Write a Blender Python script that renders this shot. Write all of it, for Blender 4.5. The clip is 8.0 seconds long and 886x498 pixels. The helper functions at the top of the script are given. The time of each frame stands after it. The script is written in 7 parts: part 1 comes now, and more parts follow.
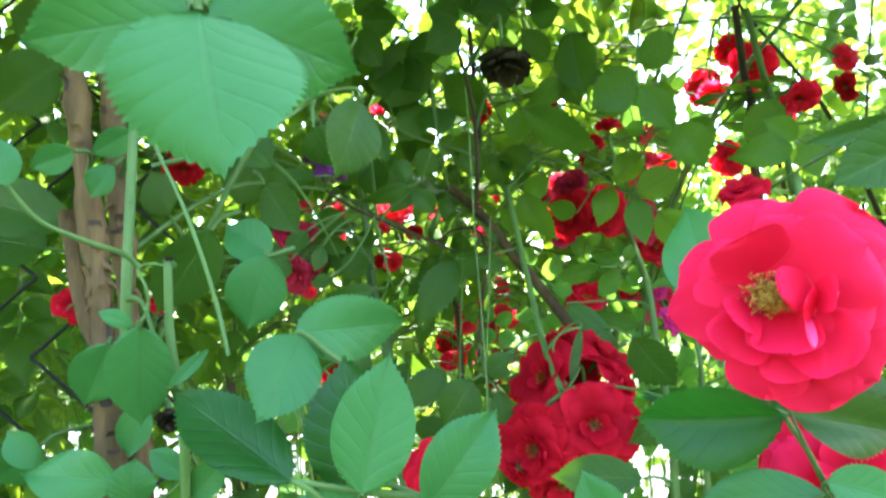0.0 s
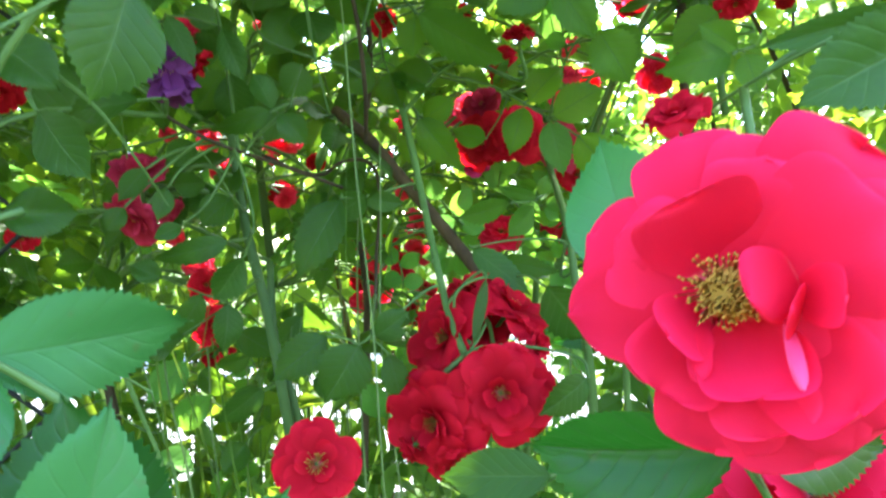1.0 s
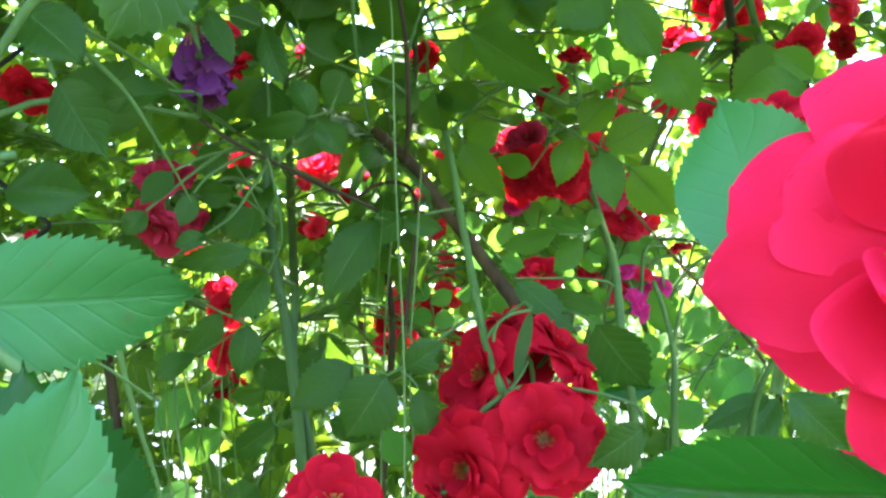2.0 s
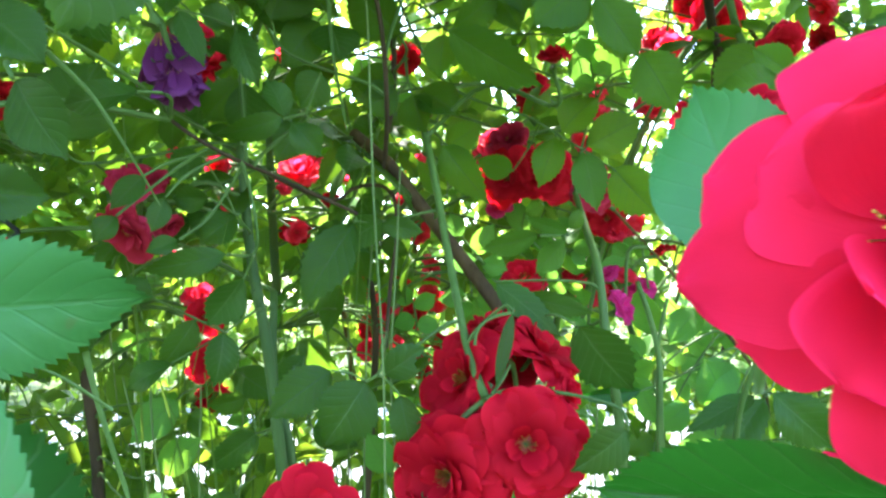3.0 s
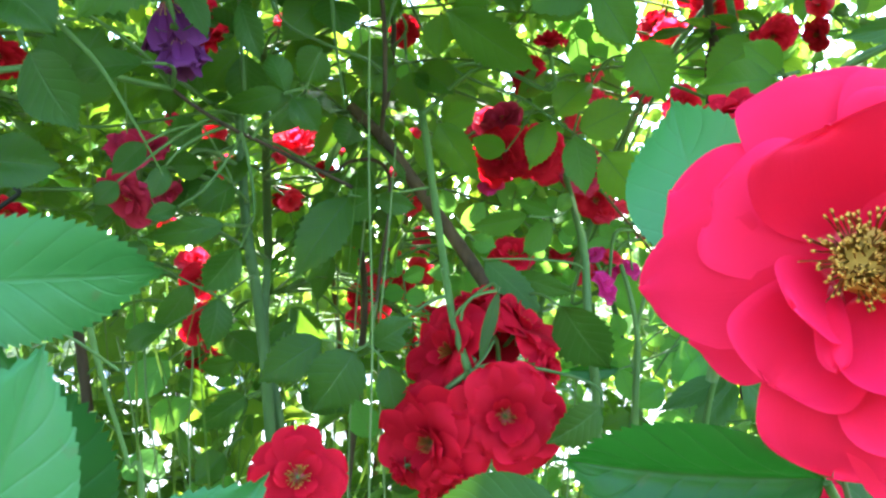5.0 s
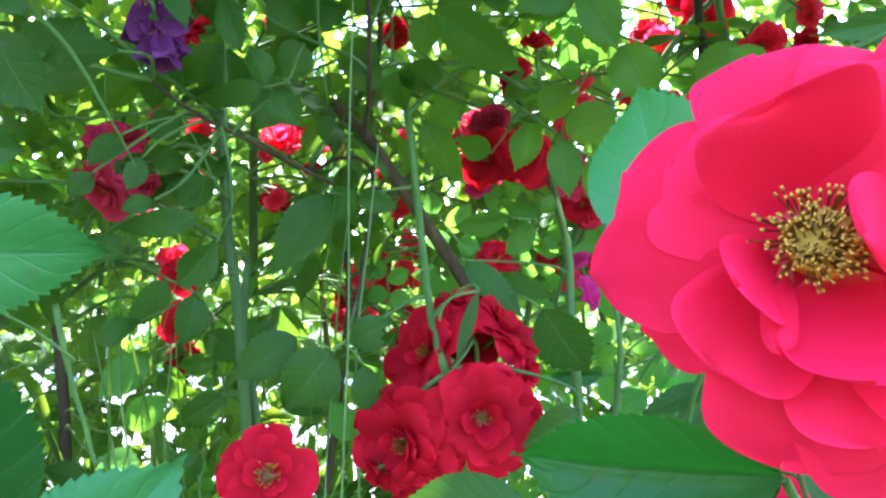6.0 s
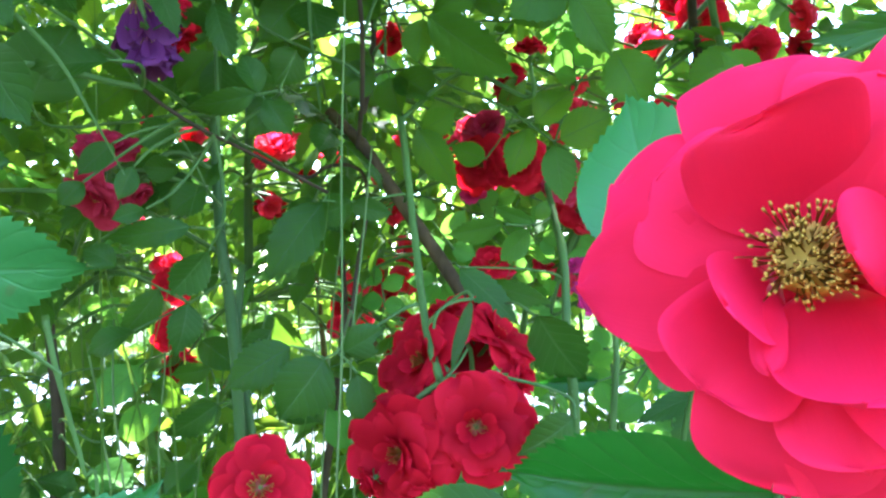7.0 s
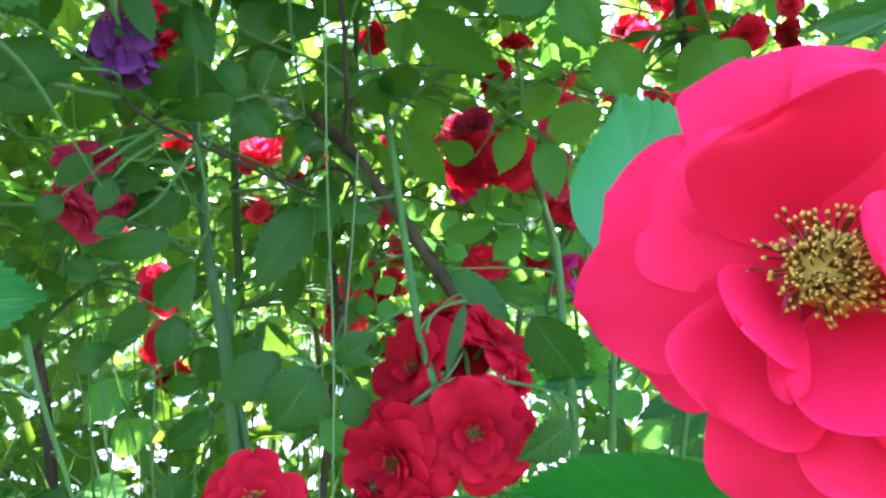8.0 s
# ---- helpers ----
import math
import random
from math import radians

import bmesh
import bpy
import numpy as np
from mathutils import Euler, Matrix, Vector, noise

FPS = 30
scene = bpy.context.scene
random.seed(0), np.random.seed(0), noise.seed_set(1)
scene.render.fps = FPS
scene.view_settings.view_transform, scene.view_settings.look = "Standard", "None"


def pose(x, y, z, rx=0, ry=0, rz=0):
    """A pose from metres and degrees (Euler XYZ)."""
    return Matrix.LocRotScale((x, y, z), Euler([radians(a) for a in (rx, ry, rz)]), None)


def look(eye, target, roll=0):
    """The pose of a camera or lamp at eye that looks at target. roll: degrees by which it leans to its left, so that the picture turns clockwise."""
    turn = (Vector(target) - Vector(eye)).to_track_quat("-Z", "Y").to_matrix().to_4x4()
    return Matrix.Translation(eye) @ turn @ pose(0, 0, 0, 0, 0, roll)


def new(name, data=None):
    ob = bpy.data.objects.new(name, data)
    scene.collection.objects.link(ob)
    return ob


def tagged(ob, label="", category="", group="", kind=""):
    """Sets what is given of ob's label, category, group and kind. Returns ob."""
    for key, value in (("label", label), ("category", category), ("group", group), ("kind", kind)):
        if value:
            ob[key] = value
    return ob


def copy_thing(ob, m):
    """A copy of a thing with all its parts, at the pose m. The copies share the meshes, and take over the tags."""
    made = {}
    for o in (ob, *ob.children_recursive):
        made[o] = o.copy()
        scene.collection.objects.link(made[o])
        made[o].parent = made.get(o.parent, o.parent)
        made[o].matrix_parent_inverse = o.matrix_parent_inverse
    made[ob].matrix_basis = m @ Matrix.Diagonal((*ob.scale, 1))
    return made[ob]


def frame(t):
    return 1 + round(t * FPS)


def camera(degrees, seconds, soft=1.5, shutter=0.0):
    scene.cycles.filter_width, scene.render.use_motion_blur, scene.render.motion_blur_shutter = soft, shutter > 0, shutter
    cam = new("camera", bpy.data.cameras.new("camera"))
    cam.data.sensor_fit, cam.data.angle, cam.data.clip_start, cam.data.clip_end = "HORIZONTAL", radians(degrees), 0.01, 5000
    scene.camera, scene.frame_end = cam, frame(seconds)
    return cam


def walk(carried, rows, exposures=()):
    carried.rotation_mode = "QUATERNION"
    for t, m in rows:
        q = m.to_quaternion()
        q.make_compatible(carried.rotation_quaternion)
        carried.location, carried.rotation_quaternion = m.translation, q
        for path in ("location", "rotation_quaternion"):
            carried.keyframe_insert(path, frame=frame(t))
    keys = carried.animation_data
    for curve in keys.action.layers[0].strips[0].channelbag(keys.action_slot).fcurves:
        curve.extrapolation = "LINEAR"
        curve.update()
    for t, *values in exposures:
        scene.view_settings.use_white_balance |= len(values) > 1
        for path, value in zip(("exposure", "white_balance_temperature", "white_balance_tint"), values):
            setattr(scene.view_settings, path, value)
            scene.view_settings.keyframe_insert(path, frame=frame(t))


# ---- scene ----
import collections

cam = camera(65.3, 8.0, 2.4, 0.4)
PATH = [
    (0, (0.0185, 0.0127, 0.8081), (0.0203, 1.0082, 0.9028), -1.69),
    (0.2, (0.0182, 0.0202, 0.8063), (0.0229, 1.0182, 0.8694), -1.48),
    (0.3, (0.0193, 0.0248, 0.8057), (0.0301, 1.0237, 0.8512), -1.54),
    (0.5, (0.0306, 0.0446, 0.8153), (0.0754, 1.0436, 0.8161), -3.75),
    (0.6, (0.0367, 0.0570, 0.8209), (0.1080, 1.0544, 0.8138), -3.99),
    (0.8, (0.0463, 0.0745, 0.8257), (0.1363, 1.0704, 0.8178), -4.15),
    (1, (0.0488, 0.0879, 0.8222), (0.1424, 1.0833, 0.8013), -3.39),
    (1.2, (0.0487, 0.0934, 0.8182), (0.1429, 1.0883, 0.7805), -3.07),
    (1.3, (0.0494, 0.0965, 0.8169), (0.1399, 1.0914, 0.7718), -3.42),
    (1.5, (0.0485, 0.1076, 0.8128), (0.1273, 1.1044, 0.7954), -1.07),
    (1.7, (0.0449, 0.1142, 0.8061), (0.1047, 1.1121, 0.8326), -0.29),
    (2.8, (0.0397, 0.1279, 0.8061), (0.1180, 1.1210, 0.8925), 0.26),
    (3, (0.0461, 0.1266, 0.8052), (0.1268, 1.1209, 0.8756), -0.94),
    (3.2, (0.0492, 0.1259, 0.8058), (0.1253, 1.1213, 0.8640), -0.99),
    (3.5, (0.0417, 0.1219, 0.8061), (0.1199, 1.1177, 0.8518), -1.45),
    (4, (0.0444, 0.1168, 0.8094), (0.1225, 1.1132, 0.8399), -1.03),
    (4.2, (0.0455, 0.1128, 0.8086), (0.1214, 1.1096, 0.8354), -0.51),
    (4.5, (0.0403, 0.1116, 0.8091), (0.1263, 1.1077, 0.8294), 0.22),
    (4.7, (0.0418, 0.1115, 0.8090), (0.1294, 1.1074, 0.8316), 0.93),
    (5, (0.0447, 0.1147, 0.8085), (0.1402, 1.1098, 0.8352), 1.42),
    (5.2, (0.0476, 0.1168, 0.8077), (0.1455, 1.1117, 0.8327), 1.54),
    (6.3, (0.0528, 0.1187, 0.8045), (0.1575, 1.1124, 0.8454), 2.70),
    (6.5, (0.0534, 0.1194, 0.8060), (0.1574, 1.1132, 0.8468), 2.25),
    (7, (0.0543, 0.1198, 0.8066), (0.1614, 1.1130, 0.8503), 2.15),
    (7.3, (0.0533, 0.1188, 0.8064), (0.1582, 1.1123, 0.8495), 1.79),
    (7.5, (0.0514, 0.1188, 0.8068), (0.1591, 1.1121, 0.8474), 1.45),
    (8, (0.0560, 0.1268, 0.8095), (0.1734, 1.1191, 0.8493), 0.24),
]

EXPOSURE = 3.84
walk(cam, [(t, look(eye, target, roll)) for t, eye, target, roll in PATH], [(0.0, EXPOSURE, 6400, 10), (1.0, EXPOSURE, 6250, 11), (4.5, EXPOSURE + 0.04, 6050, 11), (6.4, EXPOSURE + 0.06, 5600, 14), (8.0, EXPOSURE + 0.04, 5500, 14)])

# ---- light: sun high behind the bush, open sky on the camera's side ----
world = bpy.data.worlds.new("sky")
scene.world = world
world.use_nodes = True
wn = world.node_tree
sky = wn.nodes.new("ShaderNodeTexSky")
sky.sky_type = "NISHITA"
sky.sun_disc = False
SUN_UP, SUN_ROUND = radians(61), radians(14)
sky.sun_elevation, sky.sun_rotation = SUN_UP, SUN_ROUND
wn.links.new(sky.outputs[0], wn.nodes["Background"].inputs[0])
wn.nodes["Background"].inputs[1].default_value = 0.15
sun = new("sun", bpy.data.lights.new("sun", "SUN"))
sun.data.energy, sun.data.angle, sun.data.color = 3.6, radians(0.5), (1.0, 0.94, 0.84)
sun_way = Vector((math.sin(SUN_ROUND) * math.cos(SUN_UP), math.cos(SUN_ROUND) * math.cos(SUN_UP), math.sin(SUN_UP)))
sun.matrix_basis = look(sun_way * 20, (0, 0, 0))


# ---- materials ----
class Mat:
    """A node material under construction."""

    def __init__(self, name):
        self.m = bpy.data.materials.new(name)
        self.m.use_nodes = True
        self.t = self.m.node_tree
        self.t.nodes.clear()
        self.out = self.t.nodes.new("ShaderNodeOutputMaterial")

    def node(self, kind):
        return self.t.nodes.new(kind)

    def put(self, sock, value):
        if isinstance(value, bpy.types.NodeSocket):
            self.t.links.new(value, sock)
        else:
            sock.default_value = value

    def math(self, op, a, b=0.0, c=0.0):
        n = self.node("ShaderNodeMath")
        n.operation = op
        for s, v in zip(n.inputs, (a, b, c)):
            self.put(s, v)
        return n.outputs[0]

    def mix(self, f, a, b):
        n = self.node("ShaderNodeMix")
        n.data_type = "RGBA"
        self.put(n.inputs["Factor"], f)
        self.put(n.inputs[6], a)
        self.put(n.inputs[7], b)
        return n.outputs[2]

    def ramp(self, f, lo, hi):
        n = self.node("ShaderNodeMapRange")
        self.put(n.inputs[0], f)
        self.put(n.inputs[1], lo)
        self.put(n.inputs[2], hi)
        return n.outputs[0]

    def noise(self, scale, detail=3.0, vector=None):
        n = self.node("ShaderNodeTexNoise")
        self.put(n.inputs["Scale"], scale)
        self.put(n.inputs["Detail"], detail)
        if vector:
            self.put(n.inputs["Vector"], vector)
        return n.outputs[0]

    def coords(self, kind="Object"):
        return self.node("ShaderNodeTexCoord").outputs[kind]

    def bump(self, height, strength, distance):
        n = self.node("ShaderNodeBump")
        self.put(n.inputs["Strength"], strength)
        self.put(n.inputs["Distance"], distance)
        self.put(n.inputs["Height"], height)
        return n.outputs[0]

    def principled(self, colour, rough, spec=0.5, normal=None, sheen=0.0):
        n = self.node("ShaderNodeBsdfPrincipled")
        self.put(n.inputs["Base Color"], colour)
        self.put(n.inputs["Roughness"], rough)
        self.put(n.inputs["Specular IOR Level"], spec)
        self.put(n.inputs["Sheen Weight"], sheen)
        if normal:
            self.put(n.inputs["Normal"], normal)
        return n

    def finish(self, shader, clear=None, share=0.3):
        if clear is not None:
            tr = self.node("ShaderNodeBsdfTranslucent")
            self.put(tr.inputs[0], clear)
            mx = self.node("ShaderNodeMixShader")
            self.put(mx.inputs[0], share)
            self.t.links.new(shader.outputs[0], mx.inputs[1])
            self.t.links.new(tr.outputs[0], mx.inputs[2])
            shader = mx
        self.t.links.new(shader.outputs[0], self.out.inputs[0])
        return self.m


def rgb(r, g, b):
    return (r, g, b, 1.0)


def leaf_material(name, deep, fresh, clear, share, rough, island=False, spec=0.27, pale=0.42, relief=0.5):
    """Rose leaf: midrib and side veins along the blade, mottled green, light comes through."""
    m = Mat(name)
    uv = m.node("ShaderNodeSeparateXYZ")
    m.put(uv.inputs[0], m.coords("UV"))
    s = uv.outputs[0]
    v = m.math("ABSOLUTE", m.math("MULTIPLY_ADD", uv.outputs[1], 2.0, -1.0))
    mid = m.ramp(v, 0.06, 0.015)
    wave = m.math("FRACT", m.math("SUBTRACT", m.math("MULTIPLY", s, 7.5), m.math("MULTIPLY", m.math("POWER", v, 0.8), 2.1)))
    off = m.math("ABSOLUTE", m.math("SUBTRACT", wave, 0.5))
    side = m.ramp(off, 0.09, 0.02)
    vein = m.math("MAXIMUM", mid, m.math("MULTIPLY", side, 0.45))
    if island:
        rnd = m.node("ShaderNodeNewGeometry").outputs["Random Per Island"]
    else:
        rnd = m.node("ShaderNodeObjectInfo").outputs["Random"]
    place = m.node("ShaderNodeNewGeometry").outputs["Position"]
    mottle = m.noise(90.0, 4.0, place)
    f = m.math("ADD", m.math("MULTIPLY", rnd, 0.65), m.math("MULTIPLY", mottle, 0.4))
    col = m.mix(f, deep, fresh)
    col = m.mix(m.math("MULTIPLY", vein, pale), col, rgb(0.16, 0.27, 0.08))
    spots = m.ramp(m.noise(240.0, 2.0, place), 0.70, 0.76)
    col = m.mix(m.math("MULTIPLY", spots, 0.35), col, rgb(0.10, 0.075, 0.03))
    height = m.math("ADD", m.math("SUBTRACT", m.math("MULTIPLY", m.noise(260.0, 3.0, place), 0.5), m.math("MULTIPLY", vein, 0.6)), m.math("MULTIPLY", m.math("SMOOTH_MIN", off, 0.35, 0.2), 0.7))
    sh = m.principled(col, m.math("MULTIPLY_ADD", mottle, 0.22, rough - 0.1), spec, m.bump(height, relief, 0.0007))
    return m.finish(sh, m.mix(m.math("MULTIPLY", vein, 0.5), m.mix(rnd, clear, fresh), deep), share)


def petal_material(name, deep, edge, clear, share=0.3):
    """Rose petal: velvet red, paler towards the rim, fine streaks along the petal."""
    m = Mat(name)
    uv = m.node("ShaderNodeSeparateXYZ")
    m.put(uv.inputs[0], m.coords("UV"))
    s = uv.outputs[0]
    v = m.math("ABSOLUTE", m.math("MULTIPLY_ADD", uv.outputs[1], 2.0, -1.0))
    rnd = m.node("ShaderNodeObjectInfo").outputs["Random"]
    comb = m.node("ShaderNodeCombineXYZ")
    m.put(comb.inputs[0], m.math("MULTIPLY", s, 3.0))
    m.put(comb.inputs[1], m.math("MULTIPLY", uv.outputs[1], 42.0))
    m.put(comb.inputs[2], m.math("MULTIPLY", rnd, 30.0))
    streak = m.noise(1.0, 3.0, comb.outputs[0])
    place = m.node("ShaderNodeNewGeometry").outputs["Position"]
    blot = m.noise(110.0, 3.0, place)
    # Pale rim on a deep foot; the foot also carries shade between petals.
    rim = m.math("ADD", m.math("MULTIPLY", m.math("POWER", s, 2.4), 0.75), m.math("MULTIPLY", m.math("POWER", v, 3.0), 0.3))
    f = m.math("MULTIPLY", m.math("ADD", rim, m.math("MULTIPLY", m.math("ADD", rnd, blot), 0.2)), 0.8)
    col = m.mix(f, deep, edge)
    col = m.mix(m.math("MULTIPLY", m.ramp(s, 0.16, 0.0), 0.7), col, rgb(0.75, 0.22, 0.24))
    height = m.math("ADD", streak, m.math("MULTIPLY", m.noise(420.0, 2.0, place), 0.4))
    sh = m.principled(col, 0.65, 0.08, m.bump(height, 0.08, 0.0006))
    return m.finish(sh, clear, share)


def bark_material(name, dark, light, scale, rough=0.75, depth=0.0012):
    m = Mat(name)
    place = m.node("ShaderNodeNewGeometry").outputs["Position"]
    squash = m.node("ShaderNodeMapping")
    m.put(squash.inputs["Vector"], place)
    squash.inputs["Scale"].default_value = (1.0, 1.0, 0.22)
    fine = m.noise(scale, 5.0, squash.outputs[0])
    big = m.noise(scale * 0.18, 2.0, place)
    col = m.mix(m.ramp(m.math("MULTIPLY_ADD", big, 0.6, m.math("MULTIPLY", fine, 0.6)), 0.35, 0.85), dark, light)
    sh = m.principled(col, rough, 0.3, m.bump(fine, 0.8, depth))
    return m.finish(sh)


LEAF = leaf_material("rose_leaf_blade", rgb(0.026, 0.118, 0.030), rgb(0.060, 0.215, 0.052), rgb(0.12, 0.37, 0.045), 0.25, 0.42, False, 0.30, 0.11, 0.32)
# Darker copy of the leaf; the bush's shade is put into its colour.
INNER_SHADED = leaf_material("inner_shaded_leaf_blade", rgb(0.012, 0.042, 0.006), rgb(0.048, 0.125, 0.014), rgb(0.24, 0.48, 0.02), 0.36, 0.44, False, 0.26)
# Lighter copy of the inner leaf; light from behind is in its colour.
MID_LIT = leaf_material("mid_lit_leaf_blade", rgb(0.024, 0.075, 0.009), rgb(0.075, 0.18, 0.018), rgb(0.30, 0.54, 0.03), 0.44, 0.44, False, 0.24)
# Saturated darker leaf copy; shade on leaves tucked under others is in its colour.
DEEP_LEAF = leaf_material("deep_green_leaf_blade", rgb(0.012, 0.066, 0.009), rgb(0.028, 0.105, 0.016), rgb(0.07, 0.42, 0.025), 0.34, 0.40, False, 0.34, 0.15)
# Copies of the shaded and lit leaf colours for the far sprays.
FAR_SHADED = leaf_material("deep_shaded_leaf_blade", rgb(0.014, 0.048, 0.007), rgb(0.055, 0.14, 0.015), rgb(0.27, 0.50, 0.02), 0.38, 0.44, True, 0.26)
FAR_MID_LIT = leaf_material("deep_mid_lit_leaf_blade", rgb(0.024, 0.075, 0.009), rgb(0.075, 0.18, 0.018), rgb(0.30, 0.54, 0.03), 0.44, 0.44, True, 0.24)
FAR_YOUNG_LIT = leaf_material("deep_young_lit_leaf_blade", rgb(0.05, 0.17, 0.03), rgb(0.12, 0.30, 0.05), rgb(0.30, 0.62, 0.05), 0.42, 0.48, True)
# Pale young leaves; sunlight on them is also put into the colour.
YOUNG_LIT = leaf_material("young_lit_leaf_blade", rgb(0.05, 0.17, 0.03), rgb(0.12, 0.30, 0.05), rgb(0.30, 0.62, 0.05), 0.42, 0.48)
MASS = leaf_material("far_leaf_blade", rgb(0.03, 0.11, 0.02), rgb(0.13, 0.25, 0.04), rgb(0.42, 0.60, 0.03), 0.44, 0.55, True)
GRASS = leaf_material("grass_blade_green", rgb(0.03, 0.075, 0.012), rgb(0.11, 0.20, 0.035), rgb(0.26, 0.42, 0.04), 0.3, 0.45, True)
PETAL = petal_material("rose_petal", rgb(0.56, 0.002, 0.013), rgb(0.98, 0.022, 0.105), rgb(0.98, 0.012, 0.055), 0.24)
PETAL_BACK = petal_material("petal_reverse", rgb(0.80, 0.03, 0.16), rgb(0.98, 0.20, 0.42), rgb(0.97, 0.06, 0.2), 0.34)
# Brighter, more translucent petal copy; light from behind is in its colour.
PETAL_LIT = petal_material("lit_petal", rgb(0.80, 0.010, 0.05), rgb(1.0, 0.10, 0.22), rgb(1.0, 0.05, 0.15), 0.58)
# Darker petal copy for roses inside the bush; shade is in its colour.
PETAL_SHADED = petal_material("shaded_rose_petal", rgb(0.32, 0.0012, 0.008), rgb(0.72, 0.009, 0.036), rgb(0.85, 0.008, 0.028), 0.22)
PETAL_PINK = petal_material("magenta_rose_petal", rgb(0.55, 0.01, 0.16), rgb(0.85, 0.07, 0.42), rgb(0.98, 0.06, 0.42), 0.5)
PETAL_PURPLE = petal_material("faded_purple_petal", rgb(0.11, 0.010, 0.095), rgb(0.22, 0.055, 0.25), rgb(0.34, 0.03, 0.26), 0.28)
PETAL_DUSK = petal_material("dusky_rose_petal", rgb(0.34, 0.004, 0.020), rgb(0.62, 0.04, 0.12), rgb(0.65, 0.02, 0.07), 0.25)
STAMEN = bark_material("stamen_gold", rgb(0.38, 0.18, 0.02), rgb(0.66, 0.40, 0.07), 500.0, 0.7, 0.0003)
GREEN_STEM = bark_material("green_rose_stem", rgb(0.05, 0.105, 0.024), rgb(0.12, 0.205, 0.055), 120.0, 0.5, 0.0004)
REDDISH_STEM = bark_material("reddish_green_stem", rgb(0.06, 0.075, 0.03), rgb(0.17, 0.15, 0.07), 120.0, 0.5, 0.0004)
BLUE_STEM = bark_material("bloomy_green_cane", rgb(0.028, 0.072, 0.018), rgb(0.085, 0.15, 0.045), 90.0, 0.55, 0.0004)
BARK = bark_material("brown_cane_bark", rgb(0.022, 0.012, 0.006), rgb(0.22, 0.125, 0.05), 170.0, 0.8, 0.004)
BRANCH = bark_material("brown_branch_bark", rgb(0.020, 0.012, 0.006), rgb(0.12, 0.070, 0.030), 170.0, 0.8, 0.002)
DARK_BARK = bark_material("dark_cane_bark", rgb(0.025, 0.016, 0.012), rgb(0.10, 0.06, 0.04), 130.0)
STRAW = bark_material("grass_straw", rgb(0.06, 0.115, 0.03), rgb(0.20, 0.27, 0.10), 90.0, 0.6, 0.0003)
DRY = bark_material("dried_petal_brown", rgb(0.010, 0.008, 0.005), rgb(0.045, 0.030, 0.016), 200.0, 0.85, 0.001)
WIRE = bark_material("black_coated_wire", rgb(0.004, 0.004, 0.005), rgb(0.012, 0.012, 0.013), 200.0, 0.6, 0.0002)
GLINT_STRIP = bark_material("pale_glint_strip", rgb(0.12, 0.13, 0.13), rgb(0.30, 0.31, 0.32), 60.0, 0.95, 0.01)
GROUND = bark_material("grassy_soil", rgb(0.02, 0.032, 0.010), rgb(0.075, 0.11, 0.025), 14.0, 0.95, 0.02)


# ---- building helpers ----
def mesh_from(name, verts, faces, material, uvs=None):
    me = bpy.data.meshes.new(name)
    me.from_pydata([tuple(v) for v in verts], [], faces)
    if uvs is not None:
        layer = me.uv_layers.new(name="UVMap")
        flat = np.asarray(uvs, float)[[i for f in faces for i in f]].ravel()
        layer.data.foreach_set("uv", flat)
    me.polygons.foreach_set("use_smooth", [True] * len(me.polygons))
    me.materials.append(material)
    me.update()
    return me


def part(name, data, parent, m=None, label=""):
    """A mesh as a part of a thing; m is its pose in the world's axes, from the thing's own origin."""
    ob = new(name, data)
    ob.parent = parent
    if m is not None:
        ob.matrix_basis = m
    return tagged(ob, label)


def thing(name, at, label, category, group="", kind=""):
    ob = new(name)
    ob.empty_display_size = 0.01
    ob.location = at
    return tagged(ob, label, category, group, kind)


def smooth_line(points, steps=6):
    """Points of a Catmull-Rom line through the given ones."""
    p = [Vector(q) for q in points]
    p = [p[0] * 2 - p[1]] + p + [p[-1] * 2 - p[-2]]
    out = []
    for i in range(1, len(p) - 2):
        for k in range(steps):
            t = k / steps
            a, b, c, d = p[i - 1], p[i], p[i + 1], p[i + 2]
            out.append(0.5 * ((2 * b) + (c - a) * t + (2 * a - 5 * b + 4 * c - d) * t * t + (3 * b - a - 3 * c + d) * t ** 3))
    out.append(p[-2])
    return out


def tube_mesh(name, points, r0, r1, material, sides=8, steps=6, wobble=0.0, flat=1.0, origin=(0, 0, 0)):
    """A tapered, slightly uneven stem along a smooth line."""
    line = smooth_line(points, steps)
    o = Vector(origin)
    verts, faces, n = [], [], len(line)
    up = Vector((0.13, 0.97, 0.2))
    for i, p in enumerate(line):
        d = (line[min(i + 1, n - 1)] - line[max(i - 1, 0)]).normalized()
        a = d.cross(up)
        a = a.normalized() if a.length > 1e-4 else Vector((1, 0, 0))
        b = a.cross(d)
        r = r0 + (r1 - r0) * i / (n - 1)
        r *= 1 + wobble * noise.noise(p * 90)
        for k in range(sides):
            w = 2 * math.pi * k / sides
            verts.append(p - o + a * (r * math.cos(w)) + b * (r * flat * math.sin(w)))
    for i in range(n - 1):
        for k in range(sides):
            j = (k + 1) % sides
            faces.append((i * sides + k, i * sides + j, i * sides + sides + j, i * sides + sides + k))
    faces.append(tuple(range(sides)))
    faces.append(tuple(reversed(range((n - 1) * sides, n * sides))))
    return mesh_from(name, verts, faces, material)


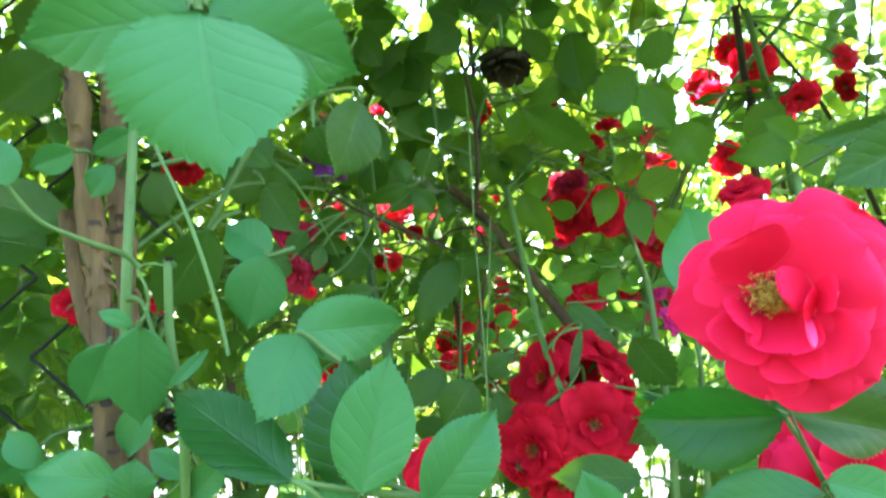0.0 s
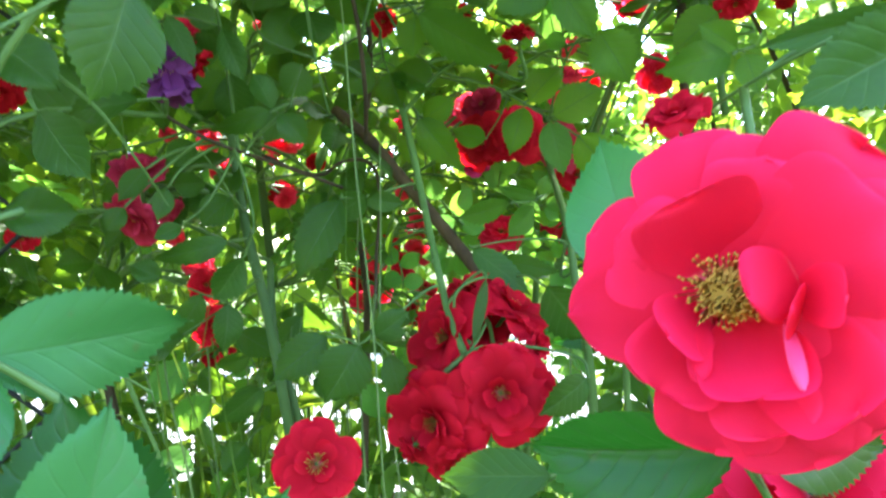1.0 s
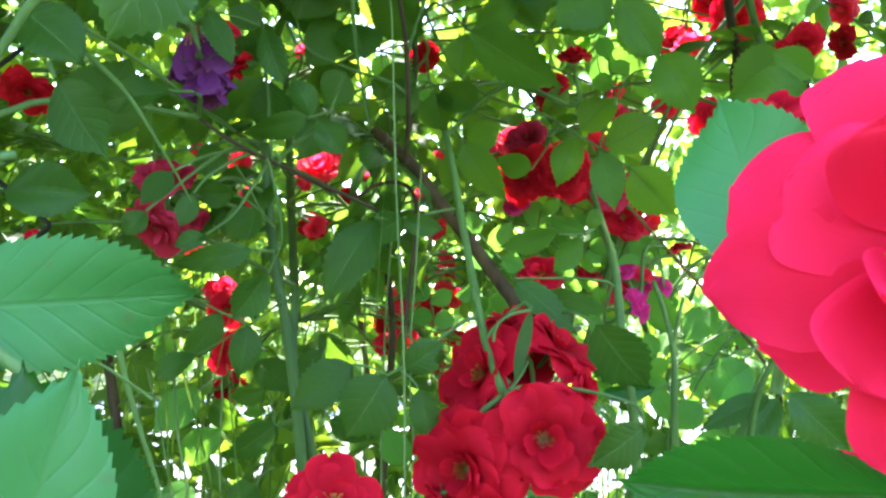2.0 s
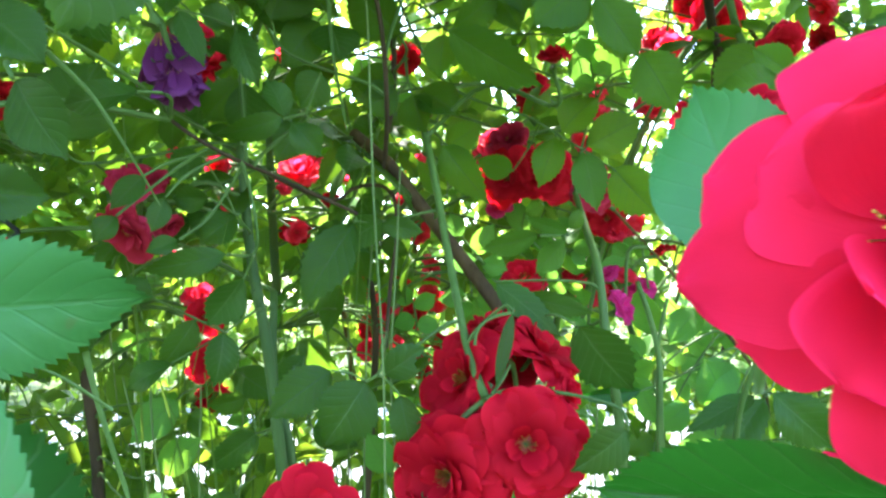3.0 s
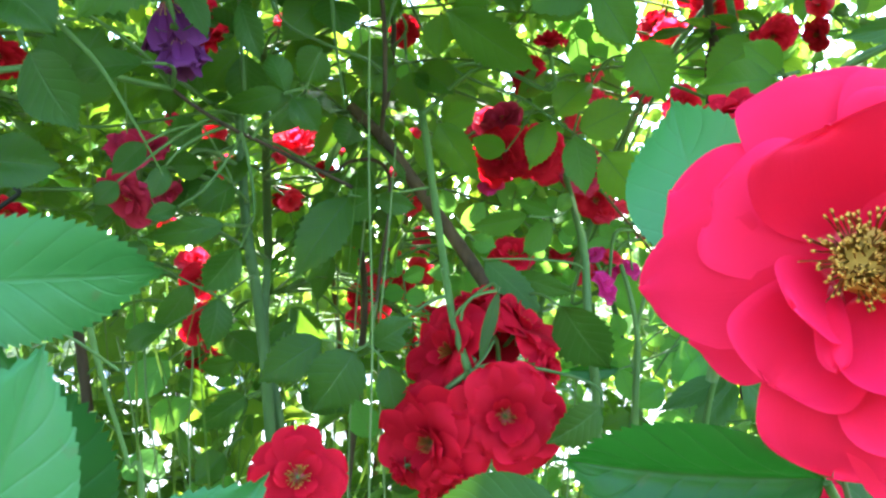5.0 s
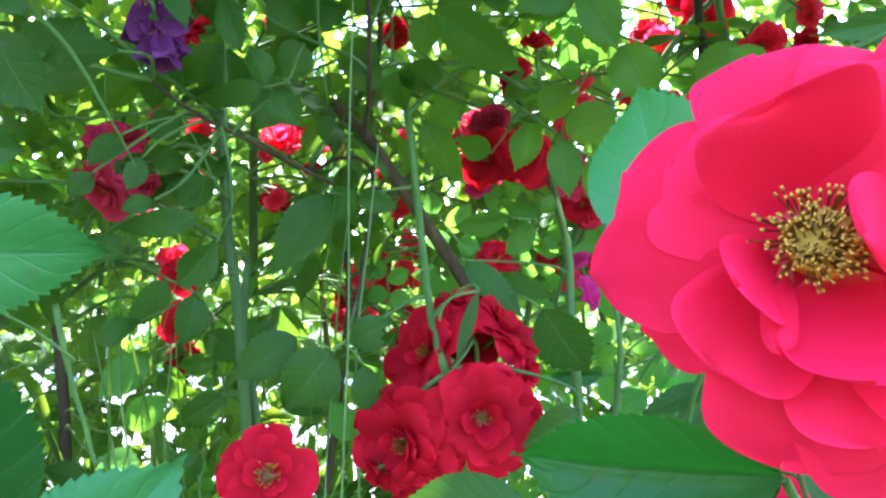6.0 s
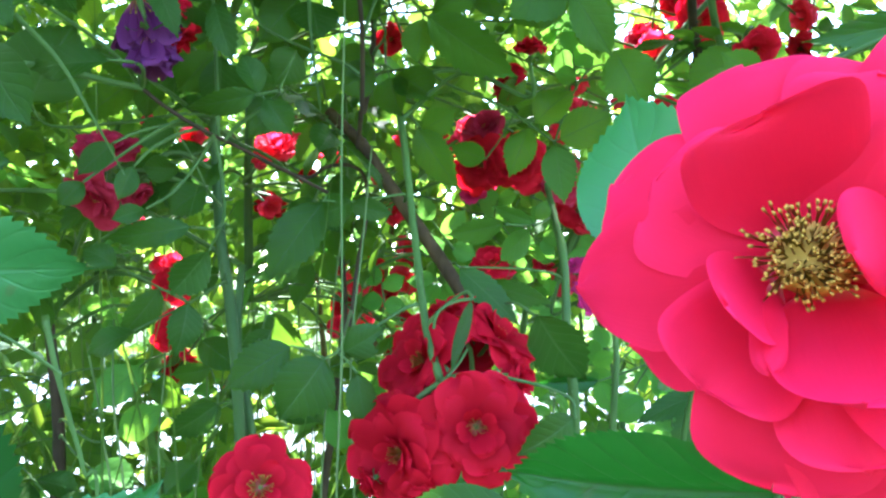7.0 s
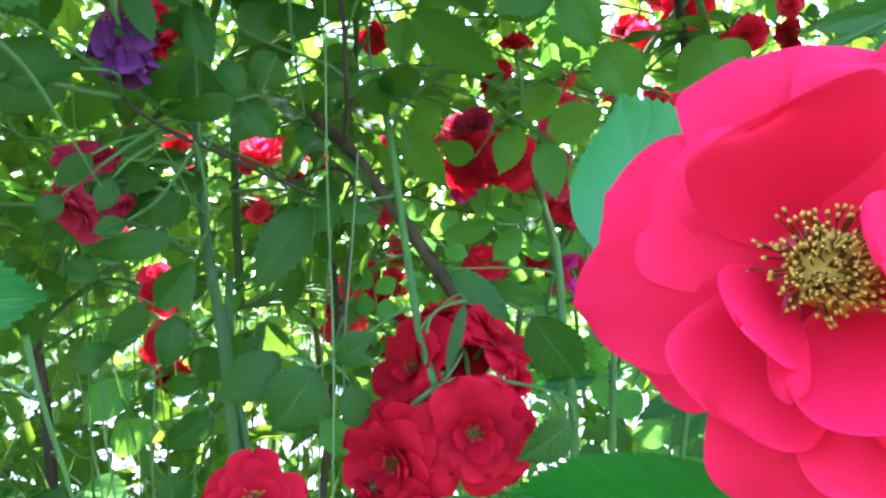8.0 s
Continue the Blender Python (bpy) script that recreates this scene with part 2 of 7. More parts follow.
def leaf_mesh(name, material, teeth, cols, seed, shape=0.85, fold=0.25, curl=0.22, twist=0.0, tooth=0.06, power=0.7, hole=None):
    """A rose leaflet one unit long and one wide: toothed rim, sunk midrib, quilted between the veins."""
    rng = random.Random(seed)
    rows = teeth * 2
    verts, uvs, faces = [], [], []
    ph = rng.random() * 9
    for i in range(rows + 1):
        s = i / rows
        e = min(1.0, max(0.0, (s - 0.55) / 0.45))
        h = 0.5 * max(0.0, math.sin(math.pi * s ** shape)) ** (power + (1.45 - power) * e * e)
        for j in range(cols + 1):
            u = 2 * j / cols - 1
            edge = abs(u) > 0.99
            x, y = u * h, s
            if edge and 0 < i < rows:
                k = 1.0 if i % 2 else 1.0 - tooth
                x *= k * (1 + 0.025 * math.sin(3.1 * i + ph))
                y += 0.018 * (1 if i % 2 else -0.4)
            quilt = 0.012 * math.sin(2 * math.pi * (7.5 * s - 2.1 * abs(u) ** 0.8)) * abs(u) * (1 - abs(u))
            z = fold * abs(x) * (1 - 0.45 * abs(u)) - curl * (s - 0.42) ** 2 + quilt * (1.1 + 0.5 * math.sin(ph + 3 * s))
            z += 0.035 * math.sin(5 * s + ph + 1.7 * u) * abs(u) + twist * x * (s - 0.5)
            verts.append((x, y, z))
            uvs.append((s, (u + 1) / 2))
    c = cols + 1
    for i in range(rows):
        for j in range(cols):
            if hole and math.hypot((i + 0.5) / rows - hole[0], ((j + 0.5) / cols - 0.5 - hole[1]) * 0.8) < hole[2]:
                continue
            faces.append((i * c + j, i * c + j + 1, i * c + c + j + 1, i * c + c + j))
    return mesh_from(name, verts, faces, material, uvs)


NEAR_LEAVES = [leaf_mesh("leaflet", LEAF, 25, 10, 10 + i, 0.80 + 0.07 * (i % 3), 0.10 + 0.07 * (i % 4), 0.12 + 0.08 * (i % 3), 0.4 * (i % 3 - 1), 0.045) for i in range(6)]
MID_LEAVES = [leaf_mesh("leaflet", INNER_SHADED, 11, 6, 40 + i, 0.78 + 0.06 * (i % 4), 0.12 + 0.09 * (i % 4), 0.15 + 0.13 * (i % 3), 0.7 * (i % 3 - 1), 0.12, 0.82) for i in range(6)]
YOUNG_LIT_LEAVES = [leaf_mesh("leaflet", YOUNG_LIT, 9, 6, 70 + i, 0.82 + 0.06 * (i % 3), 0.15 + 0.08 * (i % 3), 0.2, 0.5 * (i % 3 - 1), 0.07, 0.78) for i in range(4)]
FOLDED_LEAVES = [leaf_mesh("leaflet", DEEP_LEAF, 25, 10, 90 + i, 0.85, 0.66 + 0.1 * i, 0.2, 0.0, 0.045) for i in range(2)]
SHADE_LEAVES = [leaf_mesh("leaflet", INNER_SHADED, 20, 8, 110 + i, 0.80 + 0.07 * (i % 3), 0.12 + 0.10 * (i % 4), 0.15 + 0.1 * (i % 3), 0.5 * (i % 3 - 1), 0.075, 0.76) for i in range(5)]
EATEN_LEAVES = [leaf_mesh("leaflet", INNER_SHADED, 15, 14, 130 + i, 0.85, 0.15, 0.2, 0.3, 0.06, 0.76, h) for i, h in enumerate(((0.55, 0.12, 0.13), (0.40, -0.18, 0.09), (0.72, 0.34, 0.13)))]
MID_LIT_LEAVES = [leaf_mesh("leaflet", MID_LIT, 12, 6, 150 + i, 0.78 + 0.06 * (i % 4), 0.12 + 0.09 * (i % 4), 0.15 + 0.13 * (i % 3), 0.7 * (i % 3 - 1), 0.12, 0.82) for i in range(6)]
DEEP_LEAVES = [leaf_mesh("leaflet", DEEP_LEAF, 25, 10, 170 + i, 0.82 + 0.05 * i, 0.2, 0.15, 0.3, 0.05) for i in range(2)]
LEAF_SETS = {"fresh": MID_LIT_LEAVES, "deep": DEEP_LEAVES, "eaten": EATEN_LEAVES, "folded": FOLDED_LEAVES, "shade": SHADE_LEAVES, "near": NEAR_LEAVES, "mid": MID_LEAVES, "young": YOUNG_LIT_LEAVES}
LIT = []  # places that the sun reaches through the crown
CANES = []  # places along the canes, to which stalks grow


def cane(label, points, r0, r1, material, name="rose_cane", category="stem", sides=10, wobble=0.12, flat=1.0, prickles=0, group="", flakes=0):
    """One cane or stalk, with its prickles as parts."""
    ob = thing(name, points[0], label, category, group)
    stem = part("stem", tube_mesh("stem", points, r0, r1, material, sides, 7, wobble, flat, points[0]), ob)
    line = smooth_line(points, 7)
    if category == "stem":
        CANES.extend(line)
    rng = random.Random(len(CANES) + prickles)
    for k in range(prickles):
        p = line[rng.randrange(1, len(line) - 1)]
        w = rng.random() * 2 * math.pi
        d = Vector((math.cos(w), -abs(math.sin(w)), 0.0))
        a = p + d * r0 * 0.7
        part("prickle", tube_mesh("prickle", [a, a + d * r0 * 0.8 - Vector((0, 0, r0 * 0.3)), a + d * r0 * 1.3 - Vector((0, 0, r0 * 1.0))], r0 * 0.42, r0 * 0.04, material, 5, 2, 0, 1, points[0]), stem)
    for k in range(flakes):
        p = line[rng.randrange(2, len(line) - 2)]
        q = line[min(len(line) - 1, line.index(p) + 1)]
        w = rng.uniform(math.pi * 0.95, math.pi * 2.05)
        out = Vector((math.cos(w), math.sin(w), 0.0))
        side = Vector((-out.y, out.x, 0.0))
        up = (q - p).normalized()
        long, wide = r0 * rng.uniform(1.5, 4.0), r0 * rng.uniform(0.25, 0.7)
        verts, quads = [], []
        for i in range(5):
            s = i / 4
            lift = r0 * (0.99 + rng.uniform(0.15, 0.7) * (2 * s - 1) ** 2)
            for v in (-1, 0, 1):
                verts.append(p - Vector(points[0]) + up * (long * (s - 0.5)) + out * (lift - 0.12 * r0 * abs(v)) + side * (v * wide * (0.5 + 0.5 * math.sin(math.pi * (0.15 + 0.7 * s)))))
        for i in range(4):
            for v in (0, 1):
                quads.append((i * 3 + v, i * 3 + v + 1, i * 3 + v + 4, i * 3 + v + 3))
        part("bark_flake", mesh_from("bark_flake", verts, quads, BARK if k % 3 else DARK_BARK), stem)
    return ob


def anchor(p, ahead=-0.005):
    """The nearest place on a cane that lies no nearer to the path than p."""
    p = Vector(p)
    good = [q for q in CANES if q.y > p.y + ahead] or CANES
    return min(good, key=lambda q: (q - p).length)


def leaf_pose(base, tip, width, facing, origin):
    b, t = Vector(base), Vector(tip)
    y = (t - b).normalized()
    z = Vector(facing)
    z = (z - y * z.dot(y)).normalized()
    x = y.cross(z)
    n = (t - b).length
    return Matrix.Translation(b - Vector(origin)) @ Matrix((x, y, z)).transposed().to_4x4() @ Matrix.Diagonal((width, n, min(n, width * 1.4), 1))


def spray(label, stalk, leaves, size="mid", r=0.0009, material=GREEN_STEM, group="", tie=True, joined=False):
    """A rose leaf: a stalk that grows from a cane and carries leaflets (base, tip, width, facing)."""
    pts = [Vector(p) for p in stalk]
    if tie:
        a = anchor(pts[0], 0.015)
        g = (a - pts[0]).length
        if g > (0.05 if pts[0].y < 0.32 else 0.11):
            d = (pts[0] - Vector(leaves[0][1])).normalized()
            if len(pts) == 1:
                pts = [pts[0] + d * 0.016 + Vector((0, 0.012, -0.004)), pts[0] + d * 0.007 + Vector((0, 0.003, 0)), pts[0]]
        elif g > 0.002:
            ahead = pts[1] if len(pts) > 1 else Vector(leaves[0][1])
            d = (ahead - pts[0]).normalized()
            p1, p2 = a + Vector((0, 0, 0.15 * g)), pts[0] - d * 0.35 * g + Vector((0, 0.12 * g, 0))
            pts = [a * (1 - t) ** 3 + p1 * 3 * t * (1 - t) ** 2 + p2 * 3 * t * t * (1 - t) + pts[0] * t ** 3 for t in (0.0, 0.25, 0.5, 0.75)] + pts
    if len(pts) == 1:
        pts = [pts[0] * 1.3 - Vector(leaves[0][1]) * 0.3, pts[0]]
    ob = thing("rose_leaf", pts[0], label, "leaf", group)
    tubes = [tube_mesh("petiole", pts, r * 1.25, r * 0.75, material, 6, 5, 0.1, 1, pts[0])]
    if size == "young" and not joined:
        LIT.append(pts[-1])
    kinds = LEAF_SETS[size]
    for i, (b, t, w, f) in enumerate(leaves):
        part("leaflet", kinds[(i * 5 + int(abs(b[0] + t[2]) * 7919)) % len(kinds)], ob, leaf_pose(b, t, w, f, pts[0]))
        near = min(smooth_line(pts, 5), key=lambda q: (q - Vector(b)).length)
        if (near - Vector(b)).length > 0.0015:
            mid = (near + Vector(b)) / 2 + (Vector(b) - Vector(t)) * 0.05
            tube = tube_mesh("petiolule", [near, mid, Vector(b)], r * 0.7, r * 0.6, material, 4 if joined else 5, 2 if joined else 3, 0, 1, pts[0])
            if joined:
                tubes.append(tube)
            else:
                part("petiolule", tube, ob)
    if len(tubes) > 1:
        bm = bmesh.new()
        for tube in tubes:
            bm.from_mesh(tube)
        bm.to_mesh(tubes[0])
        bm.free()
    part("petiole", tubes[0], ob)
    return ob


def petal_mesh(name, material, angle, r0, r1, h0, h1, width, bulge, cup, curl, seed, ns=9, nu=8, notch=0.04, ruffle=1.0, wrap=0.0):
    """One petal of a flower that looks up z: from radius r0, height h0 at its foot to r1, h1 at its rounded rim."""
    rng = random.Random(seed)
    ph, pk = rng.random() * 9, rng.random() * 9
    ca, sa = math.cos(angle), math.sin(angle)
    tall = math.hypot(r1 - r0, h1 - h0)
    verts, uvs, faces = [], [], []
    for i in range(ns + 1):
        s = math.sin(0.5 * math.pi * i / ns) ** 1.15
        if s < 0.55:
            wide = 0.12 + 0.88 * math.sin(0.5 * math.pi * s / 0.55) ** 0.9
        else:
            wide = math.sqrt(max(0.0, 1 - ((s - 0.55) / 0.455) ** 2.4))
        wide *= width * 0.5
        for j in range(nu + 1):
            u = 2 * j / nu - 1
            a = r0 + (r1 - r0) * s
            z = h0 + (h1 - h0) * s + bulge * tall * math.sin(math.pi * s)
            a -= notch * tall * math.exp(-((u - 0.2 * math.sin(pk)) / 0.25) ** 2) * s ** 8
            z += cup * width * 0.5 * u * u * (0.3 + 0.7 * s) * wide / (width * 0.5 + 1e-6)
            lip = max(0.0, s - 0.66) / 0.34
            z += curl * tall * lip ** 2 * (0.7 + 0.3 * math.sin(3 * u + pk))
            a -= abs(curl) * tall * 0.4 * lip ** 2
            z += ruffle * (0.030 * width * math.sin(3.6 * u + ph + 2 * s) * s + 0.016 * width * math.sin(7.5 * u + pk) * s * s)
            b = u * wide * (1 + 0.04 * math.sin(6 * s + pk)) * (1 - wrap * u * u)
            z += wrap * 0.9 * wide * abs(u) ** 3
            verts.append((a * ca - b * sa, a * sa + b * ca, z))
            uvs.append((s, (u + 1) / 2))
    c = nu + 1
    for i in range(ns):
        for j in range(nu):
            faces.append((i * c + j, i * c + j + 1, i * c + c + j + 1, i * c + c + j))
    return mesh_from(name, verts, faces, material, uvs)


def broad_petal_mesh(name, material, angle, r0, r1, h0, h1, width, belly, cup, lip, wrap, peak, point, skew, side, seed, ns=20, nu=18):
    """A broad petal, widest at peak of its length: cup lifts its sides, lip rolls its rim, wrap folds its sides over, point draws the rim out."""
    rng = random.Random(seed)
    ph, pk = rng.random() * 9, rng.random() * 9
    ca, sa = math.cos(angle), math.sin(angle)
    tall = math.hypot(r1 - r0, h1 - h0)
    verts, uvs, faces = [], [], []
    for i in range(ns + 1):
        s = math.sin(0.5 * math.pi * i / ns) ** 1.1
        if s < peak:
            wide = 0.16 + 0.84 * math.sin(0.5 * math.pi * s / peak) ** 0.85
        else:
            q = min(1.0, (s - peak) / (1 - peak))
            wide = max(0.0, 1 - q ** 2.7) ** 0.5 * (1 - point * q)
        wide *= width * 0.5
        for j in range(nu + 1):
            u = 2 * j / nu - 1
            a = r0 + (r1 - r0) * s
            z = h0 + (h1 - h0) * s ** 1.15 + belly * tall * math.sin(math.pi * s)
            z += cup * width * 0.5 * u * u * (0.25 + 0.75 * s) * min(1.0, 2 * wide / width + 0.2)
            roll = max(0.0, s - 0.72) / 0.28
            z += lip * tall * roll ** 2 * (0.8 + 0.3 * math.sin(2.6 * u + pk))
            a -= abs(lip) * tall * 0.3 * roll ** 2
            # the thin rim rolls back a little, unevenly
            z -= 0.085 * width * (0.6 + 0.5 * math.sin(2.1 * u + ph + 4 * s)) * max(abs(u) ** 7, roll ** 3)
            z += width * (0.022 * math.sin(3.1 * u + ph + 2 * s) * s + 0.010 * math.sin(7.3 * u + pk + 3 * s) * s * s)
            a += 0.022 * tall * math.sin(4.3 * u + ph) * s ** 6
            b = u * wide * (1 + 0.04 * math.sin(6 * s + pk)) * (1 - wrap * u * u) + skew * width * s * s + side
            z += wrap * 0.9 * wide * abs(u) ** 3
            verts.append((a * ca - b * sa, a * sa + b * ca, z))
            uvs.append((s, (u + 1) / 2))
    c = nu + 1
    for i in range(ns):
        for j in range(nu):
            faces.append((i * c + j, i * c + j + 1, i * c + c + j + 1, i * c + c + j))
    return mesh_from(name, verts, faces, material, uvs)


def stamens_mesh(name, n, r, h, seed, fat=1.0):
    """A tuft of filaments with anthers round a small dome."""
    rng = random.Random(seed)
    verts, faces = [], []
    for k in range(n):
        w = rng.random() * 2 * math.pi
        q = math.sqrt(rng.random())
        foot = Vector((math.cos(w), math.sin(w), 0)) * (r * 0.35 * q)
        top = Vector((math.cos(w + 0.2), math.sin(w + 0.2), 0)) * (r * q * (0.8 + 0.4 * rng.random())) + Vector((0, 0, h * (1.1 - 0.5 * q) * (0.7 + 0.6 * rng.random())))
        d = (top - foot).normalized()
        a = d.orthogonal().normalized()
        b = d.cross(a)
        t = r * 0.022
        for ring, rad in ((foot, t), (top, t), (top, t * 2.0 * fat), (top + d * t * 4.5 * fat, t * 1.7 * fat)):
            i0 = len(verts)
            for c, s in ((1, 0), (-0.5, 0.87), (-0.5, -0.87)):
                verts.append(ring + a * (rad * c) + b * (rad * s))
        i0 = len(verts) - 12
        for g in range(3):
            for e in range(3):
                f = (e + 1) % 3
                faces.append((i0 + g * 3 + e, i0 + g * 3 + f, i0 + g * 3 + 3 + f, i0 + g * 3 + 3 + e))
        faces.append((i0 + 9, i0 + 10, i0 + 11))
    return mesh_from(name, verts, faces, STAMEN)


def bulb_mesh(name, r, z0, z1, material):
    """A small hip under a flower."""
    verts, faces, n = [], [], 8
    prof = ((0.25, z0), (0.55, z0 + 0.2 * (z1 - z0)), (1.0, z0 + 0.6 * (z1 - z0)), (0.85, z1))
    for q, z in prof:
        for k in range(n):
            w = 2 * math.pi * k / n
            verts.append((q * r * math.cos(w), q * r * math.sin(w), z))
    for i in range(3):
        for k in range(n):
            j = (k + 1) % n
            faces.append((i * n + k, i * n + j, i * n + n + j, i * n + n + k))
    faces.append(tuple(reversed(range(n))))
    faces.append(tuple(range(3 * n, 4 * n)))
    return mesh_from(name, verts, faces, material)


def dress(ob, radius):
    """Hip and sepals behind a flower of that radius."""
    hip = part("hip", bulb_mesh("hip", radius * 0.13, -radius * 0.36, -radius * 0.02, GREEN_STEM), ob)
    for k in range(5):
        part("sepal", petal_mesh("sepal", GREEN_STEM, k * 1.257 + 0.3, radius * 0.08, radius * 0.5, -radius * 0.05, -radius * 0.16, radius * 0.16, -0.1, 0.1, -0.3, k, 5, 2, 0), hip)


def face_pose(at, normal, spin=0.0, scale=1.0):
    q = Vector(normal).to_track_quat("Z", "Y")
    return Matrix.Translation(at) @ q.to_matrix().to_4x4() @ pose(0, 0, 0, 0, 0, spin) @ Matrix.Diagonal((scale, scale, scale, 1))


def rose_kind(material, seed, openness, label, few=False):
    """A small double rose of radius 1 (scaled when set), 22 petals round yellow stamens."""
    rng = random.Random(seed)
    ob = thing("rose_blossom", (0, 0, 0), label, "rose")
    k = 0
    whorls = ((6, 1.04, -0.04, 1.06, 0.12, -0.22), (6, 0.90, 0.14, 0.90, 0.12, -0.18), (4, 0.66, 0.26, 0.70, 0.10, -0.10), (4, 0.40, 0.34, 0.40, 0.04, 0.10))
    if few:
        whorls = ((7, 1.02, 0.02, 1.00, 0.10, -0.10), (5, 0.90, 0.12, 0.98, 0.08, -0.08), (3, 0.55, 0.26, 0.60, 0.06, 0.0))
    for n, r1, h1, wd, bulge, curl in whorls:
        a0 = rng.random() * 6.28
        for i in range(n):
            a = a0 + i * 2 * math.pi / n + rng.uniform(-0.42, 0.42)
            q = rng.uniform(0.78, 1.13)
            part("petal", petal_mesh("petal", material, a, 0.05, r1 * q * (0.55 + 0.45 * openness), -0.02 + 0.02 * n / 6, h1 * rng.uniform(0.7, 1.3) + (1 - openness) * 0.75, wd * q, bulge, rng.uniform(0.05, 0.28), curl * rng.uniform(0.4, 1.5), seed * 31 + k, 8, 8, 0.07, 1.9), ob)
            k += 1
    tagged(part("stamen_tuft", stamens_mesh("stamen_tuft", 60 if few else 55, 0.26 if few else 0.16, 0.28 if few else 0.20, seed, 1.3 if few else 1.0), ob), kind="stuff")
    dress(ob, 1.0)
    return ob


ROSE_KINDS = {}
ROSE_STYLES = {
    "red": (PETAL, 3, 1.0, "open crimson double rose with yellow stamens on the bush"),
    "deep": (PETAL_SHADED, 4, 0.95, "deep red double rose with golden stamens in a shaded cluster"),
    "broad": (PETAL_SHADED, 12, 1.0, "deep red rose with a few broad petals and yellow stamens"),
    "cup": (PETAL_SHADED, 5, 0.45, "half-open deep red rose on a thin green stalk"),
    "bright": (PETAL_LIT, 6, 0.7, "cupped bright red rose lit from behind among leaves"),
    "pink": (PETAL_PINK, 7, 0.8, "faded magenta-pink rose among the leaves"),
    "dusk": (PETAL_DUSK, 10, 0.85, "dusky red fading rose in shade"),
    "purple": (PETAL_PURPLE, 8, 0.10, "faded purple rose with withering petals"),
    "dry": (DRY, 9, 0.5, "dried brown spent rose on the cane"),
}


def rose(kind, at, normal, radius, spin=0.0, label="", stalk=True):
    """One blossom at a place, looking along normal, with a pedicel that grows from the nearest cane."""
    m = face_pose(at, normal, spin, radius)
    if kind in ("bright", "pink"):
        LIT.append(Vector(at))
    if kind not in ROSE_KINDS:
        material, seed, openness, text = ROSE_STYLES[kind]
        ob = rose_kind(material, seed, openness, text, kind in ("broad", "purple"))
        ob.matrix_basis = m
        ROSE_KINDS[kind] = ob
    else:
        src = ROSE_KINDS[kind]
        ob = copy_thing(src, m @ Matrix.Diagonal((*[1 / v for v in src.scale], 1)))
        for o in list(ob.children):
            if o.name.startswith("pedicel"):
                bpy.data.objects.remove(o)
    if label:
        tagged(ob, label)
    if stalk:
        n = Vector(normal).normalized()
        back = Vector(at) - n * radius * 0.33
        a = anchor(back, -0.002)
        gap = (a - back).length
        inv = m.inverted()
        pts = [inv @ p for p in (back, back - n * min(0.02, gap * 0.4), (a + back) / 2 + Vector((0, 0.004, 0.15 * gap)), a)]
        part("pedicel", tube_mesh("pedicel", pts, 0.0013 / radius, 0.0016 / radius, GREEN_STEM, 6, 5, 0.05), ob)
    return ob


def shades(p, near):
    """Whether a leaf at p would stand in the sun's way to one of the lit places."""
    for q in LIT:
        d = p - q
        k = d.dot(sun_way)
        if k > 0.02 and (d - sun_way * k).length_squared < near * near:
            return True
    return False


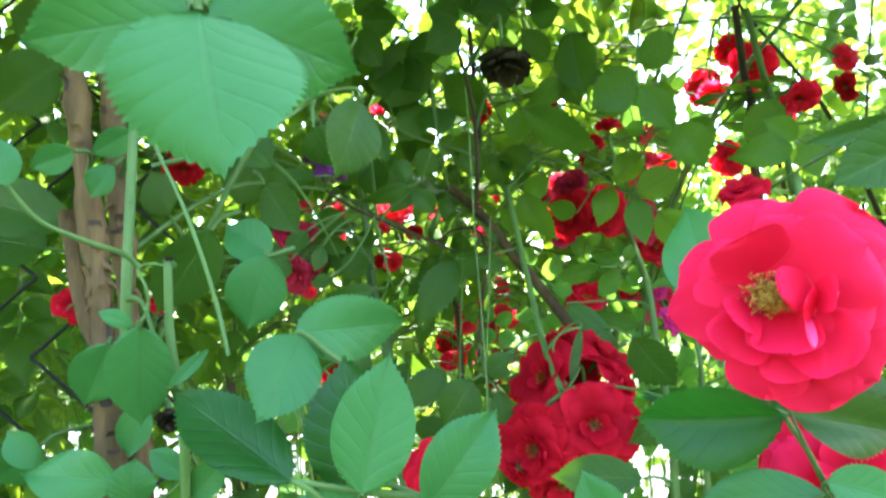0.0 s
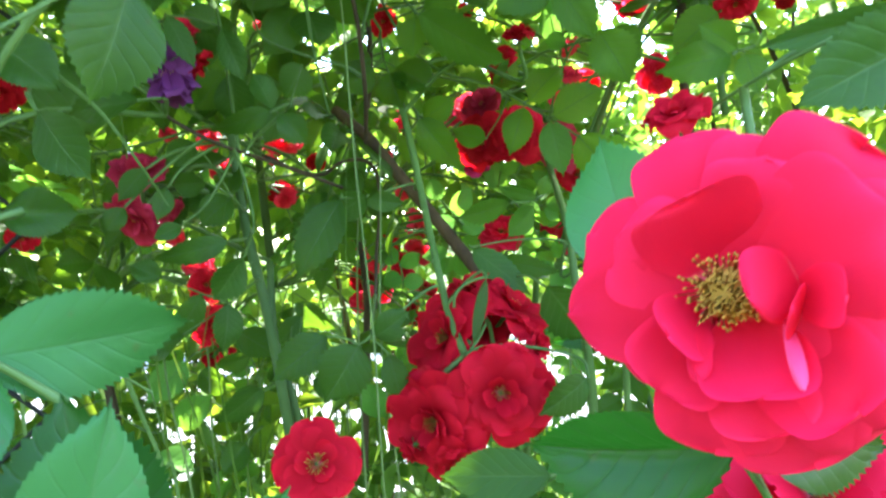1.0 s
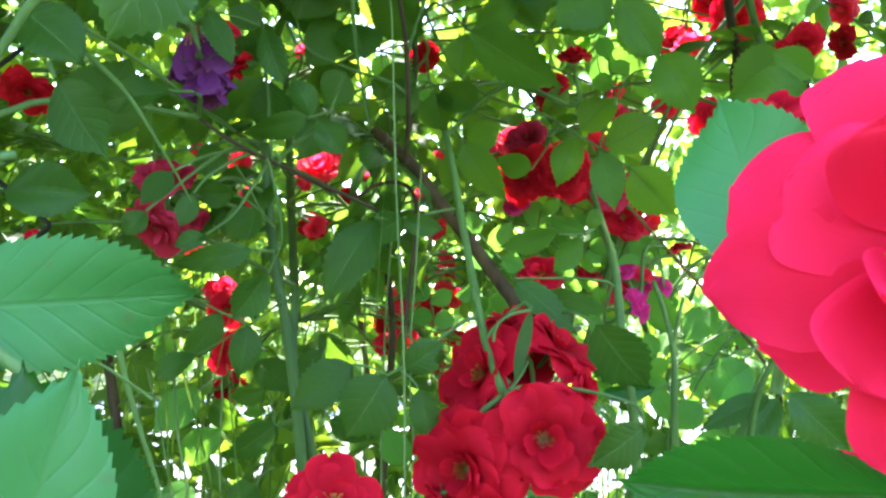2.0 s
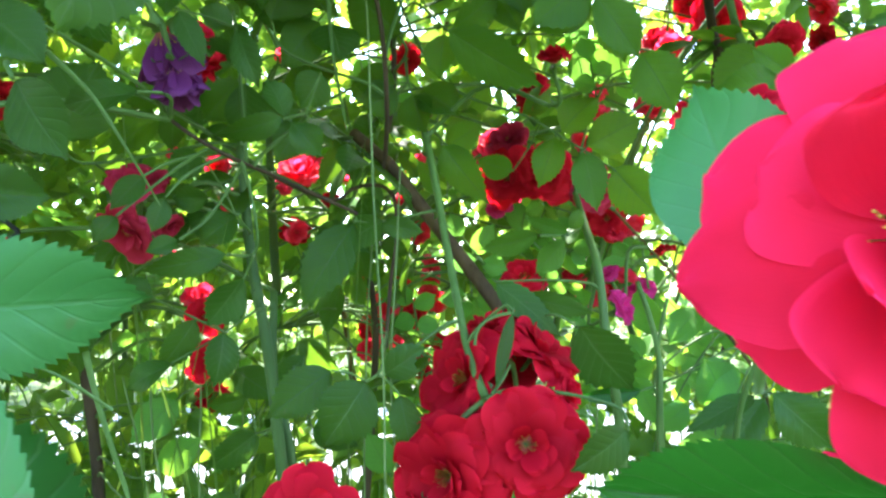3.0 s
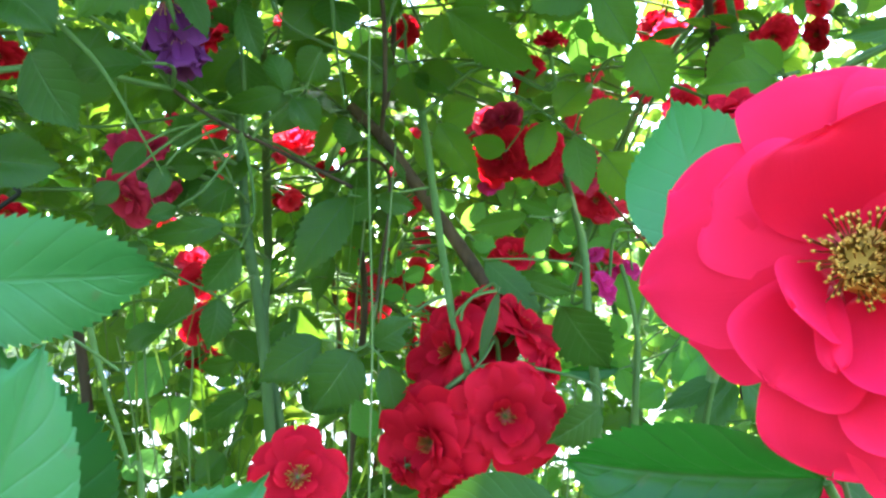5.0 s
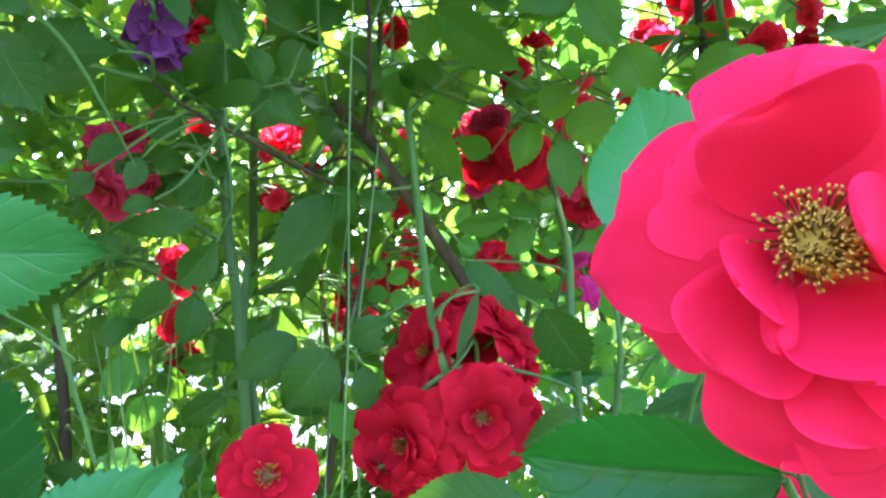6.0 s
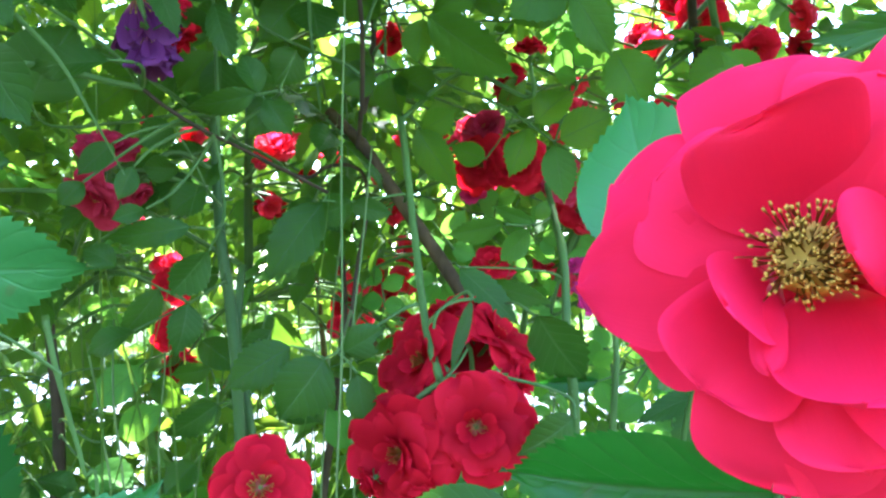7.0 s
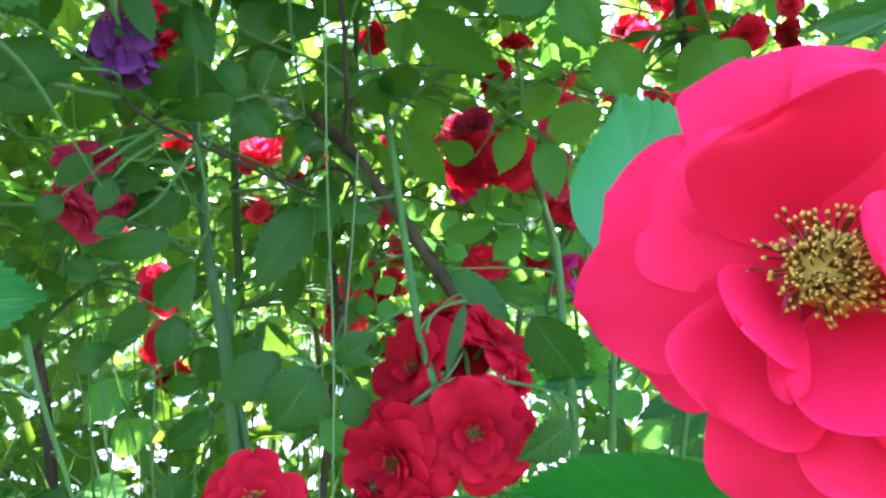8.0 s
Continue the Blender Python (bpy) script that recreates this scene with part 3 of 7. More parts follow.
def foliage(name, label, lo, hi, n, size, material, seed, lean=0.7, keep=None, slim=0.72):
    """Uncounted leaves in a region as one mesh: short bent blades on random turns."""
    rng = np.random.default_rng(seed)
    lo, hi = np.array(lo), np.array(hi)
    c = rng.uniform(lo, hi, (n * 3, 3))
    if keep:
        c = c[np.array([keep(*q) for q in c])]
    c = c[:n]
    c = c[[not shades(Vector(q), 0.018) for q in c]]
    n = len(c)
    rows = ((0.16, 0.27), (0.38, 0.43), (0.60, 0.42), (0.82, 0.27))
    prof, uv1 = [(0.0, 0.0, 0.0)], [(0.0, 0.5)]
    for k, (y, w) in enumerate(rows):
        prof += [(-w, y + 0.03, 0.24 * w + 0.03 * (k % 2)), (0.0, y, 0.03 - 0.12 * y * y), (w, y + 0.03, 0.24 * w - 0.03 * (k % 2))]
        uv1 += [(y, 0.0), (y, 0.5), (y, 1.0)]
    prof, uv1 = np.array(prof + [(0.0, 1.05, -0.14)]), np.array(uv1 + [(1.0, 0.5)])
    tris = [(0, 3, 2), (0, 2, 1), (10, 11, 13), (11, 12, 13)]
    for k in (1, 4, 7):
        tris += [(k, k + 1, k + 4), (k, k + 4, k + 3), (k + 1, k + 2, k + 5), (k + 1, k + 5, k + 4)]
    tris = np.array(tris)
    yaw, tip, rol = rng.uniform(0, 2 * np.pi, n), rng.normal(-0.25, lean, n), rng.normal(0, lean, n)
    sz = size * rng.uniform(0.55, 1.3, n)
    p = np.repeat(prof[None], n, 0) * sz[:, None, None] * np.array([slim, 1, 1])
    def turn(q, a, i, j):
        ca, sa = np.cos(a)[:, None], np.sin(a)[:, None]
        x, y = q[..., i].copy(), q[..., j].copy()
        q[..., i], q[..., j] = ca * x - sa * y, sa * x + ca * y
    turn(p, rol, 2, 0)
    turn(p, tip, 1, 2)
    turn(p, yaw, 0, 1)
    p += c[:, None, :]
    me = bpy.data.meshes.new(name)
    faces = (tris[None] + len(prof) * np.arange(n)[:, None, None]).reshape(-1, 3)
    me.vertices.add(n * len(prof))
    me.vertices.foreach_set("co", p.ravel())
    me.loops.add(len(faces) * 3)
    me.loops.foreach_set("vertex_index", faces.ravel())
    me.polygons.add(len(faces))
    me.polygons.foreach_set("loop_start", np.arange(0, len(faces) * 3, 3))
    me.polygons.foreach_set("loop_total", np.full(len(faces), 3))
    me.polygons.foreach_set("use_smooth", np.ones(len(faces), bool))
    layer = me.uv_layers.new(name="UVMap")
    layer.data.foreach_set("uv", np.tile(uv1, (n, 1))[faces.ravel()].ravel())
    me.materials.append(material)
    me.update(calc_edges=True)
    me.validate()
    return tagged(new(name, me), label, "foliage", "", "stuff")


# ---- canes and stalks ----
cane("smooth light green rose stem arching down to a flower cluster", [(0.0668, 0.5600, 0.9293), (0.0739, 0.5400, 0.8852), (0.0799, 0.5100, 0.8307), (0.0853, 0.4720, 0.7813), (0.0913, 0.4520, 0.7577)], 0.00240, 0.00203, GREEN_STEM, prickles=5)
cane("thin green stalk behind a low rose", [(0.0144, 0.4320, 0.7070), (0.0154, 0.4450, 0.6847), (0.0189, 0.4700, 0.6382)], 0.00064, 0.00090, GREEN_STEM, prickles=2)
cane("brown woody rose branch running through the bush", [(0.0255, 0.5700, 0.9121), (0.0477, 0.5500, 0.8882), (0.0619, 0.5450, 0.8680), (0.0923, 0.5300, 0.8250), (0.1081, 0.5200, 0.8011), (0.1192, 0.5150, 0.7829)], 0.00374, 0.00449, BRANCH, prickles=4)
cane("dark bent rose stem arching over", [(-0.0243, 0.5600, 0.8825), (-0.0023, 0.5550, 0.8712), (0.0156, 0.5530, 0.8666), (0.0263, 0.5520, 0.8734), (0.0413, 0.5510, 0.8750), (0.0506, 0.5500, 0.8667), (0.0522, 0.5500, 0.8434), (0.0481, 0.5520, 0.8147), (0.0447, 0.5550, 0.7750)], 0.00109, 0.00127, DARK_BARK, prickles=3)
cane("thick blue-green rose cane rising through the bush", [(-0.0418, 0.5500, 0.8989), (-0.0394, 0.5500, 0.8671), (-0.0345, 0.5500, 0.8248), (-0.0255, 0.5500, 0.7756), (-0.0175, 0.5520, 0.7050), (-0.0110, 0.5550, 0.6266)], 0.00282, 0.00388, BLUE_STEM, prickles=6)
cane("blue-green rose cane beside the thick one", [(-0.0252, 0.5700, 0.8109), (-0.0247, 0.5650, 0.7599), (-0.0159, 0.5600, 0.7245), (-0.0103, 0.5600, 0.6887), (-0.0063, 0.5600, 0.6244)], 0.00258, 0.00369, BLUE_STEM, prickles=3)
cane("pale green cane in the light", [(-0.0788, 0.8500, 1.0326), (-0.0731, 0.8400, 0.9647), (-0.0702, 0.8400, 0.8881), (-0.0634, 0.8400, 0.7768)], 0.00358, 0.00477, BLUE_STEM)
cane("dark brown upright cane", [(0.0473, 0.5800, 1.0505), (0.0505, 0.5700, 0.9846), (0.0520, 0.5650, 0.9602), (0.0505, 0.5600, 0.9326), (0.0477, 0.5600, 0.9103)], 0.00193, 0.00174, DARK_BARK, prickles=3)
cane("dark upright cane near the bright gap", [(0.3285, 0.7000, 1.1156), (0.3284, 0.6900, 1.0407), (0.3284, 0.6800, 1.0074), (0.3257, 0.6800, 0.9731), (0.3352, 0.6800, 0.8323)], 0.00403, 0.00454, DARK_BARK, prickles=2)
cane("olive green cane slanting beside the dark one", [(0.3211, 0.6600, 1.0954), (0.3331, 0.6600, 1.0294), (0.3396, 0.6500, 0.9839), (0.3431, 0.6400, 0.9079)], 0.00330, 0.00330, GREEN_STEM, prickles=2)
cane("green upright rose shoot", [(0.1839, 0.6200, 0.8800), (0.1853, 0.6000, 0.8528), (0.1874, 0.5800, 0.8197), (0.1881, 0.5700, 0.7735), (0.1948, 0.5700, 0.7200), (0.1958, 0.5700, 0.6440)], 0.00234, 0.00361, GREEN_STEM, prickles=5)
cane("green forked rose shoot", [(0.2062, 0.5600, 0.8137), (0.2139, 0.5600, 0.7893), (0.2185, 0.5600, 0.7629), (0.2176, 0.5600, 0.7216), (0.2174, 0.5600, 0.6470)], 0.00151, 0.00264, GREEN_STEM, prickles=4)
cane("short green side shoot", [(0.2235, 0.5550, 0.8025), (0.2204, 0.5570, 0.7875), (0.2177, 0.5600, 0.7704)], 0.00131, 0.00149, GREEN_STEM)
cane("green shoot with many prickles", [(0.2518, 0.5000, 0.7688), (0.2466, 0.5100, 0.7442), (0.2463, 0.5200, 0.7151), (0.2424, 0.5200, 0.6603)], 0.00149, 0.00215, GREEN_STEM, prickles=4)
cane("thin straight brown stem slanting down", [(0.2267, 0.6600, 0.8723), (0.2675, 0.6500, 0.8216), (0.2956, 0.6400, 0.7857), (0.3127, 0.6200, 0.7521)], 0.00115, 0.00138, BARK)
cane("dark slender stem under a purple rose", [(-0.0581, 0.4650, 0.8935), (-0.0482, 0.4700, 0.8864), (-0.0333, 0.4800, 0.8785), (-0.0157, 0.5000, 0.8727), (0.0010, 0.5200, 0.8670), (0.0285, 0.5400, 0.8563)], 0.00099, 0.00113, DARK_BARK, prickles=3)
cane("dark cane low in the bush", [(-0.1957, 0.7000, 0.7656), (-0.1857, 0.7000, 0.7036), (-0.1805, 0.7000, 0.6507), (-0.1780, 0.7000, 0.5720)], 0.00403, 0.00492, DARK_BARK)
cane("brown cane deep in the bush", [(0.0281, 0.7500, 0.8431), (0.0353, 0.7400, 0.7812), (0.0326, 0.7400, 0.7201), (0.0223, 0.7400, 0.5889)], 0.00260, 0.00364, DARK_BARK)
cane("slender dark stalk with a spent flower", [(0.0156, 0.5000, 1.0643), (0.0304, 0.4900, 1.0079), (0.0434, 0.5000, 0.9609), (0.0469, 0.5200, 0.9153), (0.0451, 0.5500, 0.8857)], 0.00125, 0.00146, DARK_BARK, prickles=2)
cane("old brown rose cane with peeling bark", [(-0.1331, 0.2850, 0.9803), (-0.1263, 0.2800, 0.9175), (-0.1186, 0.2750, 0.8680), (-0.1112, 0.2720, 0.8305), (-0.1057, 0.2700, 0.7824), (-0.1026, 0.2700, 0.7224)], 0.00422, 0.00493, BARK, prickles=6, flakes=26, wobble=0.50)
cane("thick brown rose cane with cracked bark", [(-0.1261, 0.3000, 0.9893), (-0.1195, 0.2950, 0.9183), (-0.1127, 0.2900, 0.8711), (-0.1050, 0.2850, 0.8112), (-0.0951, 0.2800, 0.7187)], 0.00421, 0.00520, BARK, prickles=6, flakes=26, wobble=0.50)
cane("smooth green rose cane", [(-0.0927, 0.2620, 0.9425), (-0.0923, 0.2600, 0.8957), (-0.0921, 0.2570, 0.8572), (-0.0923, 0.2550, 0.8207), (-0.0945, 0.2600, 0.7832)], 0.00160, 0.00202, GREEN_STEM, prickles=3)
cane("thin pale green shoot", [(-0.0889, 0.2500, 0.8963), (-0.0823, 0.2460, 0.8766), (-0.0666, 0.2420, 0.8441), (-0.0568, 0.2400, 0.8173), (-0.0512, 0.2380, 0.7970)], 0.00060, 0.00080, GREEN_STEM, prickles=3)
cane("pruned green stub with a dry tip", [(-0.0712, 0.2380, 0.8291), (-0.0709, 0.2380, 0.8213), (-0.0708, 0.2400, 0.8029), (-0.0683, 0.2450, 0.7731), (-0.0690, 0.2500, 0.7374)], 0.00129, 0.00176, GREEN_STEM, prickles=1)
cane("thin curled tendril-like stalk", [(-0.0708, 0.2375, 0.8264), (-0.0757, 0.2360, 0.8272), (-0.0794, 0.2350, 0.8258), (-0.0765, 0.2340, 0.8195), (-0.0766, 0.2360, 0.8132), (-0.0796, 0.2360, 0.8073)], 0.00046, 0.00055, GREEN_STEM)
cane("green shoot crossing behind leaves", [(-0.0911, 0.2720, 0.8679), (-0.0781, 0.2750, 0.8715), (-0.0616, 0.2800, 0.8782), (-0.0476, 0.2900, 0.8879), (-0.0296, 0.3100, 0.9108), (-0.0190, 0.3300, 0.9404)], 0.00091, 0.00072, GREEN_STEM, prickles=4)
cane("brown cane low at the side", [(-0.1388, 0.3000, 0.8559), (-0.1267, 0.2950, 0.8108), (-0.1069, 0.2900, 0.7745), (-0.0985, 0.2880, 0.7393)], 0.00303, 0.00344, BARK, prickles=2, wobble=0.30)
cane("green rose shoot bearing the large rose", [(0.1148, 0.2140, 0.7823), (0.1184, 0.2170, 0.7762), (0.1268, 0.2240, 0.7634), (0.1358, 0.2300, 0.7493), (0.1475, 0.2400, 0.7255)], 0.00040, 0.00057, REDDISH_STEM, prickles=2)
cane("green shoot under the near leaves", [(-0.0116, 0.2080, 0.7652), (0.0037, 0.2110, 0.7607), (0.0192, 0.2140, 0.7529), (0.0401, 0.2200, 0.7379), (0.0690, 0.2300, 0.7117)], 0.00070, 0.00101, GREEN_STEM, prickles=2)
cane("green shoot at the top of the bush", [(0.2080, 0.2600, 0.8797), (0.1929, 0.2700, 0.8758), (0.1792, 0.2800, 0.8704), (0.1731, 0.3000, 0.8661), (0.1703, 0.3250, 0.8619)], 0.00076, 0.00060, GREEN_STEM, prickles=2)
cane("green shoot leaning in from above", [(-0.1255, 0.3000, 0.9867), (-0.0923, 0.2400, 0.9722), (-0.0499, 0.1700, 0.9185), (-0.0256, 0.1280, 0.8763), (-0.0188, 0.1180, 0.8571)], 0.00111, 0.00161, GREEN_STEM)
cane("slender pale green grass stalk", [(0.0367, 0.4500, 0.9550), (0.0382, 0.4500, 0.9299), (0.0400, 0.4500, 0.8548), (0.0438, 0.4500, 0.7721), (0.0449, 0.4500, 0.6684), (0.0534, 0.4500, 0.3292), (0.0522, 0.4500, -0.0100)], 0.00044, 0.00062, STRAW, name="grass_stalk", category="grass", wobble=0.05, group="grass stalks")
cane("slender pale green grass stalk", [(0.0538, 0.5000, 0.8778), (0.0509, 0.5000, 0.8236), (0.0475, 0.5000, 0.7540), (0.0550, 0.5000, 0.6473), (0.0727, 0.5000, 0.3187), (0.0727, 0.5000, -0.0100)], 0.00045, 0.00064, STRAW, name="grass_stalk", category="grass", wobble=0.05, group="grass stalks")
cane("slender pale green grass stalk", [(0.0239, 0.6000, 1.0112), (0.0374, 0.6000, 0.8910), (0.0314, 0.6000, 0.7716), (0.0304, 0.6000, 0.6066), (0.0460, 0.6000, 0.2983), (0.0448, 0.6000, -0.0100)], 0.00056, 0.00080, STRAW, name="grass_stalk", category="grass", wobble=0.05, group="grass stalks")
cane("slender pale green grass stalk", [(-0.0855, 0.6200, 0.7866), (-0.0826, 0.6200, 0.7381), (-0.0837, 0.6200, 0.6899), (-0.0819, 0.6200, 0.6019), (-0.0968, 0.6200, 0.2959), (-0.1102, 0.6200, -0.0100)], 0.00064, 0.00091, STRAW, name="grass_stalk", category="grass", wobble=0.05, group="grass stalks")
cane("slender pale green grass stalk", [(-0.0937, 0.5500, 0.7758), (-0.0915, 0.5500, 0.7274), (-0.0786, 0.5500, 0.6308), (-0.0623, 0.5500, 0.3104), (-0.0520, 0.5500, -0.0100)], 0.00061, 0.00087, STRAW, name="grass_stalk", category="grass", wobble=0.05, group="grass stalks")
cane("slender pale green grass stalk", [(-0.1275, 0.6000, 0.7567), (-0.1137, 0.6000, 0.6952), (-0.1034, 0.6000, 0.6109), (-0.0991, 0.6000, 0.3004), (-0.0793, 0.6000, -0.0100)], 0.00067, 0.00096, STRAW, name="grass_stalk", category="grass", wobble=0.05, group="grass stalks")
cane("slender pale green grass stalk", [(-0.0757, 0.7000, 0.7642), (-0.0705, 0.7000, 0.6986), (-0.0784, 0.7000, 0.5685), (-0.0844, 0.7000, 0.2793), (-0.0803, 0.7000, -0.0100)], 0.00066, 0.00094, STRAW, name="grass_stalk", category="grass", wobble=0.05, group="grass stalks")
cane("slender pale green grass stalk", [(0.1811, 0.6000, 0.7793), (0.1894, 0.6000, 0.7387), (0.1832, 0.6000, 0.6017), (0.1860, 0.6000, 0.2958), (0.1858, 0.6000, -0.0100)], 0.00057, 0.00081, STRAW, name="grass_stalk", category="grass", wobble=0.05, group="grass stalks")
cane("slender pale green grass stalk", [(0.0018, 0.8000, 0.9015), (0.0083, 0.8000, 0.7563), (0.0043, 0.8000, 0.5243), (-0.0160, 0.8000, 0.2572), (-0.0249, 0.8000, -0.0100)], 0.00078, 0.00112, STRAW, name="grass_stalk", category="grass", wobble=0.05, group="grass stalks")
cane("slender pale green grass stalk", [(-0.0353, 0.9000, 0.8952), (-0.0151, 0.9000, 0.7106), (-0.0072, 0.9000, 0.4832), (-0.0055, 0.9000, 0.2366), (-0.0204, 0.9000, -0.0100)], 0.00089, 0.00128, STRAW, name="grass_stalk", category="grass", wobble=0.05, group="grass stalks")
cane("flat green grass blade", [(-0.0763, 0.4200, 0.7858), (-0.0714, 0.4200, 0.7664), (-0.0653, 0.4200, 0.7470), (-0.0575, 0.4200, 0.7227), (-0.0504, 0.4200, 0.6839), (-0.0492, 0.4200, 0.3370), (-0.0345, 0.4200, -0.0100)], 0.00158, 0.00047, GREEN_STEM, name="grass_stalk", category="grass", flat=0.20, wobble=0.05, group="grass stalks")
cane("flat green grass blade", [(-0.0705, 0.3700, 0.8924), (-0.0574, 0.3750, 0.8788), (-0.0446, 0.3800, 0.8569), (-0.0379, 0.3900, 0.8411)], 0.00102, 0.00031, GREEN_STEM, name="grass_stalk", category="grass", flat=0.20, wobble=0.05, group="grass stalks")
cane("flat green grass blade", [(0.0147, 0.5000, 0.9757), (0.0181, 0.5000, 0.9375), (0.0252, 0.5000, 0.8963)], 0.00143, 0.00043, GREEN_STEM, name="grass_stalk", category="grass", flat=0.20, wobble=0.05, group="grass stalks")
cane("flat green grass blade", [(-0.1557, 0.5000, 0.7557), (-0.1565, 0.5000, 0.7197), (-0.1440, 0.5000, 0.6537), (-0.1423, 0.5000, 0.3219), (-0.1262, 0.5000, -0.0100)], 0.00151, 0.00045, GREEN_STEM, name="grass_stalk", category="grass", flat=0.20, wobble=0.05, group="grass stalks")

cane("thin arched green pedicel over the red cluster", [(0.0880, 0.4620, 0.7820), (0.0890, 0.4620, 0.7880), (0.0930, 0.4630, 0.7930), (0.1000, 0.4660, 0.7960), (0.1090, 0.4750, 0.7970)], 0.0008, 0.0010, GREEN_STEM, name="flower_stalk", category="flower stalk", sides=8)
cane("short green flower stalk in the red cluster", [(0.0940, 0.4500, 0.7600), (0.1000, 0.4550, 0.7660), (0.1050, 0.4620, 0.7720)], 0.0009, 0.0008, GREEN_STEM, name="flower_stalk", category="flower stalk", sides=8)

# ---- near leaves ----
spray("large pale green rose leaf hanging close overhead", [(-0.0185, 0.1170, 0.8613), (-0.0188, 0.1175, 0.8571)], [
    ((-0.0184, 0.1170, 0.8568), (-0.0128, 0.1120, 0.8292), 0.0295, (0.23, -0.95, 0.22)),
    ((-0.0194, 0.1180, 0.8569), (-0.0496, 0.1200, 0.8537), 0.0146, (-0.03, -0.95, -0.30)),
    ((-0.0181, 0.1180, 0.8571), (0.0054, 0.1300, 0.8503), 0.0205, (0.38, -0.89, -0.25)),
], "near", r=0.0011)
spray("large mid-green rose leaf with toothed leaflets in soft shade", [(-0.0121, 0.2260, 0.7940), (-0.0181, 0.2260, 0.7984), (-0.0235, 0.2230, 0.8035), (-0.0264, 0.2240, 0.8039)], [
    ((-0.0264, 0.2240, 0.8039), (0.0072, 0.2470, 0.8061), 0.0216, (0.57, -0.82, -0.10)),
    ((-0.0238, 0.2220, 0.8032), (-0.0319, 0.2000, 0.7814), 0.0222, (0.53, -0.69, 0.50)),
], "near")
spray("large mid-green rose leaf with toothed leaflets in soft shade", [(0.0131, 0.2110, 0.7577), (-0.0054, 0.2080, 0.7605), (-0.0246, 0.2070, 0.7643)], [
    ((-0.0048, 0.2030, 0.7610), (0.0033, 0.2060, 0.7985), 0.0232, (-0.02, -1.00, 0.08)),
    ((0.0125, 0.2000, 0.7576), (0.0320, 0.1990, 0.7828), 0.0192, (-0.06, -1.00, 0.01)),
    ((-0.0068, 0.2090, 0.7591), (-0.0283, 0.2060, 0.7527), 0.0125, (0.02, -0.92, 0.38)),
    ((0.0099, 0.2100, 0.7558), (0.0022, 0.2050, 0.7441), 0.0125, (-0.05, -0.90, 0.42)),
], "near", r=0.0011)
spray("saturated green rose leaf tucked behind a paler one", [(-0.0068, 0.2200, 0.7568)], [
    ((-0.0068, 0.2220, 0.7568), (-0.0115, 0.2220, 0.7968), 0.0320, (0.31, -0.95, 0.04)),
], "deep", r=0.0010)
spray("dark green pointed rose leaf in shade", [(-0.0246, 0.2070, 0.7643)], [
    ((-0.0246, 0.2070, 0.7643), (-0.0698, 0.2360, 0.7877), 0.0227, (-0.11, -0.72, 0.69)),
], "deep", r=0.0010)
spray("mid-green rose leaf beside the brown canes", [(-0.0783, 0.2400, 0.8105), (-0.0711, 0.2400, 0.7866), (-0.0796, 0.2360, 0.8073)], [
    ((-0.0752, 0.2260, 0.8073), (-0.0779, 0.2350, 0.7757), 0.0205, (0.30, -0.91, -0.28)),
    ((-0.0655, 0.2260, 0.7889), (-0.0545, 0.2300, 0.8000), 0.0045, (0.31, -0.95, 0.03)),
    ((-0.0788, 0.2300, 0.8079), (-0.0900, 0.2300, 0.8126), 0.0057, (0.07, -0.99, 0.16)),
], "near")
spray("large mid-green rose leaf with toothed leaflets in soft shade", [(-0.0351, 0.2620, 0.8337), (-0.0423, 0.2500, 0.8298)], [
    ((-0.0397, 0.2400, 0.8294), (-0.0472, 0.2434, 0.8044), 0.0203, (0.13, -0.98, -0.17)),
    ((-0.0453, 0.2700, 0.8326), (-0.0664, 0.2800, 0.8452), 0.0175, (-0.20, -0.90, 0.38)),
], "near")
spray("dark green rose leaf against the canes", [(-0.0983, 0.2550, 0.8013)], [
    ((-0.0983, 0.2550, 0.8013), (-0.1101, 0.2620, 0.7791), 0.0184, (0.14, -0.92, -0.36)),
], "near")
spray("dark green rose leaf in the shade", [(-0.0775, 0.3000, 0.8462)], [
    ((-0.0775, 0.3000, 0.8462), (-0.1021, 0.3050, 0.8106), 0.0291, (0.52, -0.72, -0.46)),
], "shade")
spray("mid-green rose leaf over a purple rose", [(-0.0105, 0.2750, 0.8921)], [
    ((-0.0105, 0.2750, 0.8921), (-0.0200, 0.2690, 0.8599), 0.0260, (0.70, -0.71, -0.07)),
], "shade")
spray("round mid-green rose leaf", [(-0.0656, 0.3400, 0.8729)], [
    ((-0.0656, 0.3400, 0.8729), (-0.0500, 0.3380, 0.8485), 0.0211, (-0.18, -0.98, -0.03)),
], "shade")
spray("broad mid-green rose leaf in shade", [(-0.0771, 0.3350, 0.8375)], [
    ((-0.0771, 0.3350, 0.8375), (-0.0532, 0.3400, 0.8371), 0.0183, (0.20, -0.96, 0.21)),
], "shade")
spray("dark green rose leaf overhead", [(-0.0880, 0.3600, 0.9042)], [
    ((-0.0880, 0.3600, 0.9042), (-0.0662, 0.3600, 0.8858), 0.0230, (0.23, -0.94, 0.27)),
], "shade")
spray("pale green rose leaf overhead", [(-0.0343, 0.3000, 0.8889)], [
    ((-0.0343, 0.3000, 0.8889), (-0.0255, 0.3100, 0.8726), 0.0201, (-0.14, -0.81, -0.57)),
], "shade")
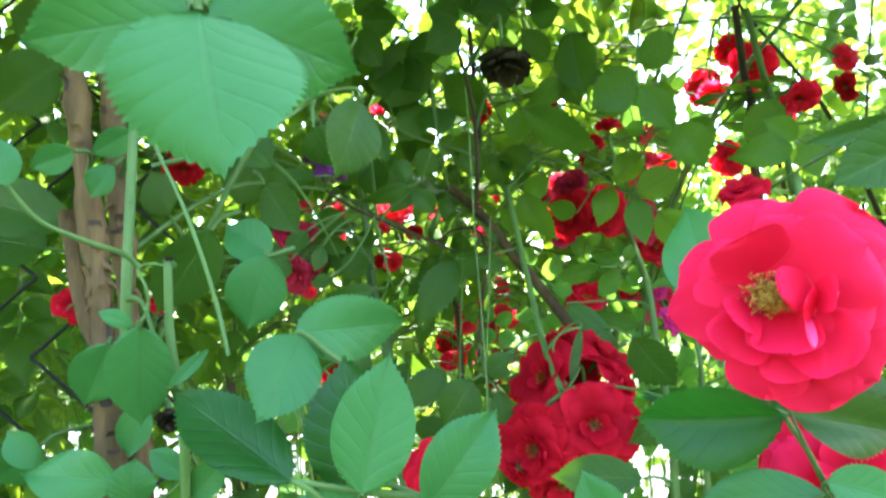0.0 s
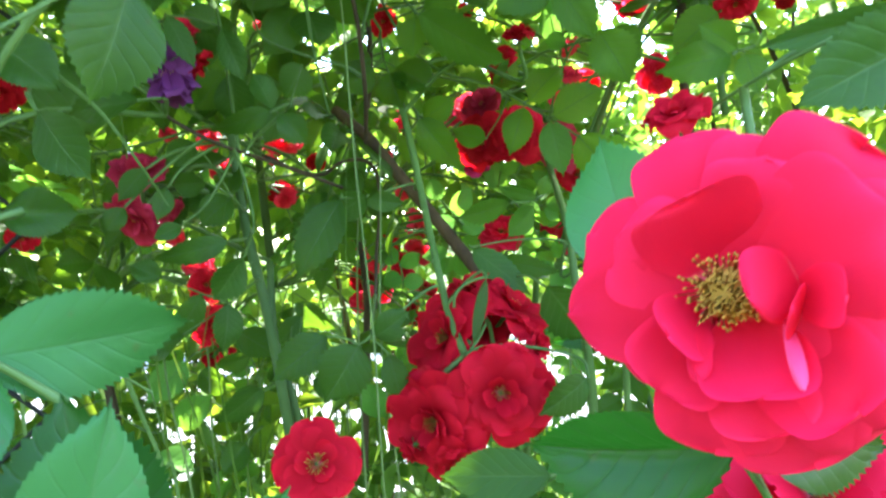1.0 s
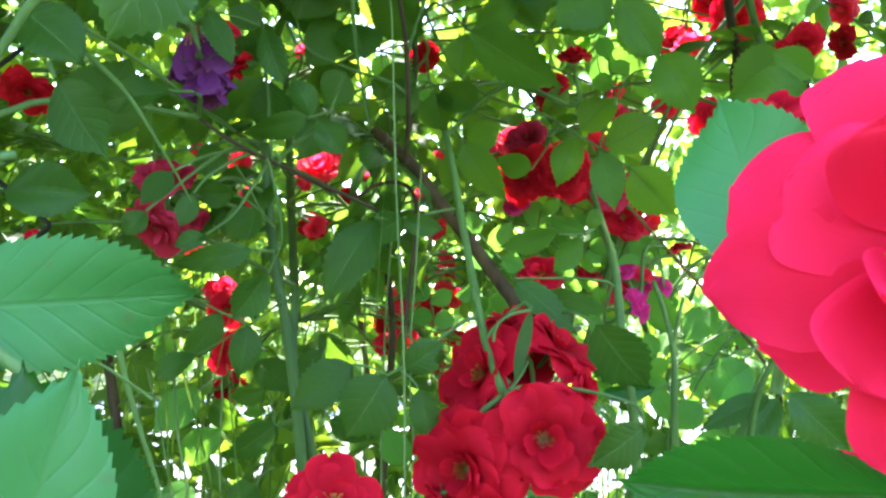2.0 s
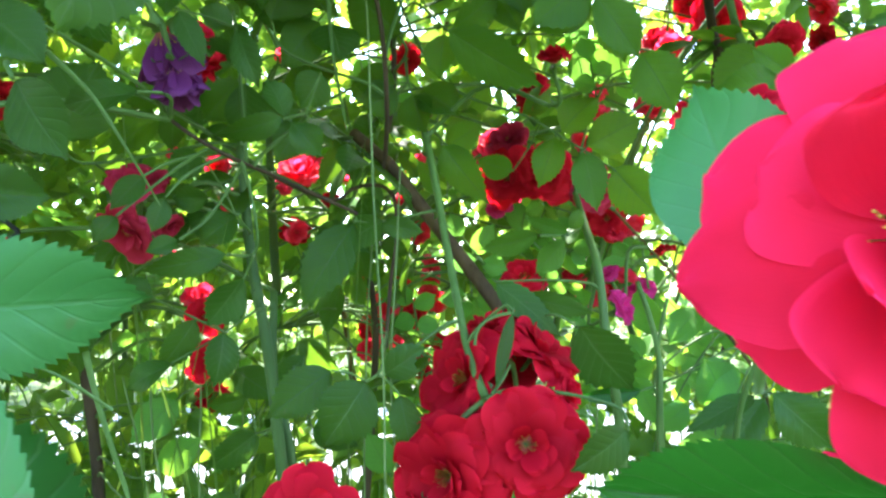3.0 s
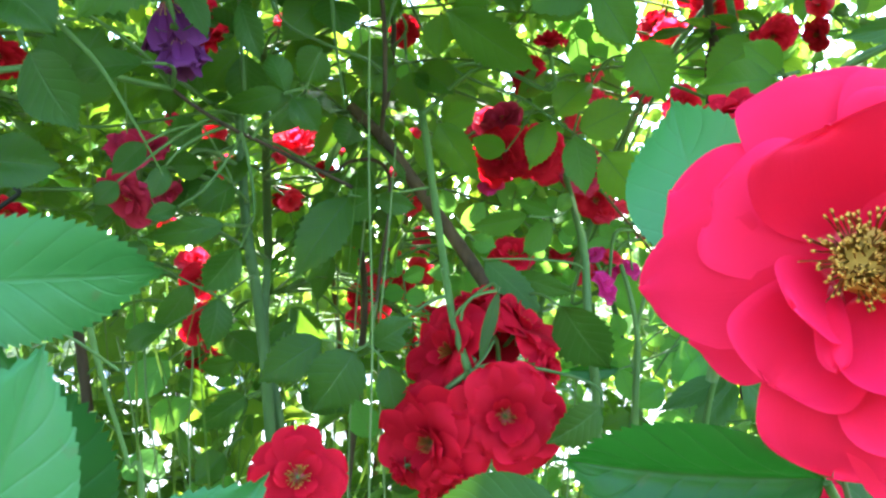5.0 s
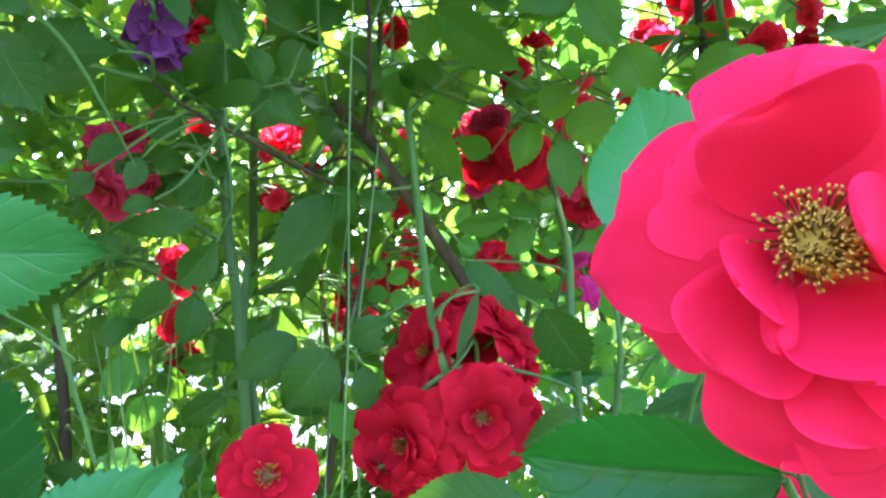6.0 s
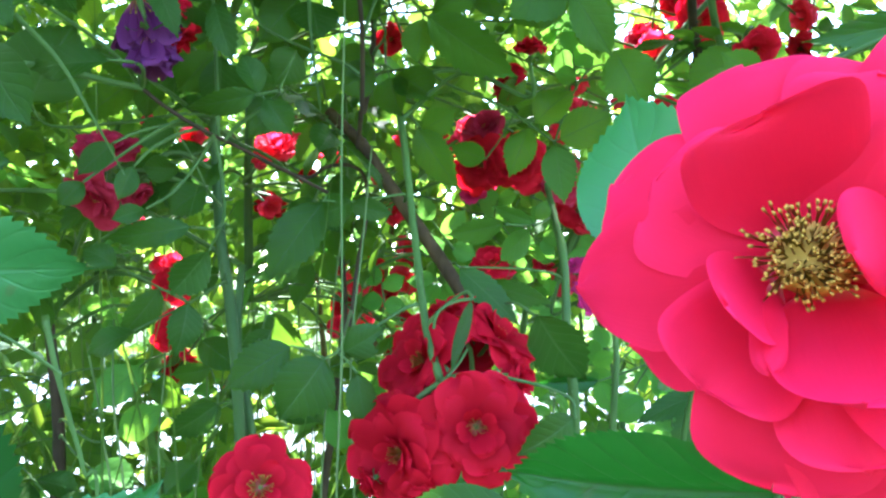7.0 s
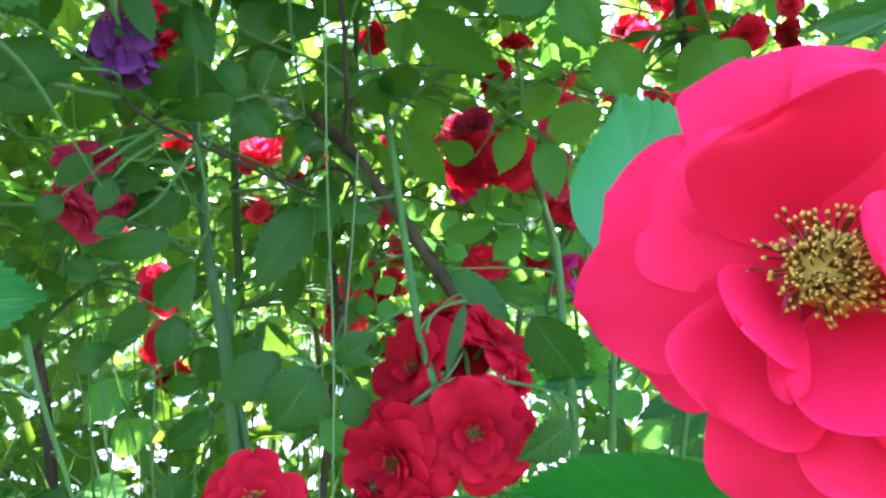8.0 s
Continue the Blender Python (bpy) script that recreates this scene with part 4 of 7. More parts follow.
spray("wide dark rose leaf in shade", [(-0.0544, 0.4100, 0.8904)], [
    ((-0.0544, 0.4100, 0.8904), (-0.0901, 0.4200, 0.8878), 0.0163, (-0.27, -0.96, 0.07)),
], "mid")
spray("dark green glossy rose leaf below the large rose", [(0.1258, 0.2235, 0.7643), (0.1185, 0.2213, 0.7751)], [
    ((0.1185, 0.2213, 0.7751), (0.0789, 0.2442, 0.7715), 0.0265, (-0.45, -0.85, -0.26)),
], "folded", r=0.0010)
spray("dark green rose leaf below the large rose", [(0.1238, 0.2280, 0.7745)], [
    ((0.1238, 0.2280, 0.7745), (0.1674, 0.2400, 0.7656), 0.0215, (0.29, -0.94, 0.15)),
], "shade", r=0.0010)
spray("rounded green rose leaf in front of a red cluster", [(0.1066, 0.3350, 0.7317)], [
    ((0.1066, 0.3350, 0.7317), (0.0662, 0.3450, 0.7318), 0.0211, (-0.22, -0.90, 0.38)),
], "shade")
spray("green toothed rose leaves low by the large rose", [(0.1339, 0.2260, 0.7424), (0.1299, 0.2220, 0.7523)], [
    ((0.1299, 0.2220, 0.7523), (0.0928, 0.2300, 0.7486), 0.0172, (-0.23, -0.84, 0.49)),
    ((0.1262, 0.2150, 0.7577), (0.1493, 0.2100, 0.7510), 0.0150, (-0.10, -0.93, 0.36)),
    ((0.0680, 0.2220, 0.7375), (0.0578, 0.2200, 0.7614), 0.0163, (0.01, -1.00, -0.08)),
], "near", r=0.0010)
spray("broad blue-green rose leaf behind the large rose", [(0.1054, 0.2320, 0.8079)], [
    ((0.1054, 0.2320, 0.8079), (0.0997, 0.2426, 0.8432), 0.0252, (-0.58, -0.80, 0.15)),
], "near", r=0.0010)
spray("broad dark green rose leaf at the side", [(0.1921, 0.2500, 0.8660)], [
    ((0.1921, 0.2500, 0.8660), (0.1566, 0.2550, 0.8495), 0.0251, (-0.20, -0.97, 0.13)),
], "shade", r=0.0010)
spray("narrow dark green rose leaf overhead", [(0.2103, 0.2800, 0.8814)], [
    ((0.2103, 0.2800, 0.8814), (0.1665, 0.2900, 0.8730), 0.0104, (-0.14, -0.92, -0.38)),
], "shade")
spray("dark green leaf low beside the large rose", [(0.1842, 0.2700, 0.7739)], [
    ((0.1842, 0.2700, 0.7739), (0.1547, 0.2800, 0.7821), 0.0219, (-0.14, -0.84, 0.52)),
], "shade")
spray("dark green rose leaf among the brown canes", [(-0.1093, 0.2500, 0.8689)], [
    ((-0.1093, 0.2500, 0.8689), (-0.1245, 0.2500, 0.8629), 0.0111, (0.13, -0.93, -0.33)),
], "near")
spray("pale bluish rose leaf low beside the canes", [(-0.1004, 0.2000, 0.8468)], [
    ((-0.1004, 0.2000, 0.8468), (-0.1040, 0.2000, 0.8620), 0.0095, (0.64, -0.75, 0.15)),
], "near")
spray("dark green rose leaf among the brown canes", [(-0.0983, 0.2700, 0.8812)], [
    ((-0.0983, 0.2700, 0.8812), (-0.1110, 0.2650, 0.8708), 0.0117, (0.61, -0.67, -0.42)),
], "near")
spray("dark green rose leaf among the brown canes", [(-0.1011, 0.2620, 0.8664)], [
    ((-0.1011, 0.2620, 0.8664), (-0.1100, 0.2620, 0.8545), 0.0117, (-0.01, -1.00, 0.01)),
], "near")
spray("lit green rose leaf at the edge of the bush", [(-0.1367, 0.3000, 0.8498)], [
    ((-0.1367, 0.3000, 0.8498), (-0.1879, 0.3100, 0.8663), 0.0272, (-0.10, -0.95, 0.28)),
], "shade")
spray("lit green rose leaf at the edge of the bush", [(-0.1644, 0.3300, 0.8440)], [
    ((-0.1644, 0.3300, 0.8440), (-0.1959, 0.3300, 0.8502), 0.0271, (0.10, -0.87, 0.49)),
], "shade")
spray("dark green rose leaf among the brown canes", [(-0.1724, 0.3600, 0.9443)], [
    ((-0.1724, 0.3600, 0.9443), (-0.2126, 0.3600, 0.9215), 0.0355, (0.05, -0.99, -0.10)),
], "shade")
spray("dark green rose leaf among the brown canes", [(-0.1843, 0.3700, 0.9640)], [
    ((-0.1843, 0.3700, 0.9640), (-0.2119, 0.3700, 0.9774), 0.0280, (-0.16, -0.93, -0.32)),
], "shade")
spray("dark green rose leaf among the brown canes", [(-0.0907, 0.2620, 0.7799)], [
    ((-0.0907, 0.2620, 0.7799), (-0.0930, 0.2600, 0.7613), 0.0125, (0.53, -0.85, 0.03)),
], "near")
spray("large mid-green rose leaf low in the shade", [(-0.0815, 0.2400, 0.7461), (-0.0885, 0.2450, 0.7574)], [
    ((-0.0904, 0.2450, 0.7574), (-0.1249, 0.2500, 0.7595), 0.0181, (-0.11, -0.92, 0.36)),
    ((-0.0843, 0.2400, 0.7496), (-0.0818, 0.2400, 0.7651), 0.0152, (0.37, -0.93, -0.06)),
    ((-0.0728, 0.2600, 0.7544), (-0.0863, 0.2600, 0.7644), 0.0099, (0.22, -0.93, 0.29)),
    ((-0.1261, 0.2600, 0.7588), (-0.1359, 0.2600, 0.7727), 0.0111, (0.41, -0.86, 0.30)),
    ((-0.0672, 0.2500, 0.7501), (-0.0559, 0.2500, 0.7626), 0.0114, (0.14, -0.98, -0.13)),
], "near")
spray("bluish green rose leaf low in the shade", [(-0.1358, 0.2800, 0.7631)], [
    ((-0.1358, 0.2800, 0.7631), (-0.1546, 0.2800, 0.7491), 0.0206, (0.33, -0.84, -0.44)),
], "near")
spray("dark green rose leaf among the brown canes", [(-0.0379, 0.3000, 0.7907)], [
    ((-0.0379, 0.3000, 0.7907), (-0.0529, 0.3000, 0.8003), 0.0151, (-0.13, -0.97, -0.20)),
], "shade", r=0.0004)
spray("dark green rose leaf among the brown canes", [(-0.0992, 0.3100, 0.8550)], [
    ((-0.0992, 0.3100, 0.8550), (-0.1088, 0.3100, 0.8752), 0.0195, (-0.18, -0.98, -0.09)),
], "shade")
spray("dark green rose leaf among the brown canes", [(-0.1262, 0.5000, 0.8916)], [
    ((-0.1262, 0.5000, 0.8916), (-0.1059, 0.5000, 0.9362), 0.0456, (0.10, -0.99, -0.04)),
], "shade")
spray("dark green rose leaf overhead", [(-0.0159, 0.5000, 0.9585)], [
    ((-0.0159, 0.5000, 0.9585), (0.0059, 0.5000, 1.0128), 0.0454, (0.27, -0.96, -0.11)),
], "shade")
spray("dark green rose leaf overhead", [(0.0547, 0.5200, 0.9582)], [
    ((0.0547, 0.5200, 0.9582), (0.0216, 0.5200, 0.9898), 0.0350, (-0.50, -0.69, -0.52)),
], "shade")
spray("dark green rose leaf overhead", [(0.1172, 0.5000, 1.0095)], [
    ((0.1172, 0.5000, 1.0095), (0.1232, 0.5000, 0.9627), 0.0343, (-0.43, -0.90, -0.05)),
], "shade")
spray("dark green rose leaf against the bright gap", [(0.1545, 0.4600, 0.9916), (0.1496, 0.4550, 0.9627)], [
    ((0.1481, 0.4500, 0.9617), (0.1174, 0.4500, 0.9362), 0.0298, (0.17, -0.97, -0.20)),
    ((0.1510, 0.4550, 0.9550), (0.1732, 0.4550, 0.9232), 0.0235, (-0.16, -0.98, -0.11)),
    ((0.1534, 0.4600, 0.9721), (0.1809, 0.4600, 0.9908), 0.0282, (0.26, -0.88, -0.39)),
], "fresh", group="rose leaves of the middle bush")

# ---- leaves in the middle of the bush ----
spray("narrow dark green leaf hanging over the red cluster", [(0.1052, 0.4540, 0.7985)], [
    ((0.1050, 0.4520, 0.7970), (0.0950, 0.4450, 0.7620), 0.0068, (-0.20, -0.95, 0.10)),
], "shade")
spray("mid-green rose leaf with toothed oval leaflets", [(0.1002, 0.5600, 0.9332), (0.1338, 0.5530, 0.9200), (0.1560, 0.5450, 0.9040), (0.1842, 0.5350, 0.8821), (0.2024, 0.5300, 0.8639)], [
    ((0.1529, 0.5500, 0.9057), (0.1409, 0.5480, 0.8733), 0.0219, (-0.12, -0.99, 0.10)),
    ((0.1660, 0.5350, 0.8925), (0.1731, 0.5320, 0.8553), 0.0231, (-0.13, -0.99, 0.06)),
    ((0.1681, 0.5300, 0.8951), (0.2013, 0.5250, 0.9124), 0.0273, (-0.11, -0.99, -0.08)),
    ((0.1835, 0.5330, 0.8818), (0.2097, 0.5300, 0.8513), 0.0312, (-0.46, -0.83, -0.31)),
    ((0.1561, 0.5480, 0.9094), (0.1806, 0.5450, 0.9328), 0.0265, (-0.39, -0.87, 0.30)),
    ((0.1338, 0.5530, 0.9207), (0.1517, 0.5500, 0.9381), 0.0192, (0.30, -0.84, -0.45)),
    ((0.1286, 0.5700, 0.8869), (0.1040, 0.5700, 0.8948), 0.0203, (-0.21, -0.73, -0.65)),
], "fresh", group="rose leaves of the middle bush")
spray("mid-green rose leaf with toothed oval leaflets", [(0.0772, 0.5600, 0.9110), (0.0847, 0.5600, 0.9019)], [
    ((0.0812, 0.5550, 0.9008), (0.1093, 0.5500, 0.8629), 0.0250, (-0.42, -0.88, -0.20)),
    ((0.0854, 0.5600, 0.9019), (0.1070, 0.5550, 0.9143), 0.0223, (0.09, -0.85, -0.51)),
    ((0.0850, 0.5700, 0.8717), (0.0649, 0.5700, 0.8941), 0.0176, (-0.48, -0.76, -0.43)),
], "fresh", group="rose leaves of the middle bush")
spray("dark green rose leaf with four leaflets hanging in shade", [(0.0442, 0.5000, 0.7793), (0.0422, 0.4620, 0.7708), (0.0355, 0.4570, 0.7664)], [
    ((0.0193, 0.4570, 0.7721), (-0.0112, 0.4550, 0.7510), 0.0232, (-0.10, -0.96, 0.24)),
    ((0.0360, 0.4570, 0.7664), (0.0160, 0.4530, 0.7371), 0.0314, (0.13, -0.99, 0.05)),
    ((0.0513, 0.4600, 0.7597), (0.0570, 0.4580, 0.7326), 0.0159, (-0.10, -0.99, 0.05)),
], "mid", group="rose leaves of the middle bush")
spray("dark green rose leaf with a hole eaten through it", [(0.0445, 0.4620, 0.7688)], [
    ((0.0445, 0.4620, 0.7688), (0.0644, 0.4620, 0.7821), 0.0178, (0.00, -1.00, -0.00)),
], "eaten")
spray("mid-green rose leaf with toothed oval leaflets", [(0.0707, 0.5200, 0.8547), (0.0439, 0.5100, 0.8483), (0.0279, 0.5050, 0.8476)], [
    ((0.0286, 0.5030, 0.8474), (-0.0004, 0.4950, 0.8008), 0.0284, (-0.13, -0.96, 0.25)),
    ((0.0439, 0.5080, 0.8481), (0.0208, 0.5100, 0.8360), 0.0203, (0.04, -0.97, -0.24)),
    ((0.0426, 0.5100, 0.8467), (0.0678, 0.5150, 0.8421), 0.0138, (0.15, -0.97, -0.21)),
], "mid", group="rose leaves of the middle bush")
spray("glossy dark rose leaf with narrow leaflets", [(0.1811, 0.6000, 0.8527), (0.1494, 0.5200, 0.8404), (0.1304, 0.5050, 0.8391)], [
    ((0.1306, 0.5030, 0.8389), (0.0970, 0.5000, 0.8303), 0.0167, (0.20, -0.84, -0.50)),
    ((0.1467, 0.5100, 0.8366), (0.1292, 0.5100, 0.8172), 0.0174, (0.26, -0.94, -0.23)),
    ((0.1498, 0.5150, 0.8410), (0.1241, 0.5150, 0.8498), 0.0107, (-0.16, -0.87, -0.47)),
    ((0.1529, 0.5200, 0.8438), (0.1598, 0.5200, 0.8559), 0.0117, (0.27, -0.95, -0.16)),
], "fresh", group="rose leaves of the middle bush")
spray("glossy green rose leaf drooping by the cluster", [(0.1315, 0.5500, 0.8151), (0.1048, 0.5000, 0.8137)], [
    ((0.1046, 0.4950, 0.8130), (0.1369, 0.4850, 0.7839), 0.0186, (-0.02, -0.95, 0.31)),
    ((0.1195, 0.5000, 0.8054), (0.1568, 0.4900, 0.7949), 0.0140, (-0.31, -0.92, -0.25)),
], "mid", group="rose leaves of the middle bush")
spray("dark green toothed rose leaf beside the red cluster", [(0.1418, 0.4710, 0.7893)], [
    ((0.1418, 0.4710, 0.7893), (0.1677, 0.4680, 0.7555), 0.0344, (-0.52, -0.78, -0.33)),
], "mid")
spray("mid-green rose leaf with toothed oval leaflets", [(0.1843, 0.5000, 0.9893), (0.1775, 0.5000, 0.9725)], [
    ((0.1775, 0.5000, 0.9725), (0.1795, 0.5000, 0.9368), 0.0298, (-0.75, -0.66, -0.04)),
    ((0.1832, 0.4800, 0.9356), (0.2009, 0.4780, 0.9026), 0.0304, (-0.28, -0.96, -0.09)),
    ((0.1519, 0.4600, 0.9499), (0.1197, 0.4550, 0.9357), 0.0153, (0.28, -0.91, -0.32)),
], "fresh", group="rose leaves of the middle bush")
spray("dark green rose leaf at the top of the bush", [(0.2718, 0.4700, 0.9202), (0.2534, 0.4600, 0.9143)], [
    ((0.2503, 0.4550, 0.9122), (0.2060, 0.4500, 0.9032), 0.0240, (0.14, -0.98, -0.13)),
    ((0.2559, 0.4600, 0.9168), (0.2340, 0.4600, 0.9312), 0.0189, (-0.13, -0.97, -0.19)),
    ((0.2606, 0.4600, 0.9139), (0.2651, 0.4550, 0.8888), 0.0198, (-0.21, -0.97, 0.15)),
], "fresh", group="rose leaves of the middle bush")
spray("broad green rose leaf catching the light", [(0.0668, 0.5200, 0.9763), (0.0821, 0.5100, 0.9568)], [
    ((0.0816, 0.5050, 0.9550), (0.1334, 0.5000, 0.9210), 0.0311, (-0.38, -0.80, -0.46)),
    ((0.0861, 0.5100, 0.9596), (0.1145, 0.5100, 0.9808), 0.0210, (0.32, -0.85, -0.43)),
    ((0.0805, 0.5200, 0.9598), (0.0772, 0.5200, 0.9325), 0.0220, (-0.44, -0.90, 0.05)),
], "fresh", group="rose leaves of the middle bush")
spray("dark curled rose leaf in the shade", [(0.0056, 0.4700, 0.8978), (-0.0026, 0.4550, 0.8911)], [
    ((-0.0022, 0.4520, 0.8904), (-0.0348, 0.4500, 0.8803), 0.0145, (0.25, -0.71, -0.66)),
    ((-0.0018, 0.4600, 0.8937), (-0.0103, 0.4600, 0.9133), 0.0160, (0.45, -0.87, 0.19)),
    ((0.0141, 0.4700, 0.9192), (0.0044, 0.4700, 0.9001), 0.0234, (0.55, -0.79, -0.28)),
    ((0.0010, 0.4600, 0.8910), (0.0151, 0.4600, 0.8742), 0.0172, (0.09, -0.99, 0.07)),
], "mid", group="rose leaves of the middle bush")
spray("mid-green rose leaf with toothed oval leaflets", [(-0.0291, 0.4700, 0.9493), (-0.0267, 0.4650, 0.9393)], [
    ((-0.0261, 0.4620, 0.9376), (-0.0153, 0.4600, 0.9084), 0.0159, (-0.09, -1.00, 0.03)),
    ((-0.0281, 0.4650, 0.9401), (-0.0437, 0.4600, 0.9475), 0.0158, (0.34, -0.93, 0.09)),
    ((-0.0473, 0.4400, 0.9375), (-0.0352, 0.4400, 0.9115), 0.0133, (0.25, -0.96, 0.12)),
], "mid", group="rose leaves of the middle bush")
spray("mid-green rose leaf with toothed oval leaflets", [(-0.0328, 0.5200, 0.8467), (-0.0358, 0.5100, 0.8521)], [
    ((-0.0349, 0.5050, 0.8516), (-0.0532, 0.5000, 0.8359), 0.0225, (-0.02, -0.94, 0.33)),
    ((-0.0525, 0.5000, 0.8835), (-0.0705, 0.5000, 0.8717), 0.0186, (0.13, -0.97, -0.19)),
    ((-0.0477, 0.5000, 0.8602), (-0.0674, 0.5000, 0.8599), 0.0159, (0.01, -0.94, -0.34)),
], "mid", group="rose leaves of the middle bush")
spray("flat dark green rose leaf low in the bush", [(-0.0178, 0.4600, 0.8272), (-0.0228, 0.4300, 0.8251)], [
    ((-0.0219, 0.4250, 0.8248), (-0.0562, 0.4200, 0.8174), 0.0132, (0.19, -0.95, -0.25)),
    ((-0.0236, 0.4700, 0.8162), (-0.0408, 0.4700, 0.7932), 0.0202, (0.39, -0.87, -0.29)),
], "mid", group="rose leaves of the middle bush")
spray("mid-green rose leaf with toothed oval leaflets", [(-0.0325, 0.5300, 0.7973), (-0.0415, 0.5100, 0.7883)], [
    ((-0.0404, 0.5050, 0.7885), (-0.0437, 0.5000, 0.7604), 0.0217, (0.63, -0.77, 0.06)),
    ((-0.0540, 0.5000, 0.7956), (-0.0715, 0.4950, 0.7688), 0.0186, (0.52, -0.83, -0.19)),
    ((-0.0698, 0.4800, 0.8074), (-0.0868, 0.4800, 0.8160), 0.0149, (0.16, -0.94, 0.31)),
    ((-0.0636, 0.4900, 0.7743), (-0.0867, 0.4900, 0.7625), 0.0169, (-0.22, -0.87, 0.44)),
], "mid", group="rose leaves of the middle bush")
spray("mid-green rose leaf with toothed oval leaflets", [(-0.0210, 0.6000, 0.7248), (-0.0455, 0.6200, 0.7135)], [
    ((-0.0447, 0.6200, 0.7135), (-0.0797, 0.6200, 0.6890), 0.0235, (0.18, -0.95, -0.26)),
    ((-0.0535, 0.6300, 0.7365), (-0.0817, 0.6300, 0.7305), 0.0189, (0.08, -0.92, -0.39)),
    ((-0.0170, 0.6300, 0.7757), (0.0121, 0.6300, 0.7526), 0.0244, (-0.26, -0.91, -0.32)),
    ((-0.0118, 0.6200, 0.7661), (-0.0318, 0.6200, 0.7458), 0.0188, (-0.02, -1.00, 0.02)),
], "mid", group="rose leaves of the middle bush")
spray("sunlit yellow-green rose leaf low in the bush", [(0.3083, 0.6200, 0.7693), (0.2856, 0.6000, 0.7585)], [
    ((0.2856, 0.6000, 0.7585), (0.2617, 0.5950, 0.7298), 0.0297, (-0.17, -0.94, 0.31)),
    ((0.2546, 0.6000, 0.7275), (0.2317, 0.6000, 0.7114), 0.0206, (-0.04, -1.00, 0.06)),
    ((0.2208, 0.6000, 0.7384), (0.2334, 0.6000, 0.7138), 0.0165, (-0.32, -0.94, -0.16)),
], "young", group="rose leaves of the middle bush")
spray("glossy dark rose leaf reflecting the sky", [(0.2868, 0.5500, 0.7450), (0.2705, 0.5400, 0.7429)], [
    ((0.2678, 0.5350, 0.7437), (0.2195, 0.5300, 0.7231), 0.0167, (-0.19, -0.75, 0.63)),
    ((0.2773, 0.5400, 0.7410), (0.2421, 0.5300, 0.7059), 0.0215, (-0.18, -0.88, 0.43)),
    ((0.2362, 0.4600, 0.7552), (0.2607, 0.4500, 0.7290), 0.0265, (-0.31, -0.95, 0.07)),
], "mid", group="rose leaves of the middle bush")
spray("dark green rose leaf tucked behind a near leaf", [(0.1484, 0.4200, 0.7471)], [
    ((0.1484, 0.4200, 0.7471), (0.1227, 0.4150, 0.7314), 0.0214, (0.21, -0.98, -0.04)),
], "mid")
spray("young lit green leaflets on a thin stalk", [(0.2028, 0.7200, 0.8075), (0.1798, 0.7100, 0.8422), (0.1601, 0.7000, 0.8601)], [
    ((0.1601, 0.7000, 0.8601), (0.1516, 0.7000, 0.8889), 0.0229, (0.24, -0.97, 0.07)),
    ((0.1798, 0.7100, 0.8223), (0.1950, 0.7100, 0.8164), 0.0149, (0.15, -0.91, 0.38)),
    ((0.2001, 0.7100, 0.8299), (0.2180, 0.7100, 0.8286), 0.0130, (-0.00, -1.00, -0.05)),
    ((0.2001, 0.7100, 0.8150), (0.2144, 0.7100, 0.8075), 0.0129, (-0.23, -0.87, -0.43)),
    ((0.1798, 0.7100, 0.8472), (0.2001, 0.7100, 0.8374), 0.0163, (0.11, -0.97, 0.23)),
    ((0.1626, 0.7000, 0.8758), (0.1799, 0.7000, 0.8819), 0.0142, (0.10, -0.96, -0.28)),
], "young", group="rose leaves of the middle bush")
spray("sunlit yellow-green leaflets against the sky", [(0.2436, 0.7500, 0.9901), (0.2412, 0.7600, 1.0312)], [
    ((0.2412, 0.7600, 1.0312), (0.2329, 0.7600, 1.0529), 0.0212, (0.10, -0.99, 0.04)),
    ((0.2468, 0.7600, 1.0149), (0.2636, 0.7600, 1.0264), 0.0199, (0.13, -0.97, -0.19)),
    ((0.2436, 0.7500, 1.0009), (0.2217, 0.7500, 1.0056), 0.0204, (-0.01, -1.00, -0.02)),
    ((0.3799, 0.8000, 1.0135), (0.3617, 0.8000, 1.0307), 0.0260, (-0.56, -0.59, -0.59)),
    ((0.3676, 0.8000, 1.0013), (0.3797, 0.8000, 0.9781), 0.0235, (-0.37, -0.91, -0.19)),
], "young", group="rose leaves of the middle bush")
spray("small green leaflets in the middle of the bush", [(0.1162, 0.6200, 0.8285), (0.0992, 0.6200, 0.8493)], [
    ((0.0992, 0.6200, 0.8493), (0.0908, 0.6200, 0.8660), 0.0163, (-0.45, -0.86, -0.23)),
    ((0.1077, 0.6200, 0.8368), (0.1246, 0.6200, 0.8580), 0.0181, (0.24, -0.95, -0.19)),
    ((0.1098, 0.6200, 0.8326), (0.0909, 0.6200, 0.8283), 0.0155, (0.05, -0.97, -0.24)),
    ((0.1141, 0.6200, 0.8306), (0.1332, 0.6200, 0.8244), 0.0160, (-0.01, -1.00, -0.03)),
], "young", group="rose leaves of the middle bush")
